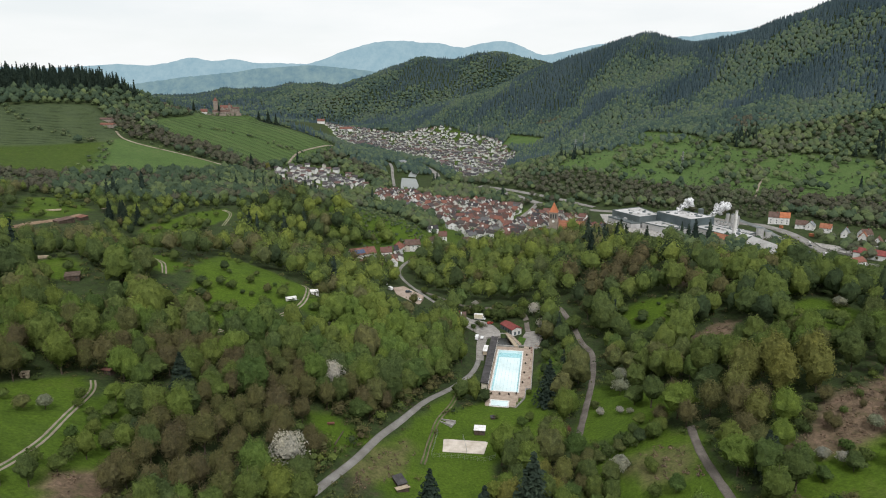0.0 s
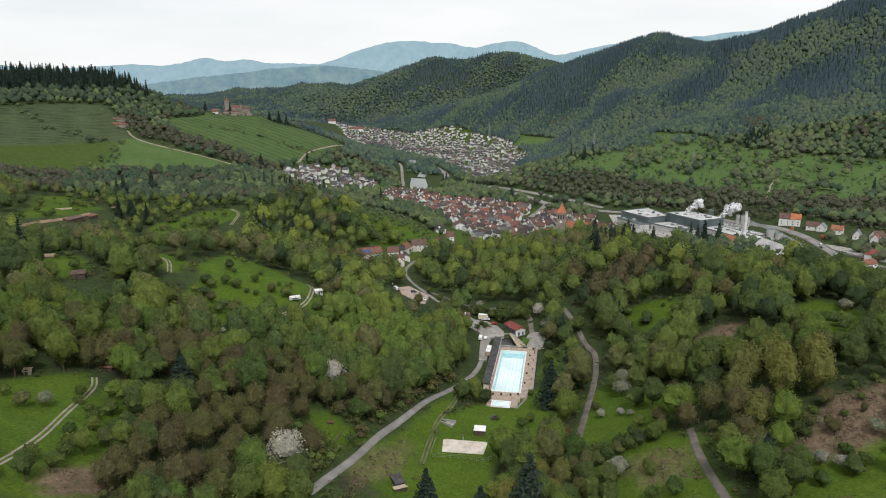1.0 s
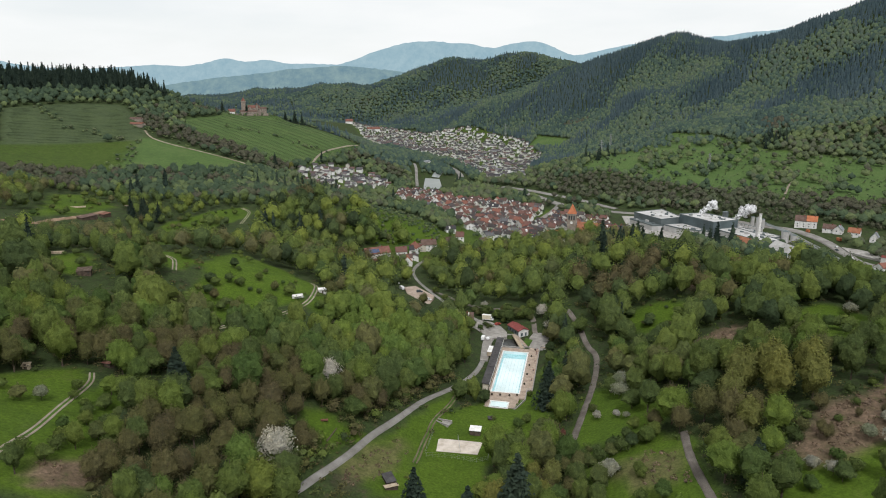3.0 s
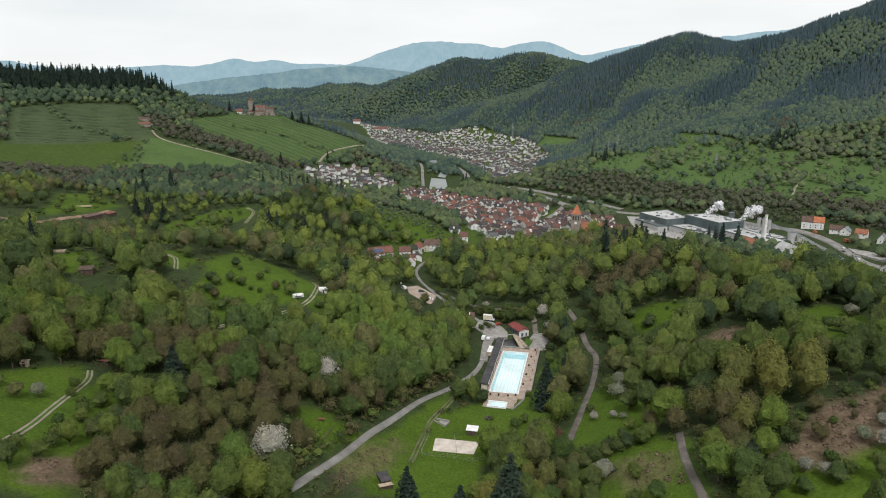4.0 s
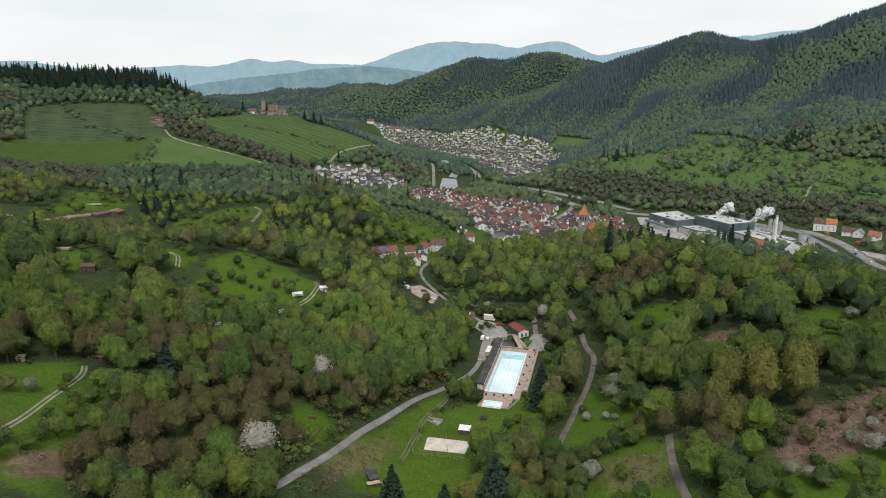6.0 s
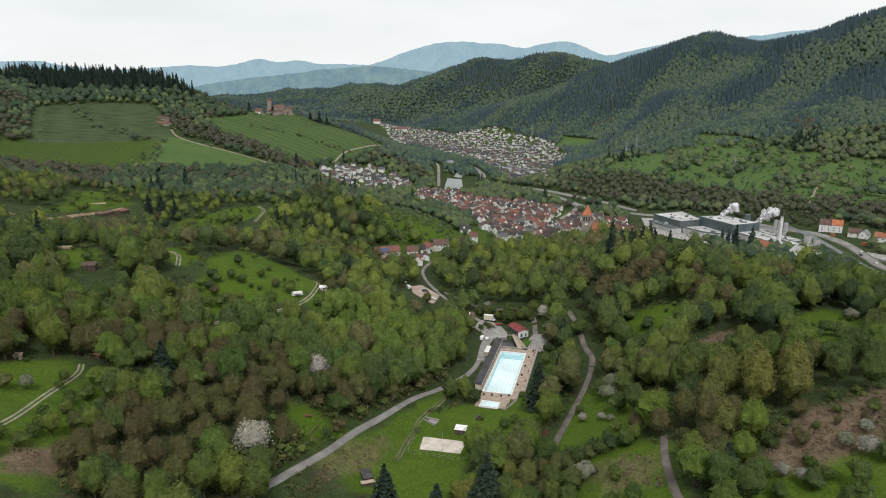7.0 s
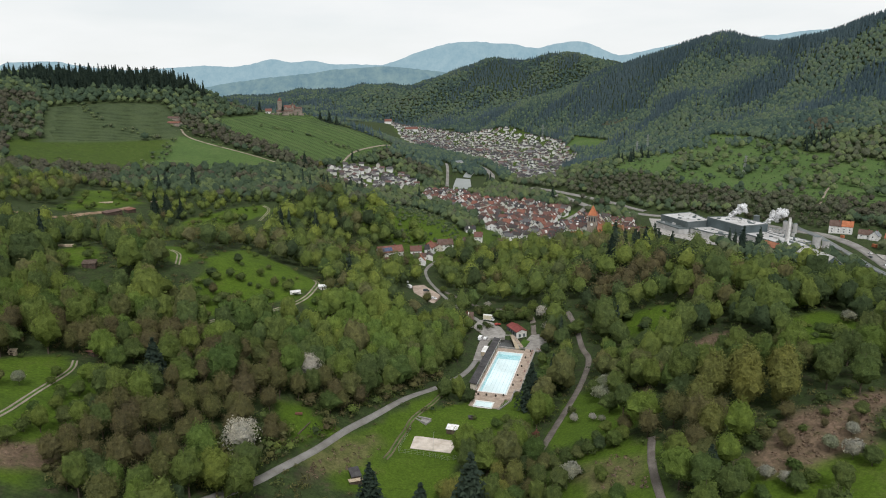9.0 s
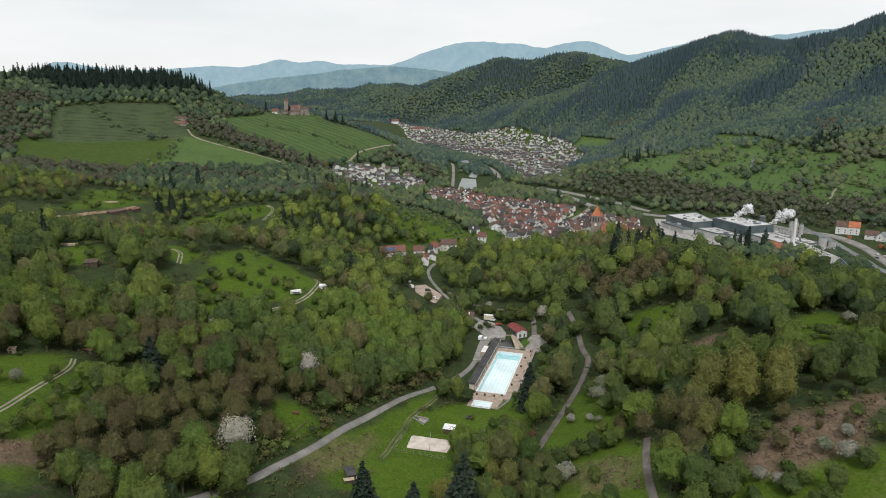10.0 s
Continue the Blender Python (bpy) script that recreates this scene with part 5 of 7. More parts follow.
# ---- trees that stand out by themselves ----
for kind, i, x, y, s in [
    ("fir", 0, -4.2, 183.1, 1.0), ("fir", 0, 28.2, 183.1, 1.25), ("fir", 1, 12.9, 179.8, 1.1), ("pale", 0, -46.3, 253.4, 1.25), ("pale", 0, -50.6, 192.4, 1.45), ("pale", 1, 78.2, 267.1, 1.5),
    ("pale", 1, 60.5, 201.5, 1.4), ("fir", 1, -92, 214, 1.0), ("fir", 0, 49, 280, 1.0), ("green", 3, 55, 291, 0.8), ("green", 1, 61, 316, 0.72), ("green", 3, 66, 296, 0.6), ("brown", 1, 54, 262, 0.75), ("green", 0, 68, 328, 0.7), ("green", 2, 76, 362, 0.8), ("green", 1, 86, 370, 0.85), ("willow", 0, 22, 189, 1.1), ("willow", 0, 112, 226, 1.4), ("willow", 0, 118, 213, 1.3), ("willow", 0, 128, 208, 1.2), ("willow", 0, 121, 224, 1.4), ("willow", 0, 131, 218, 1.3), ("willow", 0, 105, 217, 1.1), ("lime", 1, 110, 192, 0.85), ("lime", 0, 88, 225, 1.05), ("brown", 0, 101, 205, 1.1), ("brown", 1, 97, 218, 1.2), ("willow", 0, 103, 197, 1.0),
    ("lime", 0, 90, 179, 0.95), ("fir", 1, 97.4, 173.5, 0.8), ("lime", 1, 95, 170, 0.6), ("green", 2, 99, 186, 0.8), ("bush", 0, 70, 196, 1.0), ("bush", 1, 64, 205, 1.3), ("green", 2, 73, 182, 0.5), ("bush", 0, 67, 184, 1.4), ("pale", 1, 66, 252, 0.8), ("pale", 1, 73, 248, 0.7), ("pale", 1, 81, 280, 1.4),
    ("green", 1, 145, 217, 0.75), ("green", 1, 152, 210, 0.78), ("green", 1, 158, 220, 0.8), ("brown", 1, 121, 188, 0.4), ("bush", 0, 114, 187, 1.0), ("pale", 1, 131, 181, 1.0), ("brown", 1, 134, 192, 0.3), ("bush", 1, 131, 172, 1.5), ("green", 2, 80, 252, 0.7), ("green", 2, 76, 232, 0.42), ("bush", 0, 104, 176, 1.2), ("pale", 1, 112, 174, 0.9),
    ("green", 2, 146, 196, 0.4), ("brown", 0, 92, 240, 0.7), ("green", 2, 104, 236, 0.95), ("green", 0, 138, 232, 0.9), ("green", 3, 124, 236, 0.9), ("green", 1, 84, 243, 0.8), ("brown", 0, 88, 216, 0.8),
    ("bush", 0, 12, 408, 1.5), ("bush", 1, 18, 414, 1.8), ("green", 2, 30, 411, 0.35), ("bush", 0, 36, 406, 1.6), ("green", 2, 40, 402, 0.4), ("bush", 0, 44, 396, 1.7), ("green", 2, 2, 441, 0.35), ("bush", 1, -6, 458, 1.8), ("bush", 0, 8, 434, 1.6), ("green", 2, 26, 418, 0.35), ("bush", 0, -14, 476, 1.7), ("green", 2, 46, 404, 0.45), ("brown", 1, 34, 414, 0.45), ("green", 2, 52, 412, 0.5),
    ("green", 2, 34, 400, 0.3), ("bush", 1, 50, 392, 1.6), ("green", 0, 58, 376, 0.4), ("green", 2, 64, 384, 0.5), ("bush", 0, 66, 372, 1.8), ("green", 1, 66, 352, 0.6), ("green", 2, 64, 338, 0.6), ("green", 0, 63, 322, 0.6), ("fir", 0, 60, 305, 0.75), ("green", 2, 57, 290, 0.6), ("green", 2, 52, 278, 0.55),
    ("pale", 0, 57, 391, 0.95), ("pale", 0, 61, 384, 0.8), ("pale", 1, 22, 430, 1.0), ("pale", 1, 116, 170, 0.9), ("green", 2, 108, 166, 0.4), ("bush", 0, 122, 170, 1.3), ("pale", 1, -121, 183, 1.0),
    ("lime", 0, -101, 196, 0.7), ("lime", 1, -92, 171, 0.55), ("green", 2, -103, 176, 0.4), ("bush", 0, -106, 182, 1.3), ("bush", 1, -104, 165, 1.4), ("green", 2, -97, 184, 0.42), ("lime", 1, -57, 178, 0.95), ("green", 3, -44, 182, 0.8), ("lime", 0, -50, 326, 1.0), ("bush", 0, -118, 197, 1.2),
    ("green", 0, 92, 190, 0.8), ("brown", 0, 97, 191, 0.9), ("green", 3, 95, 172, 0.8), ("green", 1, 100, 165, 0.8), ("lime", 1, 104, 182, 0.7), ("brown", 0, 107, 204, 0.9), ("fir", 1, 98, 178, 0.75), ("green", 1, 92, 160, 0.8),
    ("green", 2, 56, 213, 0.45), ("bush", 0, 60, 215, 1.7), ("green", 2, 64, 216, 0.42), ("bush", 0, 68, 217, 1.8), ("green", 2, 72, 218, 0.45), ("bush", 1, 76, 219, 1.9), ("green", 2, 80, 220, 0.5), ("bush", 0, 66, 221, 1.6), ("green", 0, 50, 190, 0.6), ("brown", 1, 47, 196, 0.7), ("green", 1, 54, 186, 0.6), ("green", 2, 44, 190, 0.6), ("willow", 0, 38, 196, 0.7), ("green", 2, 33, 202, 0.5), ("lime", 0, 41, 186, 0.6),
    ("green", 3, 118, 262, 0.7), ("green", 0, 152, 230, 0.8), ("green", 1, 160, 236, 0.8), ("bush", 0, 113, 190, 1.5), ("brown", 1, 126, 199, 0.6), ("pale", 1, 139, 186, 0.9), ("green", 2, 148, 182, 0.5), ("green", 2, 138, 172, 0.5), ("bush", 1, 120, 176, 1.6), ("lime", 1, -98, 162, 0.5), ("green", 2, -96, 170, 0.5), ("bush", 0, -101, 159, 1.4), ("green", 0, -92, 180, 0.5), ("bush", 1, -107, 171, 1.5), ("green", 2, -104, 188, 0.45), ("bush", 0, -98, 178, 1.5), ("lime", 0, -108, 199, 0.5), ("brown", 1, -88, 160, 0.7), ("brown", 0, -86, 150, 0.7), ("green", 1, -101, 142, 0.5), ("bush", 0, -106, 152, 1.4), ("green", 2, -100, 152, 0.4), ("bush", 1, -110, 187, 1.1), ("bush", 0, -91, 166, 1.6), ("lime", 1, 9, 362, 0.7), ("bush", 0, 19, 388, 1.1), ("bush", 1, 22, 395, 1.3), ("bush", 0, 24, 390, 1.2), ("green", 2, 20, 291, 0.55), ("green", 1, 106, 250, 0.9), ("green", 3, 95, 272, 0.95), ("green", 0, 85, 268, 0.8), ("green", 2, 77, 277, 0.6), ("pale", 1, 82, 281, 1.4),
    ("green", 0, 118, 248, 0.9), ("green", 1, 134, 248, 0.85), ("green", 2, 150, 238, 0.8), ("green", 2, 77, 217, 0.55), ("brown", 1, 82, 226, 0.7), ("green", 2, 70, 198, 0.4), ("pale", 1, 62, 204, 1.1), ("green", 0, 106, 174, 0.55), ("green", 2, 117, 167, 0.5), ("green", 3, 127, 164, 0.5), ("pale", 1, 135, 176, 1.2), ("green", 1, 50, 201, 0.6), ("willow", 0, 42, 204, 0.85), ("willow", 0, 36, 209, 0.7), ("green", 0, 57, 198, 0.6), ("green", 2, 46, 214, 0.6), ("brown", 1, 121, 184, 0.5),
    ("bush", 0, 38, 398, 2.4), ("bush", 1, 43, 402, 2.6), ("green", 2, 47, 399, 0.42), ("bush", 0, 34, 404, 2.4), ("green", 2, 40, 408, 0.4), ("bush", 0, 49, 394, 2.2), ("bush", 1, 30, 407, 2.4), ("green", 0, 44, 410, 0.38), ("bush", 0, 12, 386, 2.2), ("bush", 1, 10, 379, 2.4), ("bush", 0, 9, 400, 2.4),
    ("bush", 0, 52, 404, 2.4), ("bush", 1, 37, 413, 2.6), ("bush", 0, 22, 412, 2.4), ("bush", 1, 16, 420, 2.2), ("green", 2, 60, 398, 0.5), ("lime", 0, 6, 352, 0.85), ("lime", 1, 10, 335, 0.75), ("green", 3, 1, 362, 0.9), ("lime", 0, -6, 345, 0.9), ("green", 1, 3, 340, 0.8), ("lime", 1, -12, 360, 0.95), ("green", 0, -6, 376, 0.8),
    ("fir", 0, -282, 548, 1.0), ("fir", 1, -274, 556, 1.2), ("fir", 0, -268, 545, 0.9), ("fir", 1, -279, 562, 1.1), ("fir", 0, -262, 556, 0.85),
    ("green", 2, 53, 318, 0.5), ("green", 0, 56, 334, 0.5), ("green", 2, 58, 350, 0.5), ("bush", 0, 51, 302, 2.2), ("green", 3, 57, 300, 0.7), ("green", 1, 64, 309, 0.8),
    ("lime", 1, -48, 168, 1.0), ("green", 3, -42, 171, 0.85), ("green", 1, -54, 163, 0.9), ("green", 0, -47, 177, 0.75),
    ("red", 0, 50, 240, 0.6), ("red", 0, 86, 434, 1.6), ("bush", 0, 42.5, 299, 0.9), ("fir", 0, 107, 463, 1.25), ("fir", 1, 118, 470, 1.3), ("fir", 0, 152, 480, 1.1),
    ("fir", 0, -281, 968, 1.1), ("willow", 0, -262, 985, 1.0), ("pale", 1, -62, 330, 0.9), ("brown", 1, -20, 432, 0.8), ("bush", 0, -115, 190, 1.0), ("bush", 1, -130, 345, 1.4), ("bush", 0, -118, 350, 1.2), ("bush", 0, -105, 345, 1.0),
    ("green", 2, -110, 362, 0.45), ("green", 2, -128, 372, 0.5), ("green", 0, -98, 352, 0.4), ("brown", 1, -122, 325, 0.6), ("bush", 0, 30, 245, 0.8), ("bush", 1, 24, 268, 0.9), ("green", 2, 34, 258, 0.42), ("green", 2, 38, 263, 0.38), ("willow", 0, 44, 245, 0.55),
    ("pale", 1, 76, 244, 0.6), ("bush", 0, 66, 262, 1.2), ("green", 2, 72, 225, 0.4), ("bush", 0, 118, 335, 1.0), ("bush", 0, 112, 350, 1.0), ("bush", 1, 128, 192, 1.0), ("bush", 0, 137, 199, 0.9), ("brown", 1, 141, 190, 0.4), ("pale", 1, 190, 300, 1.2),
]:
    plant(kind, i, x, y, s, (x * 37 + y * 11) % 360, 1.35 if kind == "fir" and y < 300 else 1.18 if kind in ("green", "lime", "brown") else 1.0)


def vine_rows():
    """Rows of vines over the vineyards: low ragged hedges that follow the slope."""
    verts, faces = [], []
    for poly, climb in ((VINEYARDS[0], 0), (VINEYARDS[2], 70)):
        cx, cy = np.mean([p[0] for p in poly]), np.mean([p[1] for p in poly])
        turn = math.degrees(math.atan2(ground_z(cx + 60, cy) - ground_z(cx - 60, cy), ground_z(cx, cy - 60) - ground_z(cx, cy + 60))) + climb
        c, s_ = math.cos(radians(turn)), math.sin(radians(turn))
        gap, tall = (5.0, 0.5) if climb else (6.0, 0.7)
        for v in np.arange(-260, 260, gap):
            u = np.arange(-300, 300, 9.0)
            x, y = cx + u * c - v * s_, cy + u * s_ + v * c
            ok = off_outline(x, y, poly) < -4
            z = sheet_z(x, y)
            wob = 0.35 * np.sin(u / 7 + v)
            for i in np.flatnonzero(ok[:-1] & ok[1:]):
                n = len(verts)
                for j in (i, i + 1):
                    verts += [(x[j] + 0.7 * s_, y[j] - 0.7 * c, z[j] - 0.3), (x[j], y[j], z[j] + tall + wob[j]), (x[j] - 0.7 * s_, y[j] + 0.7 * c, z[j] - 0.3)]
                faces += [(n, n + 3, n + 4, n + 1), (n + 1, n + 4, n + 5, n + 2)]
    return tagged(new("vine_rows", raw_mesh("vine_rows", verts, faces, vine_leaf)), "long rows of vines across the vineyard slopes", "vineyard", kind="stuff")


vine_leaf = surface("vines", [(0.3, (0.042, 0.062, 0.034)), (0.7, (0.080, 0.108, 0.046))], 0.05, 0.6, 0.95, 0.3)
vine_rows()


# ---- houses ----
def gable_shell(w, d, eave, ridge):
    """Walls of a gabled house: ridge along x, foot a little in the ground."""
    bm = bmesh.new()
    v = [bm.verts.new(c) for c in ((-w / 2, -d / 2, -2), (w / 2, -d / 2, -2), (w / 2, d / 2, -2), (-w / 2, d / 2, -2), (-w / 2, -d / 2, eave), (w / 2, -d / 2, eave), (w / 2, d / 2, eave), (-w / 2, d / 2, eave), (-w / 2, 0, ridge), (w / 2, 0, ridge))]
    for f in ((3, 2, 1, 0), (0, 1, 5, 4), (2, 3, 7, 6), (1, 2, 6, 9, 5), (3, 0, 4, 8, 7), (4, 5, 9, 8), (6, 7, 8, 9)):
        bm.faces.new([v[i] for i in f])
    return bm


def gable_roof(w, d, eave, ridge, over=0.4, thick=0.35):
    """Two roof slopes with overhang and thickness."""
    bm = bmesh.new()
    k = (ridge - eave) / (d / 2)
    prof = [(-d / 2 - over, eave - over * k + 0.1), (0, ridge + 0.1), (d / 2 + over, eave - over * k + 0.1), (d / 2 + over, eave - over * k + 0.1 + thick), (0, ridge + 0.1 + thick * 1.3), (-d / 2 - over, eave - over * k + 0.1 + thick)]
    a, b = [bm.verts.new((-w / 2 - over, y, z)) for y, z in prof], [bm.verts.new((w / 2 + over, y, z)) for y, z in prof]
    for i in range(6):
        j = (i + 1) % 6
        bm.faces.new((a[i], b[i], b[j], a[j]))
    for s in (a, b[::-1]):
        bm.faces.new((s[0], s[1], s[4], s[5]))
        bm.faces.new((s[1], s[2], s[3], s[4]))
    bmesh.ops.recalc_face_normals(bm, faces=bm.faces)
    return bm


PANE = {}


def window(parent, m, w=1.1, h=1.4):
    key = (w, h)
    if key not in PANE:
        bm = bmesh.new()
        box(bm, -w / 2, w / 2, -0.06, 0.08, -h / 2, h / 2)
        me = bpy.data.meshes.new("window")
        bm.to_mesh(me)
        bm.free()
        me.materials.append(dark_glass)
        PANE[key] = me
    return piece("window", PANE[key], parent, "", m)


def house(name, label, w, d, eave, ridge, roof_mat, wall_mat, group, m=None, windows=True, chimney=True, dormer=False):
    h = thing(name, label, "house", m or Matrix(), group)
    part("wall", gable_shell(w, d, eave, ridge), wall_mat, h)
    r = part("roof", gable_roof(w, d, eave, ridge), roof_mat, h)
    if chimney:
        part("chimney", slab(w * 0.2, w * 0.2 + 0.8, -0.9, -0.1, ridge - 1.0, ridge + 1.3), red_tile, r)
    if dormer:
        part("dormer", gable_shell(2.2, 3.0, 0.9, 1.7), wall_mat, r, "", pose(-w * 0.15, -d * 0.28, (eave + ridge) / 2 + 0.1))
    if windows:
        for floor in range(1 + (eave > 6)):
            z = 1.6 + 2.8 * floor if eave > 6 else eave - 1.6
            for i in range(2 + (w > 14)):
                x = -w / 2 + w * (i + 0.5) / (2 + (w > 14))
                for s in (-1, 1):
                    window(h, pose(x, s * (d / 2 + 0.02), z))
            window(h, pose(-w / 2 - 0.02, d * 0.12, z, 0, 0, 90))
    return h


TOWN_KINDS = [house("house", lab, w, d, e, r, rf, plaster, "houses of the old town", dormer=dm) for lab, w, d, e, r, dm, rf in (
    ("gabled old town house with clay tile roof", 11, 9, 6.2, 10.2, False, roof_old), ("narrow plastered town house with steep tiled roof", 8.5, 8, 6.4, 10.6, False, roof_old),
    ("long plastered town house under a tiled roof", 15, 10, 6.4, 10.8, True, roof_old), ("small rendered house with a pitched tile roof", 9, 8, 3.8, 7.2, False, roof_old),
    ("white house with a shallow grey concrete tile roof", 12, 10.5, 6.6, 9.2, False, roof_new), ("plain white house with dark tiled roof", 10, 9, 5.8, 9.0, False, roof_new))]

def street_plots(poly, step_u, step_v, turn, rng, jitter, keep):
    """Places in rows along streets inside an outline, clear of roads."""
    c, s = math.cos(radians(turn)), math.sin(radians(turn))
    cx, cy = np.mean([p[0] for p in poly]), np.mean([p[1] for p in poly])
    spots = []
    for u in np.arange(-800, 800, step_u):
        for v in np.arange(-800, 800, step_v):
            a, b = u + rng.uniform(-jitter, jitter) * step_u, v + rng.uniform(-jitter, jitter) * step_v
            spots.append((cx + a * c - b * s, cy + a * s + b * c, rng.uniform()))
    x, y, q = np.array(spots).T
    ok = inside(x, y, poly) & (q < keep)
    for line, width in ROADS.values():
        ok &= off_line(x, y, line) > width / 2 + 6
    for p in NO_HOUSES:
        ok &= ~inside(x, y, p)
    return x[ok], y[ok]


def settle(kinds, poly, step_u, step_v, turn, seed, jitter=0.22, keep=1.0, spin=90):
    """Houses in rows along streets inside an outline."""
    rng = np.random.default_rng(seed)
    x, y = street_plots(poly, step_u, step_v, turn, rng, jitter, keep)
    for i, (a, b) in enumerate(zip(x, y)):
        k = kinds[int(rng.integers(len(kinds)))]
        t = turn + float(rng.normal(0, 9)) + (spin if rng.uniform() < 0.6 else 0)
        g = float(np.min([sheet_z(a + dx, b + dy) for dx in (-4, 4) for dy in (-4, 4)]))
        sc = float(rng.uniform(0.74, 1.0))
        m = pose(a, b, g + 0.3, 0, 0, t) @ Matrix.Diagonal((sc, sc, sc, 1))
        if k in first_used:
            copy_thing(k, m)
        else:
            first_used.add(k)
            k.location, k.rotation_euler = m.translation, (0, 0, radians(t))
    return len(x)


first_used = set()
NO_HOUSES = [[(95, 665), (155, 665), (155, 725), (95, 725)], [(-90, 1100), (-20, 1100), (-20, 1300), (-90, 1300)]]
TALLY.append(settle(TOWN_KINDS, OLD_TOWN[0], 12.6, 14.2, -28, 7, keep=0.93))
TALLY.append(settle(TOWN_KINDS, OLD_TOWN[1], 17, 18, 20, 8, keep=0.5))


def far_town(name, label, poly, seed, u, v, turn, keep, size=1.0, rows=0.22, mess=0.3):
    """Hundreds of small white houses with dark roofs, too far to tell apart: one joined stuff."""
    rng = np.random.default_rng(seed)
    verts, faces, slots = [], [], []
    x, y = street_plots(poly, u, v, turn, rng, mess, keep)
    z = sheet_z(x, y)
    for a, b, g in zip(x, y, z):
        w, d, e = size * rng.uniform(10, 13) * (2.2 if rng.uniform() < rows else 1), size * rng.uniform(8.5, 10.5), size * rng.uniform(5.5, 8.5)
        r = e + d * rng.uniform(0.24, 0.36)
        t = radians(turn + rng.normal(0, 8 if mess < 0.4 else 24) + (90 if rng.uniform() < 0.4 else 0))
        c, s = math.cos(t), math.sin(t)
        o = 0.7
        pts = [(-w / 2, -d / 2, -2), (w / 2, -d / 2, -2), (w / 2, d / 2, -2), (-w / 2, d / 2, -2), (-w / 2, -d / 2, e), (w / 2, -d / 2, e), (w / 2, d / 2, e), (-w / 2, d / 2, e), (-w / 2, 0, r - 0.1), (w / 2, 0, r - 0.1)]
        k = (r - e) / (d / 2)
        lid = [(-w / 2 - o, -d / 2 - o, e - o * k + 0.3), (w / 2 + o, -d / 2 - o, e - o * k + 0.3), (w / 2 + o, 0, r + 0.3), (-w / 2 - o, 0, r + 0.3), (-w / 2 - o, d / 2 + o, e - o * k + 0.3), (w / 2 + o, d / 2 + o, e - o * k + 0.3),
               (-w / 2 - o, -d / 2 - o, e - o * k), (w / 2 + o, -d / 2 - o, e - o * k), (-w / 2 - o, d / 2 + o, e - o * k), (w / 2 + o, d / 2 + o, e - o * k)]
        n = len(verts)
        verts += [(a + p * c - q * s, b + p * s + q * c, g + h) for p, q, h in pts + lid]
        faces += [[n + i for i in f] for f in ((0, 1, 5, 4), (2, 3, 7, 6), (1, 2, 6, 9, 5), (3, 0, 4, 8, 7))]
        faces += [[n + 10 + i for i in f] for f in ((0, 1, 2, 3), (3, 2, 5, 4), (6, 7, 1, 0), (4, 5, 9, 8))]
        slots += [0] * 4 + [1] * 4
    return tagged(new(name, raw_mesh(name, verts, faces, [far_plaster, far_roof], slots)), label, "town", kind="stuff")


far_plaster = surface("far_plaster", [(0.0, (0.80, 0.80, 0.79)), (0.7, (0.74, 0.73, 0.70)), (1.0, (0.55, 0.52, 0.47))], 0.05, 1.0, 0.85, 0.0, "island", grain=0.1)
far_roof = surface("far_tiles", [(0.0, (0.060, 0.060, 0.066)), (0.5, (0.105, 0.095, 0.095)), (0.75, (0.16, 0.095, 0.085)), (0.9, (0.17, 0.17, 0.18)), (1.0, (0.06, 0.058, 0.06))], 0.05, 1.0, 0.8, 0.0, "island")
far_town("distant_town", "distant town of white houses with dark roofs", FAR_TOWN, 10, 16.0, 24, 62, 0.76, 0.80)
far_town("hillside_quarter", "hillside quarter of white houses with brown roofs", HILL_QUARTER, 9, 14, 15, 12, 0.88, 0.74, 0.05, 0.48)


# ---- the open-air pool ----
def at_pool(u, v, z=0.0, turn=0.0):
    return POOL_AT @ pose(u, v, z, 0, 0, turn)


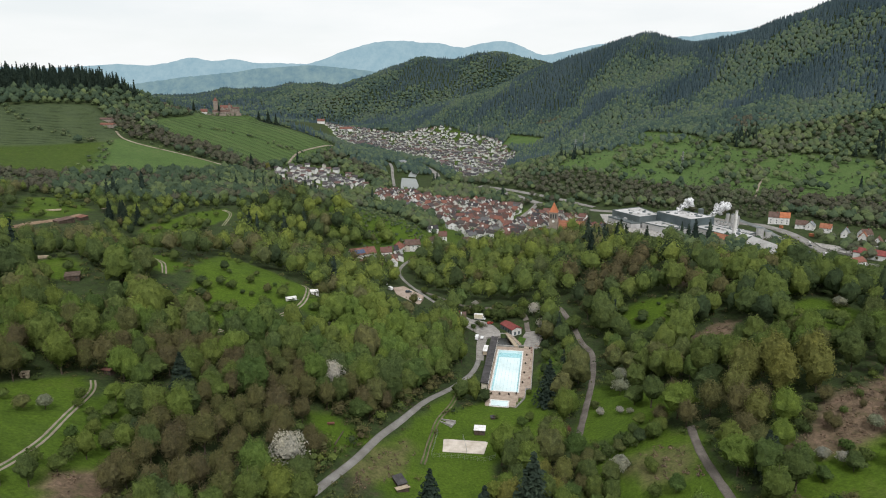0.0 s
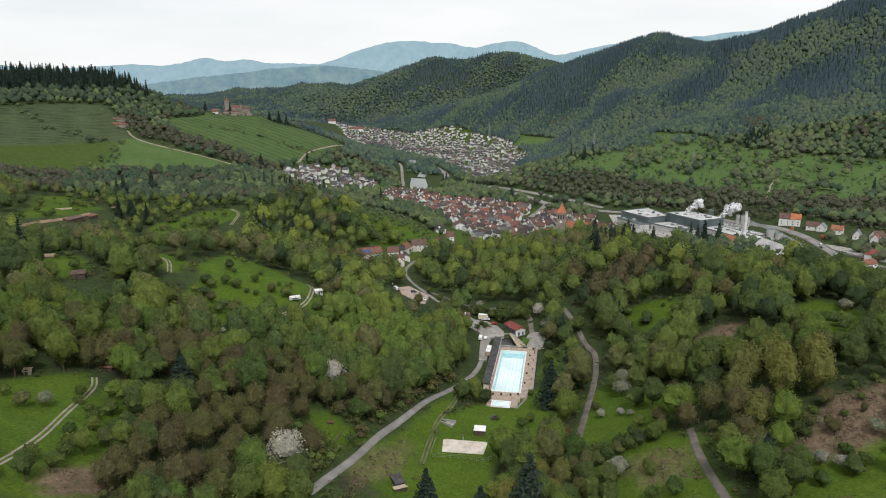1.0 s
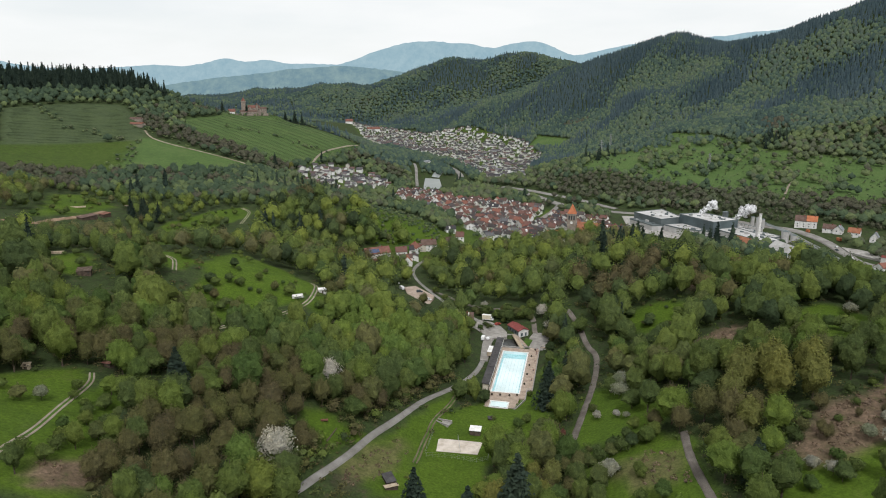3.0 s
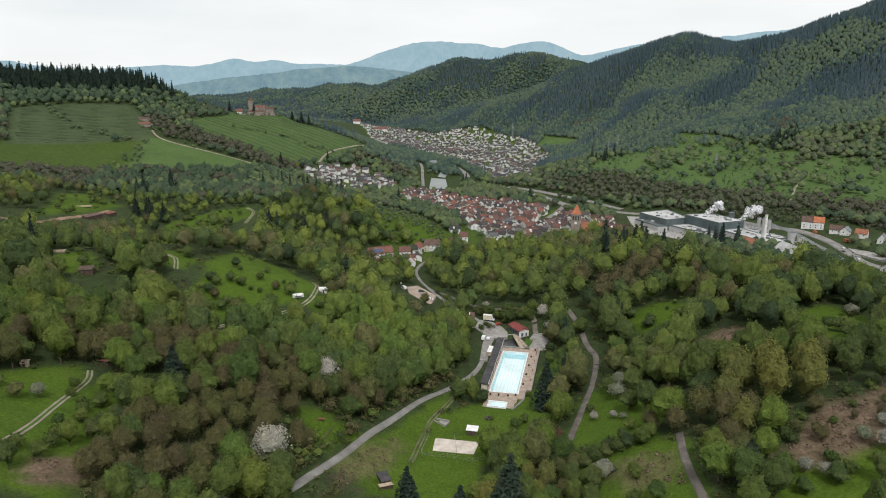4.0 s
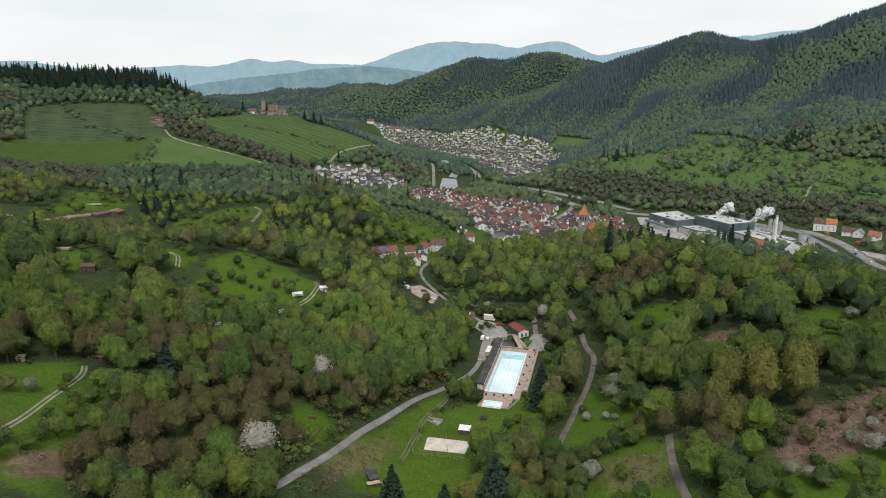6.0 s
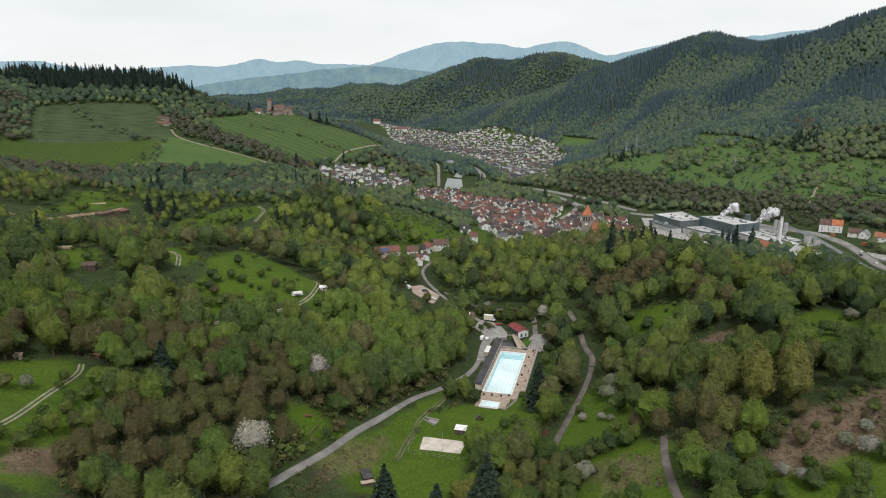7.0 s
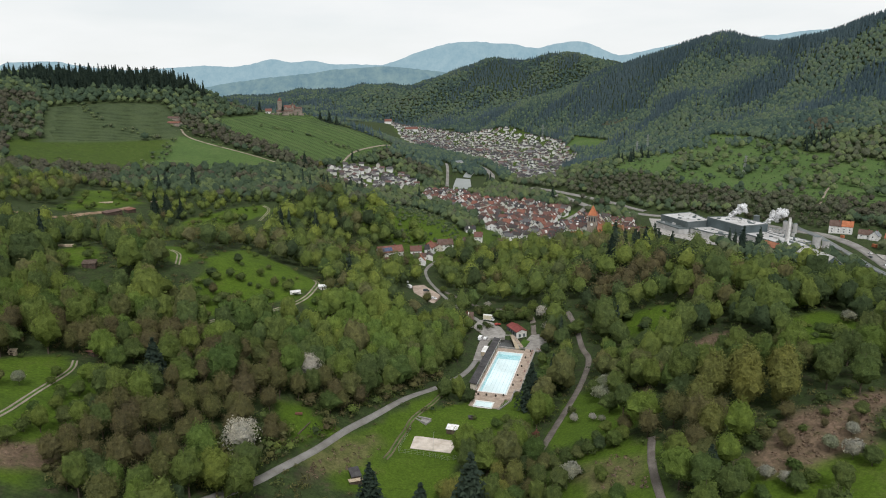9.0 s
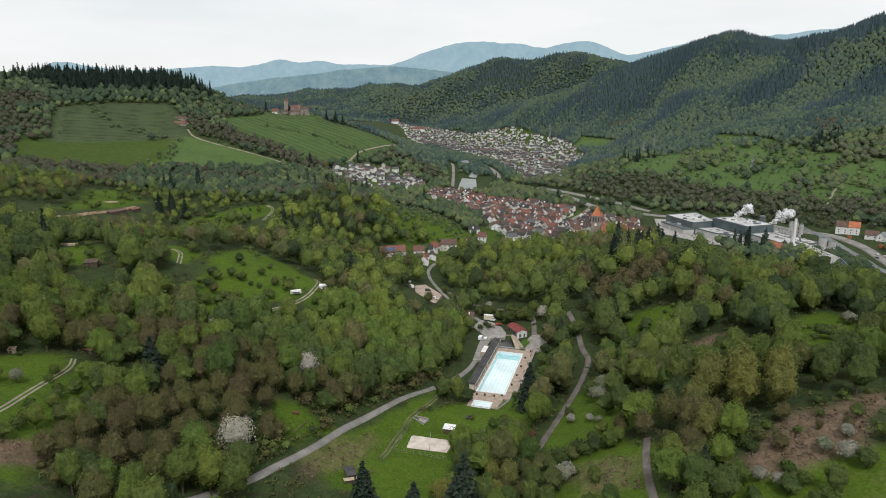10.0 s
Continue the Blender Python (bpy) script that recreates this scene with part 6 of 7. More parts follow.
def swimming_pool(name, label, u0, u1, v0, v1, deep, level, m, steps=True):
    """A tiled basin with coping, floor, walls, water and a broad stair in one corner."""
    p = thing(name, label, "pool", m)
    bm = bmesh.new()
    box(bm, u0 - 0.25, u1 + 0.25, v0 - 0.25, v1 + 0.25, -deep - 0.25, -deep)
    for a in ((u0 - 0.25, u0, v0, v1), (u1, u1 + 0.25, v0, v1), (u0 - 0.25, u1 + 0.25, v0 - 0.25, v0), (u0 - 0.25, u1 + 0.25, v1, v1 + 0.25)):
        box(bm, *a, -deep, 0.02)
    part("basin", bm, pool_lining, p)
    for a in ((u0 - 0.7, u0, v0 - 0.7, v1 + 0.7), (u1, u1 + 0.7, v0 - 0.7, v1 + 0.7), (u0, u1, v0 - 0.7, v0), (u0, u1, v1, v1 + 0.7)):
        part("coping", slab(*a, 0.022, 0.12), white_paint, p)
    bm = bmesh.new()
    bm.faces.new([bm.verts.new((u, v, -level)) for u, v in ((u0, v0), (u1, v0), (u1, v1), (u0, v1))])
    part("water", bm, water_clear, p).visible_shadow = False
    if steps:  # turquoise tiles along the sides and over the shallow end
        for a in ((u0, u0 + 0.8, v0, v1 - 6.2), (u1 - 0.8, u1, v0, v1 - 6.2), (u0, u1, v1 - 6.2, v1), (u0 + 0.8, u1 - 0.8, v0, v0 + 0.6)):
            part("tile_band", slab(*a, -deep, -deep + 0.006), lane_blue, p, "turquoise tiles")
        for k in range(6):
            part("lane_line", slab(u0 + 1.9 * (k + 1) - 0.09, u0 + 1.9 * (k + 1) + 0.09, v0 + 1.5, v1 - 7, -deep, -deep + 0.005), lane_pale, p)
    return p


lane_blue = surface("lane_tiles", [(0.3, (0.36, 0.68, 0.73)), (0.7, (0.44, 0.74, 0.78))], 0.5, 3.0, 0.5, 0.0)
lane_pale = surface("lane_marks", [(0.3, (0.62, 0.80, 0.83)), (0.7, (0.68, 0.84, 0.86))], 0.5, 3.0, 0.5, 0.0)
swimming_pool("swimming_pool", "long outdoor swimming pool with pale turquoise water", -6.7, 6.7, -26.6, 25.2, 1.5, 0.12, POOL_AT)
swimming_pool("paddling_pool", "small shallow paddling pool with pale water", -5.3, 2.6, -43.0, -37.4, 0.4, 0.08, POOL_AT, False)
deck = thing("pool_deck", "worn reddish-beige paving round the pool", "terrace", POOL_AT, kind="structure")
for a in ((-8.4, -7.4, -26.6, 25.9), (7.4, 13.0, -22.0, 33.2), (-8.4, 7.4, 25.9, 30.8), (-8.0, 7.4, -36.7, -27.3), (7.4, 10.4, -32.0, -22.0), (-8.0, -6.0, -44.2, -36.7), (3.3, 6.6, -42.5, -36.7), (-6.0, 3.3, -44.4, -43.7)):
    du, dv = a[1] - a[0], a[3] - a[2]
    nu, nv = max(1, round(du / 3.2)), max(1, round(dv / 3.2))
    for i in range(nu):
        for j in range(nv):
            part("paving_slab", slab(a[0] + du * i / nu + 0.02, a[0] + du * (i + 1) / nu - 0.02, a[2] + dv * j / nv + 0.02, a[2] + dv * (j + 1) / nv - 0.02, -0.9, 0.0 - 0.012 * ((i * 7 + j * 3) % 3)), paving, deck)


def cabins():
    """The long row of changing cabins with its black lean-to roof."""
    c = thing("changing_cabins", "long low row of changing cabins under a black roof", "building", POOL_AT)
    part("wall", slab(-11.6, -8.9, -24.6, 37.5, -1.0, 2.3), plaster_cream, c)
    bm = bmesh.new()
    prof = [(-12.1, 3.15), (-8.2, 2.45), (-8.2, 2.68), (-12.1, 3.38)]
    a, b = [bm.verts.new((u, -25.2, z)) for u, z in prof], [bm.verts.new((u, 38.2, z)) for u, z in prof]
    for i in range(4):
        bm.faces.new((a[i], a[(i + 1) % 4], b[(i + 1) % 4], b[i]))
    bm.faces.new(a[::-1]), bm.faces.new(b)
    r = part("roof", bm, tar_roof, c)
    part("fascia", slab(-8.19, -8.12, -25.2, 38.2, 2.4, 2.7), white_paint, r)
    for k in range(7):
        part("roof_batten", slab(-12.0, -8.3, -24 + 9.6 * k, -23.9 + 9.6 * k, 2.7, 2.8), tar_roof, r, "", pose(0, 0, 0) @ Matrix.Translation((0, 0, 0.5)) @ Matrix.Shear("XY", 4, (0, 0)))
    for k in range(15):
        part("cabin_door", slab(-8.92, -8.86, -23.4 + 4.1 * k, -22.3 + 4.1 * k, 0.1, 2.1), lane_blue if k % 2 else pale_wood, c)
    for k in range(12):
        part("post", slab(-8.35, -8.2, -24.8 + 5.6 * k, -24.65 + 5.6 * k, 0, 2.45), white_paint, c)


plaster_cream = surface("cream_plaster", [(0.3, (0.56, 0.50, 0.40)), (0.7, (0.66, 0.60, 0.50))], 0.3, 3.0, 0.85, 0.1, grain=0.15)
cabins()


def container(name, label, m, l, w, h, mat, roof_mat):
    c = thing(name, label, "container", m)
    part("body", slab(-w / 2, w / 2, -l / 2, l / 2, 0.25, h, 0.05), mat, c)
    part("roof", slab(-w / 2 - 0.08, w / 2 + 0.08, -l / 2 - 0.08, l / 2 + 0.08, h, h + 0.12), roof_mat, c)
    for s in (-1, 1):
        part("skid", slab(s * w * 0.35 - 0.1, s * w * 0.35 + 0.1, -l / 2, l / 2, -0.6, 0.25), dark_wood, c)
    part("door", slab(w / 2 - 0.01, w / 2 + 0.04, -0.5, 0.5, 0.4, 2.3), steel, c)
    return c


container("site_container", "white-roofed container standing behind the cabins", at_pool(-13.9, 20.5), 9.0, 2.4, 2.6, pale_wood, white_paint)
# dark settling pond with concrete walls and a walkway
pond = thing("settling_pond", "drained black-lined pond between concrete walls", "pond", POOL_AT)
part("water", prism([(-8.4, 33), (3.2, 33), (-2.6, 51), (-11.6, 51)], -2.6, -1.6), black_water, pond)
for a, b in (((-8.8, 32.6), (4.2, 32.6)), ((4.2, 32.6), (-2.2, 51.6)), ((-2.2, 51.6), (-12.2, 51.6)), ((-12.2, 51.6), (-8.8, 32.6))):
    d = Vector((b[0] - a[0], b[1] - a[1], 0))
    part("pond_wall", slab(0, d.length, -0.3, 0.3, -2.2, 0.25), concrete, pond, "", pose(a[0], a[1], 0, 0, 0, math.degrees(math.atan2(d.y, d.x))))
part("walkway", slab(0, 21, 0.4, 2.6, -0.5, 0.3), pale_wood, pond, "pale boarded walkway", pose(4.4, 32.4, 0, 0, 0, 108.6))
for k in range(8):
    part("rail_post", slab(k * 2.9, k * 2.9 + 0.08, 0.45, 0.53, 0.3, 1.3), steel, pond, "", pose(4.4, 32.4, 0, 0, 0, 108.6))
part("handrail", slab(0, 20.4, 0.45, 0.52, 1.26, 1.33), steel, pond, "", pose(4.4, 32.4, 0, 0, 0, 108.6))
yard_grey = surface("yard_asphalt", [(0.3, (0.27, 0.255, 0.235)), (0.7, (0.38, 0.36, 0.33))], 0.25, 3.0, 0.9, 0.3)
tagged(part("forecourt", prism([(18.3, 340), (22.6, 340), (24.5, 356), (26.1, 372.8), (35, 376.2), (35.2, 384), (31.9, 393.4), (26.3, 401.2), (18.3, 404.9), (14.1, 392.2), (19.2, 382.7), (21.5, 379), (19.6, 361)], -5, -2.02), yard_grey), "worn pale asphalt forecourt beside the pool", "yard", kind="structure")
tagged(part("rubble_yard", prism([(44.6, 361), (54.5, 356.4), (58.8, 368.7), (62, 385.5), (51.4, 382.9), (48.5, 375.2)], -5, -2.0), yard_grey), "pale grey rubble yard", "yard", kind="structure")
rng = np.random.default_rng(77)
for k in range(26):  # broken slabs and rubble along the edge of the yard
    f = rng.uniform(0, 1)
    r = rng.uniform(0.3, 0.9)
    chunk = bmesh.new()
    bmesh.ops.create_icosphere(chunk, subdivisions=1, radius=r)
    for v in chunk.verts:
        v.co *= 1 + 0.35 * noise.noise(v.co * 1.7 + Vector((k, 0, 0)))
        v.co.z *= 0.6
    tagged(part("boulder", chunk, concrete if k % 3 else paving, None, "", pose(54.5 + 7.0 * f + rng.normal(0, 0.8), 357 + 28 * f + rng.normal(0, 0.8), -2.0 + 0.3 * r, 0, 0, 40 * k)), "broken pale stone on the rubble yard", "stone", "rubble by the pool")
tagged(part("hut_lawn", prism([(43.2, 362), (47, 361), (50, 371), (46, 374)], -4, -1.8), grass_mat), "small lawn by the red-roofed hut", "lawn", kind="structure")
tagged(part("hut_path", prism([(38, 380), (44.5, 361), (46.2, 361.6), (40.5, 381)], -4, -1.72), paving), "paved path to the hut", "path", kind="structure")

red_hut = house("pool_hut", "small hut with a red sheet roof and white gable", 12.6, 7.0, 3.4, 4.7, red_tile, white_paint, "", pose(42.0, 383.6, -2.2, 0, 0, 118), windows=False, chimney=False)
part("door", slab(-6.4, -6.3, -2.2, -1.1, 0, 2.1), sheet_dark, red_hut)
part("door", slab(-6.4, -6.3, 0.5, 1.9, 0, 2.1), sheet_dark, red_hut)
part("side_wall", slab(-6.2, 6.2, 3.5, 3.56, 0, 3.3), sheet_dark, red_hut, "dark grey boarded side wall")
for x in (-3, 0, 3):
    window(red_hut, pose(x, 3.6, 1.9))

brown_house = house("pool_house", "house with a long dark brown roof and two pale chimneys", 13.5, 9.5, 4.2, 8.6, roof_brown := surface("brown_tiles", [(0.3, (0.115, 0.075, 0.06)), (0.7, (0.17, 0.115, 0.095))], 0.3, 2.5, 0.8, 0.4), white_paint, "", pose(7.5, 395, -2.6, 0, 0, 4))
for x in (-4.4, 3.6):
    part("stack", slab(x, x + 0.7, -1.8, -1.1, 6.6, 9.4), white_paint, brown_house)

# railings, planters and low walls round the deck
fence = thing("deck_railing", "low grey railing along the edge of the deck", "fence", POOL_AT)
line = [(13.1, 33), (13.1, -21.5), (10.5, -22), (10.5, -32), (6.8, -42.4), (6.0, -44.5), (-8.2, -44.5)]
for a, b in zip(line, line[1:]):
    d = math.dist(a, b)
    t = math.degrees(math.atan2(b[1] - a[1], b[0] - a[0]))
    part("rail", slab(0, d, -0.04, 0.04, 0.9, 0.98), steel, fence, "", pose(*a, 0, 0, 0, t))
    part("kerb", slab(0, d, -0.2, 0.2, -0.9, 0.14), concrete, fence, "", pose(*a, 0, 0, 0, t))
    for k in range(max(1, int(d / 3))):
        part("post", slab(k * 3, k * 3 + 0.08, -0.04, 0.04, 0, 0.95), steel, fence, "", pose(*a, 0, 0, 0, t))


def planter(m, mat):
    t = thing("planter", "dark round planter on the paving", "planter", m, "planters round the pool")
    part("tub", tube(0.42, 0.55, 0, 0.55, 10), dark_wood, t)
    rng = np.random.default_rng(4)
    piece("plant", quad_mesh("planter_plant", crown(rng, 70, 1.0, 0.4, 1.1, 0.18, 5, 0), mat, None, 3), t)
    return t


pot = planter(at_pool(-6, -31), leaf_dark)
for u, v in ((-2, -30.6), (2.6, -30.4), (6.2, -29), (8.6, -16), (9, -4), (9.2, 8), (9.4, 20), (-7.6, -28.8), (10.8, 30)):
    copy_thing(pot, at_pool(u, v))


def bench(m):
    t = thing("bench", "reddish wooden bench on the pool terrace", "bench", m, "benches by the pool")
    for k in range(3):
        part("slat", slab(-0.9, 0.9, -0.25 + 0.18 * k, -0.1 + 0.18 * k, 0.42, 0.47), red_tile, t)
    for s in (-0.7, 0.7):
        part("leg", slab(s - 0.05, s + 0.05, -0.25, 0.28, 0, 0.42), steel, t)
    return t


b0 = bench(at_pool(11.8, 27, 0, 90))
for v in (31, 24, 14, 2, -10):
    copy_thing(b0, at_pool(11.8, v, 0, 90))


# ---- vehicles ----
def car(name, label, category, m, l, w, h, bonnet, mat, group=""):
    """A car or van: body with bonnet and cabin, glass, four wheels with rims, lamps."""
    c = thing(name, label, category, m, group)
    bm = bmesh.new()
    prof = [(-l / 2, 0.35), (l / 2, 0.35), (l / 2, 0.85), (l / 2 - bonnet, 1.0), (l / 2 - bonnet - 0.5, h - 0.05), (-l / 2 + 0.35, h), (-l / 2, h * 0.72)]
    a, b = [bm.verts.new((x, -w / 2, z)) for x, z in prof], [bm.verts.new((x, w / 2, z)) for x, z in prof]
    for i in range(len(prof)):
        j = (i + 1) % len(prof)
        bm.faces.new((a[i], b[i], b[j], a[j]))
    bm.faces.new(a), bm.faces.new(b[::-1])
    bmesh.ops.recalc_face_normals(bm, faces=bm.faces)
    bmesh.ops.bevel(bm, geom=list(bm.edges), offset=0.06, segments=2, affect="EDGES")
    body = part("body", bm, mat, c)
    part("windscreen", slab(-0.02, 0.02, -w * 0.42, w * 0.42, -0.28, 0.28), dark_glass, body, "", pose(l / 2 - bonnet - 0.2, 0, (h + 1) / 2, 0, -38 if bonnet > 0.7 else -20, 0))
    for s in (-1, 1):
        part("side_window", slab(-l * 0.3, l / 2 - bonnet - 0.7, s * w / 2 - 0.02, s * w / 2 + 0.02, h * 0.62, h * 0.9), dark_glass, body)
        part("headlight", slab(l / 2 - 0.03, l / 2 + 0.03, s * w * 0.36 - 0.14, s * w * 0.36 + 0.14, 0.62, 0.8), white_paint, body)
        for x in (-l * 0.3, l * 0.31):
            wheel = part("wheel", tube(0.33, 0.33, -0.11, 0.11, 14), tyre_black, c, "", pose(x, s * (w / 2 - 0.1), 0.33, 90, 0, 0))
            part("rim", tube(0.19, 0.19, -0.13, 0.13, 10), steel, wheel)
    return c


def on_land(x, y, turn=0.0, lift=0.0):
    return pose(x, y, float(sheet_z(x, y)) + lift, 0, 0, turn)


paint_white = surface("white_car_paint", [(0.3, (0.70, 0.70, 0.70)), (0.7, (0.76, 0.76, 0.76))], 1.0, 8.0, 0.25, 0.0, grain=0.04)
paint_dark = surface("dark_car_paint", [(0.3, (0.03, 0.045, 0.055)), (0.7, (0.05, 0.065, 0.075))], 1.0, 8.0, 0.25, 0.0, grain=0.04)
paint_red = surface("red_car_paint", [(0.3, (0.32, 0.05, 0.04)), (0.7, (0.40, 0.07, 0.05))], 1.0, 8.0, 0.25, 0.0, grain=0.04)
car("van", "white delivery van parked by the cabins", "van", pose(20.5, 371, -1.88, 0, 0, 80), 5.4, 2.0, 2.3, 0.9, paint_white)
car("car", "white car parked by the cabins", "car", pose(23.6, 371.5, -1.88, 0, 0, 78), 4.2, 1.8, 1.5, 1.2, paint_white)
car("car", "small red car on the forecourt", "car", pose(30.0, 396, -1.88, 0, 0, 30), 4.0, 1.7, 1.45, 1.1, paint_red)
box_truck = car("box_truck", "white box truck with a yellowish body", "truck", pose(24.0, 404.5, -1.88, 0, 0, -12), 7.2, 2.4, 2.2, 0.6, paint_white)
part("cargo_box", slab(-3.7, 1.9, -1.28, 1.28, 0.8, 3.5, 0.05), cream_box := surface("cream_panels", [(0.3, (0.62, 0.56, 0.40)), (0.7, (0.70, 0.65, 0.50))], 0.5, 4.0, 0.6, 0.05, grain=0.1), box_truck)
part("box_roof", slab(-3.75, 1.95, -1.32, 1.32, 3.5, 3.58), white_paint, box_truck)

# ---- car park on the valley road ----
park_gravel = surface("pinkish_gravel", [(0.3, (0.36, 0.28, 0.225)), (0.7, (0.47, 0.385, 0.32))], 0.15, 3.0, 0.95, 0.4)
yard = [(-38, 478), (-30, 482), (-14, 458), (-16, 440), (-22, 436), (-32, 452)]
tagged(part("car_park", prism(yard[::-1], -12, -3.4), park_gravel), "reddish gravel car park beside the road", "car park", kind="structure")
car("off_road_car", "dark green off-road car on the gravel car park", "car", pose(-25.5, 466, -3.38, 0, 0, 5), 4.7, 1.9, 1.8, 1.2, paint_dark)
car("car", "white car parked beside the road", "car", pose(-17.5, 448, -3.38, 0, 0, -25), 4.3, 1.8, 1.5, 1.2, paint_white)
car("van", "white camper van on the car park", "van", on_land(-40, 476, 125, 0.1), 5.6, 2.1, 2.5, 0.8, paint_white)
car("car", "silver car parked on the verge", "car", on_land(-45, 496, 110, 0.1), 4.2, 1.8, 1.5, 1.2, paint_white)

# ---- sand court on the lawn ----
court = tagged(part("sand_court", prism([(-0.2, 237.6), (16.4, 235.8), (18.5, 244.5), (17.6, 245.2), (1.0, 247.4), (0.2, 246.8)], 1.5, 2.78), sand), "pale sand court for beach volleyball on the lawn", "sand court", kind="structure")
net = thing("volleyball_net", "thin volleyball net on two slim posts", "net", pose(8.9, 241.5, 2.75, 0, 0, 6))
for s in (-5.6, 5.6):
    part("post", tube(0.06, 0.05, -0.5, 2.6, 8), steel, net, "", pose(0, s, 0))
for k in range(4):
    part("net_cord", slab(-0.015, 0.015, -5.6, 5.6, 1.5 + 0.3 * k, 1.53 + 0.3 * k), steel, net)
ball_fence = thing("ball_fence", "thin green wire fence along the sand court", "fence", Matrix())
pts = [(-4.5, 235), (-2.2, 252), None, (-4.0, 233.6), (1, 233.2), (6, 232.8), (11, 231.6), (16, 230.2), (20.5, 232), (21.5, 246)]
for a, b in zip(pts, pts[1:]):
    if a and b:
        d, t = math.dist(a, b), math.degrees(math.atan2(b[1] - a[1], b[0] - a[0]))
        for z in (0.5, 1.2, 1.9):
            part("wire", slab(0, d, -0.015, 0.015, z, z + 0.03), steel, ball_fence, "", pose(*a, 2.6, 0, 0, t))
        for k in (0, 0.5, 1):
            part("post", tube(0.05, 0.05, -0.8, 2.0, 6), steel, ball_fence, "", pose(a[0] + (b[0] - a[0]) * k, a[1] + (b[1] - a[1]) * k, 2.6))


def shed(name, label, m, w, d, h, wall_mat, roof_mat, slope=0.5):
    """A small shed: boarded walls, lean-to roof, door and window."""
    s = thing(name, label, "shed", m)
    part("wall", slab(-w / 2, w / 2, -d / 2, d / 2, -1.2, h), wall_mat, s)
    part("roof", slab(-w / 2 - 0.3, w / 2 + 0.3, -d / 2 - 0.35, d / 2 + 0.35, 0, 0.14), roof_mat, s, "", pose(0, 0, h + slope / 2 + 0.02, math.degrees(math.atan2(slope, d)), 0, 0))
    part("gable_boards", slab(-w / 2 + 0.02, w / 2 - 0.02, 0, d / 2 - 0.02, h, h + slope * 0.7), wall_mat, s)
    part("door", slab(-0.45, 0.45, -d / 2 - 0.05, -d / 2, 0, 1.95), dark_wood, s)
    part("window", slab(w * 0.28, w * 0.28 + 0.6, -d / 2 - 0.04, -d / 2, 1.1, 1.6), dark_glass, s)
    return s


shed("garden_shed", "small hut with a flat white roof on the lawn", on_land(15.6, 252.5, -8), 4.4, 3.4, 2.3, dark_wood, white_paint, 0.3)
shed("field_hut", "tiny dark hut at the foot of the terrace", on_land(22.6, 268, 10), 2.4, 1.4, 1.0, dark_wood, tar_roof, 0.2)
shed("wooden_shelter", "weathered wooden shelter with a tarred roof", on_land(-15.4, 207.5, 28), 3.2, 5.0, 1.9, dark_wood, tar_roof, 0.5)
shed("timber_lean_to", "low timber lean-to with boards stacked against it", on_land(-14.2, 204, 118), 1.4, 4.6, 1.2, dark_wood, pale_wood, 0.3)
ditch = thing("culvert", "concrete culvert mouth at the end of the grass track", "culvert", on_land(1.8, 259.5, -25))
for s in (-1, 1):
    part("wing_wall", slab(-3.2, 3.2, -0.2, 0.2, -1.0, 0.9), concrete, ditch, "", pose(0, s * 1.5, 0, 0, 0, s * 9))
part("apron", slab(-3, 3, -1.4, 1.4, -1, 0.12), concrete, ditch)

# ---- on the west slope ----
van2 = thing("caravan", "white caravan parked on the meadow", "caravan", on_land(-84, 347, 25))
part("body", slab(-3.0, 3.0, -1.1, 1.1, 0.45, 2.55, 0.18), white_paint, van2)
part("window", slab(-1.6, 1.6, -1.13, -1.09, 1.3, 1.9), dark_glass, van2)
part("awning", slab(-2.0, 2.0, -2.6, -1.14, 2.1, 2.16), white_paint, van2)
for s in (-1, 1):
    part("wheel", tube(0.32, 0.32, -0.1, 0.1, 12), tyre_black, van2, "", pose(0, s * 0.95, 0.32, 90, 0, 0))
part("drawbar", slab(3.0, 4.2, -0.06, 0.06, 0.4, 0.5), steel, van2)
shed("tool_shed", "white shed beside the bend of the farm track", on_land(-76, 373, 15), 4.6, 3.0, 2.3, white_paint, white_paint, 0.4)
shed("log_cabin", "black wooden hut with a shallow roof in the meadow", on_land(-182, 311, 20), 6.4, 4.6, 2.3, dark_wood, dark_wood, 0.9)
shed("orchard_shed", "weathered shed above the farm track", on_land(-121, 221, -15), 3.4, 2.6, 1.9, dark_wood, dull_red, 0.5)
shed("field_shed", "small reddish shed at the edge of the meadow", on_land(-140, 204, 10), 2.2, 1.6, 1.3, pale_wood, pale_wood, 0.5)
shed("yard_shed", "old shed with rusty roof beside the yard", on_land(-108, 139, 35), 4.0, 3.0, 2.2, dark_wood, roof_brown, 0.8)
shed("hillside_barn", "low barn beside the earth track", on_land(-306, 522, 75), 16, 6, 2.6, dark_wood, roof_brown, 0.8)
shed("hillside_stable", "small stable with a red roof beside the earth track", on_land(-304, 545, 80), 9, 5, 2.6, dark_wood, rust, 0.8)


def wood_pile(m, l, rows, seed):
    """A stack of felled trunks."""
    t = thing("log_pile", "pile of pale felled logs on the meadow", "logs", m)
    rng = np.random.default_rng(seed)
    for j in range(rows):
        for i in range(5 - j):
            part("log", tube(0.26, 0.22, -l / 2, l / 2, 7), pale_wood, t, "", pose(rng.normal(0, 0.3), (i - 2 + j * 0.5) * 0.5, 0.25 + 0.42 * j, 0, 90, rng.normal(0, 2)))
    return t


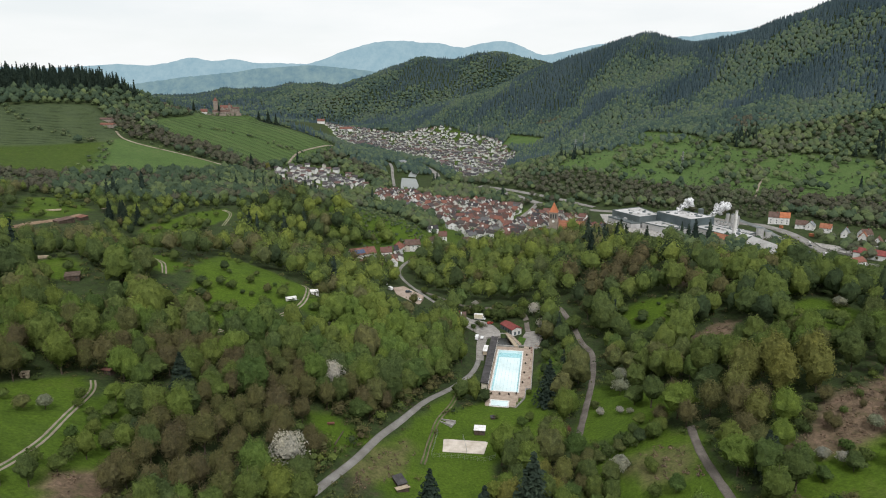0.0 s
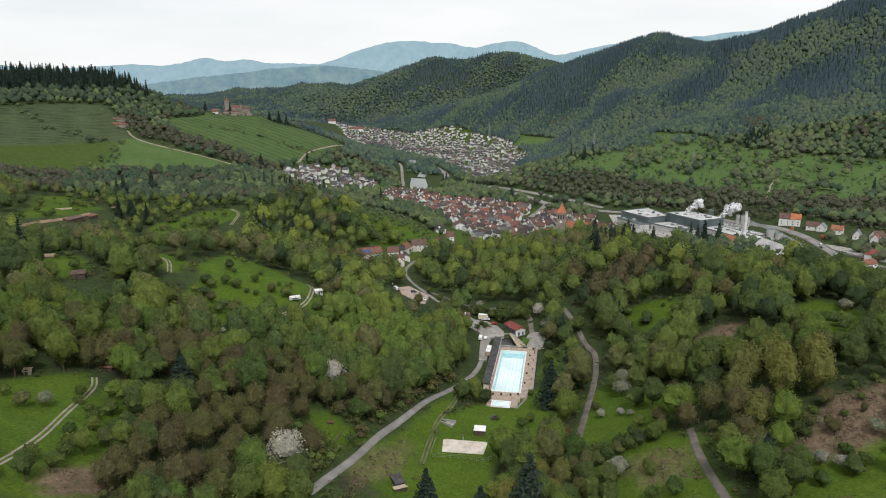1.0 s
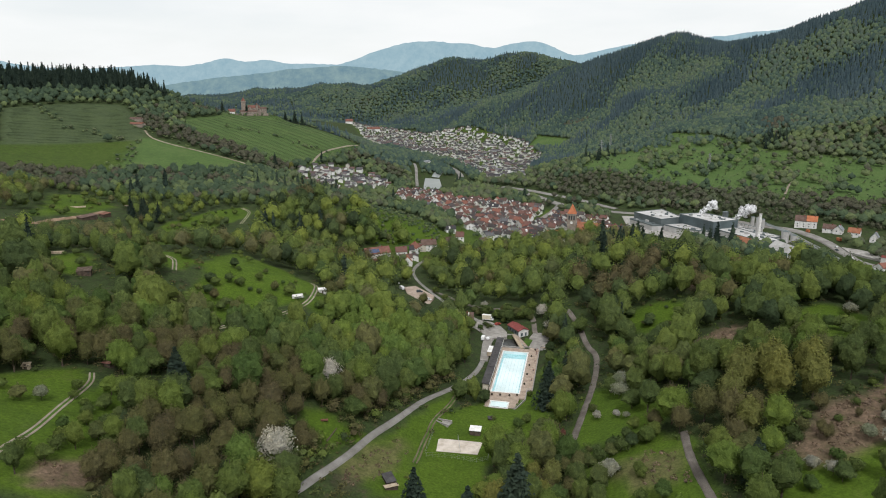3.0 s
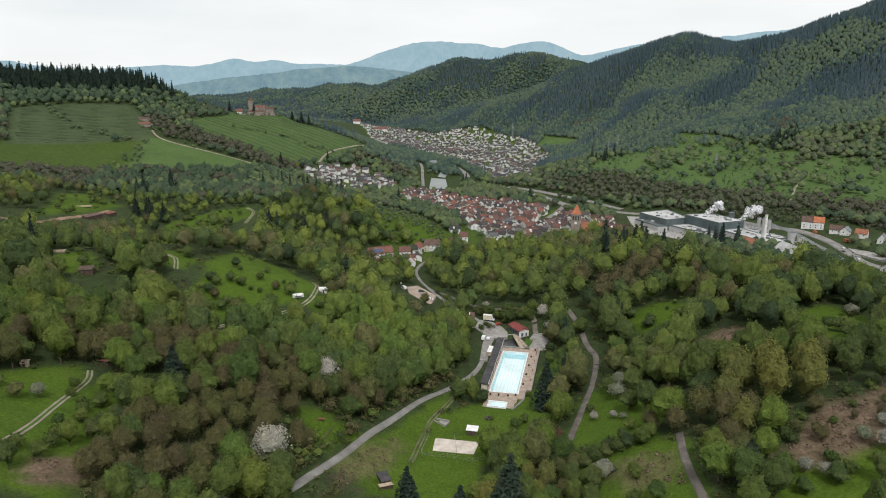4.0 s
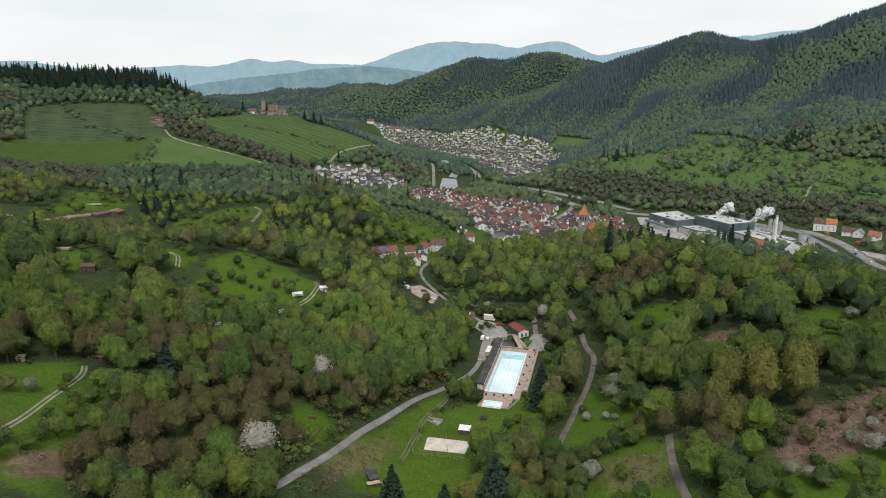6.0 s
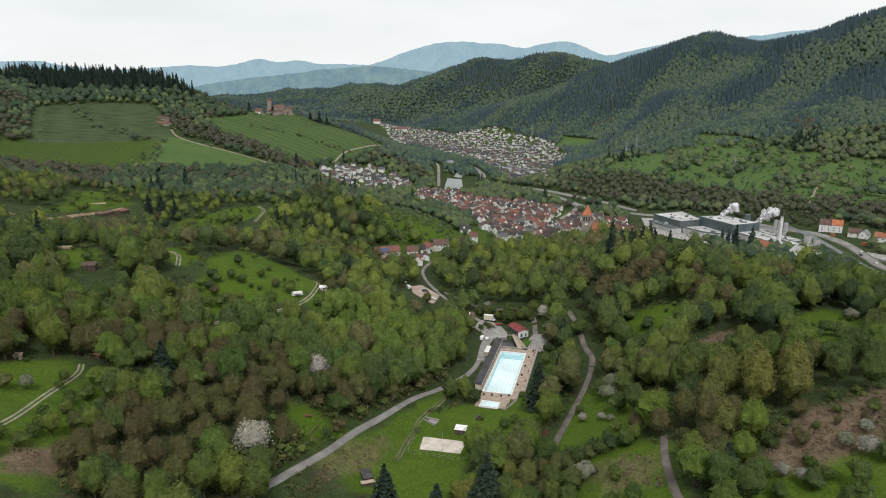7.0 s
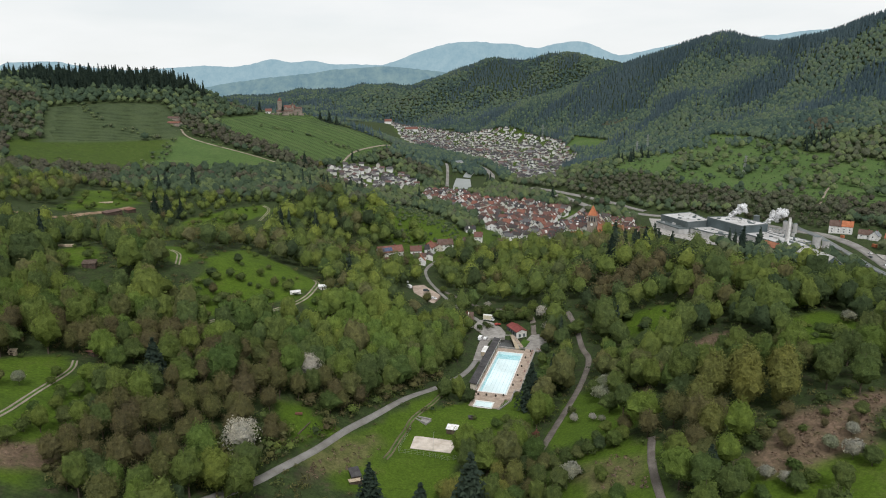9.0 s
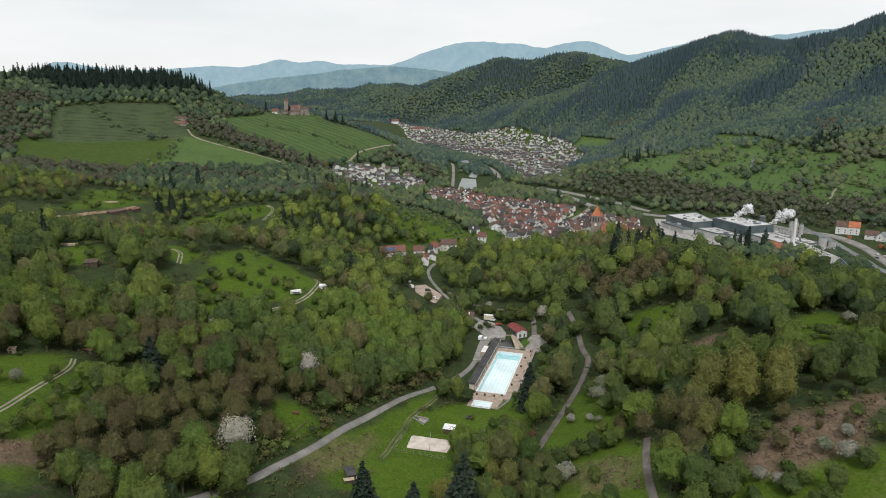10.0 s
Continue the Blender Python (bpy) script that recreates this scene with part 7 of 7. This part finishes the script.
wood_pile(on_land(-334, 556, 25), 12, 3, 1)
wood_pile(on_land(-311, 600, 5), 11, 3, 2)
wood_pile(on_land(-214, 338, 12), 9, 3, 3)
trunk_log = thing("fallen_log", "dark fallen trunk lying in the clearing", "log", on_land(-39, 223, 80))
part("log", tube(0.35, 0.2, -5, 5, 8), bark, trunk_log, "", pose(0, 0, 0.3, 0, 90, 0))
feeder = thing("hay_feeder", "small reddish hay feeder in the clearing", "feeder", on_land(-43, 229, 10))
part("trough", slab(-1.4, 1.4, -0.5, 0.5, 0.5, 1.0), rust, feeder)
for s in (-1.2, 1.2):
    part("leg", slab(s - 0.06, s + 0.06, -0.4, 0.4, 0, 0.5), dark_wood, feeder)


# ---- houses at the mouth of the side valley ----
solar_house = house("house", "white house with red roof and solar panels", 22, 12, 6.2, 10.4, dull_red, white_paint, "", on_land(-70, 552, 28))
for k in range(4):
    part("solar_panel", slab(-7.4 + 2.2 * k, -5.4 + 2.2 * k, -2.6, 1.6, 0, 0.1), panel_blue := surface("solar_glass", [(0.3, (0.05, 0.08, 0.16)), (0.7, (0.08, 0.12, 0.22))], 1.0, 4.0, 0.15, 0.0) if k == 0 else panel_blue, solar_house, "", pose(0, -3.4, 8.75, 35, 0, 0))
house("house", "small annex with a red roof beside the solar house", 8, 6, 2.8, 5.0, dull_red, plaster, "", on_land(-70, 537, 20), chimney=False)
house("house", "white house with broad brown hipped roof", 15, 11, 5.4, 9.6, roof_brown, white_paint, "", on_land(-31, 640, 15))
house("house", "dark timbered house with a red-brown roof", 11, 9, 5.0, 9.4, roof_old, plaster, "", on_land(-44, 618, 75))
house("barn", "barn with an orange-brown tiled roof by the road", 10, 8, 3.4, 7.6, orange_brown := surface("orange_brown_tiles", [(0.3, (0.30, 0.125, 0.075)), (0.7, (0.38, 0.17, 0.10))], 0.4, 3.0, 0.8, 0.4), plaster, "", on_land(-45, 568, 100), windows=False, chimney=False)
tagged(part("garden_lawn", prism([(-66, 582), (-46, 596), (-48, 622), (-70, 612)], -30, ground_z(-57, 602) + 1.2), grass_mat), "bright terraced garden lawn", "lawn", kind="structure")


# ---- the church ----
def church(m):
    c = thing("church", "church with a stone tower under an orange pyramid roof", "church", m)
    tw = part("tower", slab(-4.6, 4.6, -4.6, 4.6, -6, 20.5), stone, c)
    part("cornice", slab(-4.9, 4.9, -4.9, 4.9, 20.5, 21.1), stone, tw)
    bm = bmesh.new()
    bmesh.ops.create_cone(bm, cap_ends=True, segments=4, radius1=6.6, radius2=0.05, depth=10.5, matrix=Matrix.Translation((0, 0, 26.3)) @ Matrix.Rotation(radians(45), 4, "Z"))
    part("spire", bm, orange_tile, c)
    part("finial", tube(0.12, 0.03, 31, 34, 6), steel, c)
    for k in range(4):
        q = pose(0, 0, 0, 0, 0, 90 * k)
        for x in (-2.6, 0, 2.6):
            part("belfry_opening", slab(x - 0.75, x + 0.75, -4.66, -4.55, 14.6, 19.2), dark_glass, tw, "", q)
        part("clock", tube(1.5, 1.5, -0.05, 0.05, 20), white_paint, tw, "pale clock face", q @ pose(0, -4.66, 11.6, 90, 0, 0))
        part("string_course", slab(-4.75, 4.75, -4.75, -4.6, 13.4, 13.8), stone, tw, "", q)
    part("nave_wall", gable_shell(26, 13, 9, 15), plaster_cream, c, "", pose(19, 3, -4))
    part("nave_roof", gable_roof(26, 13, 9, 15), orange_brown, c, "", pose(19, 3, -4))
    for k in range(5):
        for s in (-1, 1):
            part("nave_window", slab(-0.7, 0.7, -0.06, 0.06, -2.2, 2.2), dark_glass, c, "", pose(9 + 5 * k, 3 + s * 6.52, 1.2))
    part("choir_roof", gable_roof(10, 9, 7, 11.5), orange_tile, c, "", pose(13, -8, -5))
    part("choir_wall", gable_shell(10, 9, 7, 11.5), plaster, c, "", pose(13, -8, -5))
    return c


church(pose(119.5, 699, -8.0, 0, 0, -14))
house("house", "long house with a bright orange roof near the church", 18, 11, 5.5, 10.5, orange_tile, plaster, "", pose(98, 672, -10.5, 0, 0, 20))
house("house", "house with a bright orange roof near the church", 14, 10, 5.5, 10.5, orange_tile, plaster, "", pose(139, 682, -10.5, 0, 0, -25))


# ---- the castle on its spur ----
def castle(m):
    c = thing("castle", "stone castle with red-roofed round tower on the vineyard hill", "castle", m)
    keep = part("keep", slab(-4.6, 4.6, -4.6, 4.6, -4, 31), stone, c)
    part("parapet", slab(-5.2, 5.2, -5.2, 5.2, 29.5, 32), stone, keep)
    bm = bmesh.new()
    bmesh.ops.create_cone(bm, cap_ends=True, segments=8, radius1=5.6, radius2=0.1, depth=8, matrix=Matrix.Translation((0, 0, 36)))
    part("keep_roof", bm, dull_red, keep)
    for k, (x, y, w, d, e, r, t) in enumerate([(22, 8, 26, 12, 17, 22, 8), (40, 10, 22, 11, 15, 18, -4), (14, 2, 12, 10, 14, 20, 90)]):
        part("wing_wall", gable_shell(w, d, e, r), stone, c, "", pose(x, y, 0, 0, 0, t))
        part("wing_roof", gable_roof(w, d, e, r), dull_red if k != 1 else roof_brown, c, "", pose(x, y, 0, 0, 0, t))
        for i in range(5):
            part("window", slab(-0.6, 0.6, -0.08, 0.08, -1.0, 1.0), dark_glass, c, "", pose(x, y, 0, 0, 0, t) @ pose(-w * 0.4 + i * w * 0.2, -d / 2 - 0.05, e - 3.5))
    bm = tube(3, 3, -2, 23, 14)
    tur = part("turret", bm, stone, c, "", pose(30, 1, 0))
    part("turret_roof", tube(3.6, 0.1, 23, 28, 14), roof_brown, tur)
    part("retaining_wall", slab(-18, 56, -17, -15, -14, 5), stone, c)
    part("terrace_building", gable_shell(38, 9, 9, 12), stone, c, "", pose(12, -9, 0))
    part("terrace_roof", gable_roof(38, 9, 9, 12), roof_brown, c, "", pose(12, -9, 0))
    for i in range(9):
        part("arch_window", slab(-0.9, 0.9, -0.08, 0.08, -1.3, 1.3), dark_glass, c, "", pose(-4 + 4 * i, -13.55, 4.5))
    return c


castle(pose(-451, 1338, 86, 0, 0, 14) @ Matrix.Diagonal((0.86, 0.86, 0.9, 1)))
house("house", "white house with a red roof beside the castle", 13, 10, 8, 13, dull_red, white_paint, "", pose(-474, 1334, 86, 0, 0, 20), chimney=False)
for x, y, s in ((-443, 1331, 1.0), (-500, 1352, 1.1), (-352, 1352, 1.2), (-338, 1356, 1.0), (-372, 1355, 0.9)):
    plant("fir", 0, x, y, s, x)
house("barn", "long low farm building with a rust-brown roof above the vineyard", 26, 8, 2.8, 5.0, rust, stone, "", on_land(-500, 1000, -20), windows=False, chimney=False)
house("barn", "grey wall building beside the vineyard terrace", 22, 7, 2.5, 4.5, roof_brown, stone, "", on_land(-512, 1022, -15), windows=False, chimney=False)


# ---- the paper mill by the river ----
def flat_hall(name, label, corners, z0, z1, wall_mat, roof_mat, vents=0, seed=1, lip=0.8):
    """An industrial hall: clad walls, flat roof with raised edge, vents, doors."""
    h = thing(name, label, "factory", Matrix())
    c = corners if sum((b[0] - a[0]) * (b[1] + a[1]) for a, b in zip(corners, corners[1:] + corners[:1])) < 0 else corners[::-1]
    part("wall", prism(c, z0 - 3, z1), wall_mat, h)
    mx, my = np.mean([p[0] for p in c]), np.mean([p[1] for p in c])
    roof = part("roof", prism([(mx + (x - mx) * 0.985, my + (y - my) * 0.985) for x, y in c], z1, z1 + 0.15), roof_mat, h)
    for a, b in zip(c, c[1:] + c[:1]):
        d, t = math.dist(a, b), math.degrees(math.atan2(b[1] - a[1], b[0] - a[0]))
        part("parapet", slab(0, d, -0.2, 0.35, z1 - 0.6, z1 + lip), sheet_grey, roof, "", pose(*a, 0, 0, 0, t))
        for k in range(int(d / 12)):
            part("gate", slab(3 + 12 * k, 7 + 12 * k, -0.08, 0.0, z0, z0 + 4.2), sheet_white, h, "", pose(*a, 0, 0, 0, t))
    rng = np.random.default_rng(seed)
    for k in range(vents):
        u, v = rng.uniform(0.12, 0.88), rng.uniform(0.15, 0.85)
        p = np.array(c[0]) * (1 - u) * (1 - v) + np.array(c[1]) * u * (1 - v) + np.array(c[2]) * u * v + np.array(c[3]) * (1 - u) * v
        s = rng.uniform(0.8, 2.4)
        part("roof_unit", slab(-s, s, -s * 0.7, s * 0.7, z1 + 0.15, z1 + 0.15 + rng.uniform(0.8, 2.2)), sheet_white if k % 2 else sheet_grey, roof, "", pose(p[0], p[1], 0, 0, 0, -30))
    return h


flat_hall("mill_hall", "grey clad warehouse with a flat pale roof", [(221, 846), (243, 800), (272, 815), (262, 868)], -26, -13, sheet_grey, sheet_white, 9, 1)
flat_hall("mill_hall", "tall blue-grey production hall with a flat roof", [(268, 812), (292, 762), (326, 778), (302, 822)], -26, -8.5, sheet_dark, sheet_white, 14, 2)
flat_hall("mill_hall", "long low mill building with a white roof", [(296, 764), (324, 700), (346, 712), (322, 776)], -26, -17, sheet_white, sheet_white, 12, 3)
flat_hall("mill_hall", "low white annex with a flat roof", [(246, 798), (262, 772), (290, 760), (272, 806)], -26, -19, sheet_white, sheet_white, 8, 4)
flat_hall("mill_hall", "low loading hall with a pale flat roof", [(214, 838), (232, 796), (244, 798), (226, 842)], -26, -20, sheet_white, sheet_grey, 5, 5)
flat_hall("mill_hall", "long white-roofed machine hall at the river", [(318, 790), (350, 735), (362, 742), (332, 796)], -26, -20, sheet_white, sheet_white, 16, 6)
house("mill_house", "old mill building with a red-brown tiled roof", 24, 13, 7, 11, orange_brown, plaster, "", pose(312, 716, -27, 0, 0, -62))
house("mill_shed", "steep mill shed with a weathered pale roof", 46, 22, 6, 15, pale_sheet := surface("weathered_sheet", [(0.3, (0.36, 0.355, 0.34)), (0.7, (0.52, 0.51, 0.49))], 0.08, 0.8, 0.7, 0.2, grain=0.25), sheet_dark, "", pose(334, 662, -26, 0, 0, -80), windows=False, chimney=False)
stack = thing("mill_chimney", "tall pale concrete mill chimney", "chimney", pose(328, 724, -27))
part("shaft", tube(1.9, 1.4, -1, 36.5, 20), white_paint, stack)
part("flue", tube(0.7, 0.7, 0, 33, 14), sheet_white, stack, "", pose(-2.5, 0, 0))
part("rim", tube(1.55, 1.55, 36.2, 37, 20), concrete, stack)
for k, (x, y, r, h) in enumerate([(288, 788, 2.3, 13), (362, 823, 2.4, 14), (366, 818, 2.4, 14), (370, 813, 2.4, 13), (364, 739, 4.2, 14), (371, 733, 3.6, 11), (338, 850, 3.6, 15), (330, 842, 1.5, 9)]):
    silo = thing("silo", "pale cylindrical storage silo beside the mill", "silo", pose(x, y, -27), "silos of the mill")
    part("drum", tube(r, r, -1, h, 18), sheet_white if k != 6 else sheet_grey, silo)
    part("lid", tube(r * 1.04, 0.4, h, h + 1.1, 18), sheet_grey, silo)
for k in range(9):
    tank = thing("tank", "low pale tank in a row beside the mill", "tank", pose(338 + 2.7 * k, 826 - 4.4 * k, -26.4, 0, 0, 0), "row of tanks")
    part("drum", tube(1.8, 1.8, -1, 6.2, 12), sheet_white, tank)
    part("lid", tube(1.85, 0.3, 6.2, 6.9, 12), sheet_grey, tank)


def steam(m, length, seed):
    """Billows of white steam leaning with the wind."""
    rng = np.random.default_rng(seed)
    bm = bmesh.new()
    for k in range(60):
        f = (k / 59) ** 0.8
        r = 0.9 + 2.3 * f * rng.uniform(0.5, 1.15)
        at = Vector((f * length * 1.25, 0, f * length * 0.9)) + Vector(rng.normal(0, 0.4 + 2.0 * f, 3))
        n = len(bm.verts)
        bmesh.ops.create_icosphere(bm, subdivisions=2, radius=r, matrix=Matrix.Translation(at))
        bm.verts.ensure_lookup_table()
        for v in bm.verts[n:]:
            v.co += (v.co - at) * 0.9 * noise.noise(v.co * 0.6)
    for f in bm.faces:
        f.smooth = True
    me = bpy.data.meshes.new("steam")
    bm.to_mesh(me)
    bm.free()
    me.materials.append(vapour)
    return tagged(new("steam_plume", me), "white steam drifting from the mill roof", "steam", kind="stuff"), m


def vapour_material():
    m, n, l = material("vapour")
    out, d, t, mx = n.new("ShaderNodeOutputMaterial"), n.new("ShaderNodeBsdfDiffuse"), n.new("ShaderNodeBsdfTransparent"), n.new("ShaderNodeMixShader")
    d.inputs[0].default_value = (0.93, 0.935, 0.94, 1)
    big = noise_node(n, l, 0.22, 5)
    r = ramp_node(n, [(0.36, (0.03, 0.03, 0.03)), (0.66, (0.6, 0.6, 0.6))])
    l.new(big.outputs[0], r.inputs[0])
    l.new(r.outputs[0], mx.inputs[0])
    l.new(t.outputs[0], mx.inputs[1])
    l.new(d.outputs[0], mx.inputs[2])
    l.new(mx.outputs[0], out.inputs[0])
    return m


vapour = vapour_material()
for x, y, z, n, s in ((290, 812, -9, 16, 3), (334, 822, -19, 19, 4)):
    ob, _ = steam(None, n, s)
    ob.matrix_basis = pose(x, y, z)
mill_yard = [(205, 800), (300, 690), (372, 690), (378, 800), (330, 870), (215, 890)]
tagged(part("mill_yard", prism(mill_yard, -40, -26.2), concrete), "pale concrete yard round the mill", "yard", kind="structure")

# ---- along the main road ----
for x, y, t, w, d, e, r, roof, lab in [
    (411, 803, -28, 13, 11, 8, 13.5, roof_brown, "white double house half under a dark roof"), (421, 797, -28, 11, 11, 8, 13.5, orange_tile, "white double house half under an orange roof"),
    (430, 774, -35, 13, 9, 4.5, 9, roof_brown, "white house with grey-brown roof beside the road"), (437, 767, 50, 11, 9, 4.5, 9, roof_grey := surface("grey_tiles", [(0.3, (0.20, 0.22, 0.235)), (0.7, (0.28, 0.30, 0.315))], 0.4, 3.0, 0.7, 0.3), "white house with blue-grey roof"),
    (446, 751, -40, 12, 9, 5, 9.5, orange_brown, "house with orange-red roof and balcony"), (457, 730, 55, 11, 9, 3.5, 10, roof_grey, "steep-roofed white house with grey tiles"), (467, 714, 55, 10, 9, 3.2, 9.5, orange_brown, "steep-roofed white house with red-brown tiles"),
    (474, 722, 10, 12, 10, 4.5, 9.5, roof_brown, "brown-roofed house behind the road"), (470, 693, 50, 12, 9, 4, 9.5, roof_old, "white house with tiled roof at the roadside"), (484, 690, 10, 12, 9, 4.5, 9, roof_brown, "house with dark roof by the meadow"),
]:
    house("house", lab, w, d, e, r, roof, white_paint, "houses along the main road", on_land(x, y, t, 0.2))
house("warehouse", "warehouse with a broad red roof beside the road", 34, 18, 5, 8.5, red_tile, plaster, "", on_land(438, 648, -45, 0.2), windows=False, chimney=False)
house("workshop", "old workshop with a dark red roof", 14, 10, 4.5, 8, roof_old, plaster, "", on_land(404, 622, 20, 0.2), chimney=False)
tagged(part("road_yard", prism([(412, 712), (408, 690), (422, 656), (446, 668), (424, 702)], -40, -24.0), concrete), "pale gravel yard beside the main road", "yard", kind="structure")
tagged(part("bridge_square", prism([(132, 985), (150, 950), (172, 962), (160, 1004), (120, 1045), (108, 1035)], -40, -26.6), concrete), "wide paved junction at the bridge", "square", kind="structure")
tagged(part("gravel_bank", prism([(88, 1100), (128, 1068), (150, 1100), (118, 1150), (92, 1140)], -40, -25.6), gravel), "pale gravel bank and lorry park", "yard", kind="structure")
container("site_container", "orange container beside the main road", on_land(423, 738, 20, 0.4), 5.0, 2.6, 3.2, orange_tile, orange_tile)
container("site_container", "yellow container beside the main road", on_land(408, 778, 20, 0.4), 4.0, 2.4, 3.0, orange_tile, orange_tile)
car("car", "white car driving on the main road", "car", pose(407, 713, float(sheet_z(407, 713)) + 1.0, 0, 0, 95), 4.6, 1.8, 1.5, 1.2, paint_white)
car("car", "dark car driving on the main road", "car", pose(401, 700, float(sheet_z(401, 700)) + 1.0, 0, 0, 95), 4.6, 1.8, 1.5, 1.2, paint_dark)
car("car", "white car on the main road near the mill", "car", pose(399, 668, float(sheet_z(399, 668)) + 1.0, 0, 0, 95), 4.6, 1.8, 1.5, 1.2, paint_white)
for k in range(14):
    a = 132 + 9 * (k % 7)
    car("car", "parked car on the lorry park by the bridge", "car", pose(96 + 7 * (k % 5), 1092 + 11 * (k // 5), -25.55, 0, 0, 40), 4.6, 1.9, 1.6, 1.2, car_paint, "parked cars at the bridge")
house("house", "large red-roofed building at the edge of the distant town", 44, 16, 9, 15, dull_red, far_plaster, "", on_land(-330, 2270, 5), windows=False, chimney=False)
house("house", "red-roofed manor in the distant town", 26, 16, 10, 18, dull_red, far_plaster, "", on_land(-440, 2420, 5), windows=False, chimney=False)
house("house", "white hall building at the river", 24, 12, 9, 11, roof_grey, white_paint, "", on_land(-88, 1385, 60), windows=False, chimney=False)


def pylon(m, h):
    """A lattice power pylon with three pairs of arms."""
    p = thing("power_pylon", "grey lattice power pylon", "pylon", m, "power pylons")

    def bar(a, b, r, name):
        v = Vector(b) - Vector(a)
        part(name, tube(r, r, 0, v.length, 4), steel, p, "", Matrix.Translation(a) @ v.to_track_quat("Z", "Y").to_matrix().to_4x4())

    w = h * 0.07
    for sx in (-1, 1):
        for sy in (-1, 1):
            bar((sx * w, sy * w, -1), (sx * 0.5, sy * 0.5, h), 0.22, "leg")
    for k in range(7):
        z0, z1 = h * k / 8, h * (k + 1) / 8
        w0, w1 = w + (0.5 - w) * z0 / h, w + (0.5 - w) * z1 / h
        for s in (-1, 1):
            bar((-w0, s * w0, z0), (w1, s * w1, z1), 0.12, "brace")
            bar((s * w0, w0, z0), (s * w1, -w1, z1), 0.12, "brace")
    for z, a in ((0.68, 7), (0.8, 6), (0.92, 5)):
        bar((-a, 0, h * z), (a, 0, h * z), 0.2, "arm")
    return p


for x, y, h in ((330, 1560, 42), (110, 2060, 40), (395, 1090, 30), (285, 1430, 30)):
    pylon(on_land(x, y, 40), h)
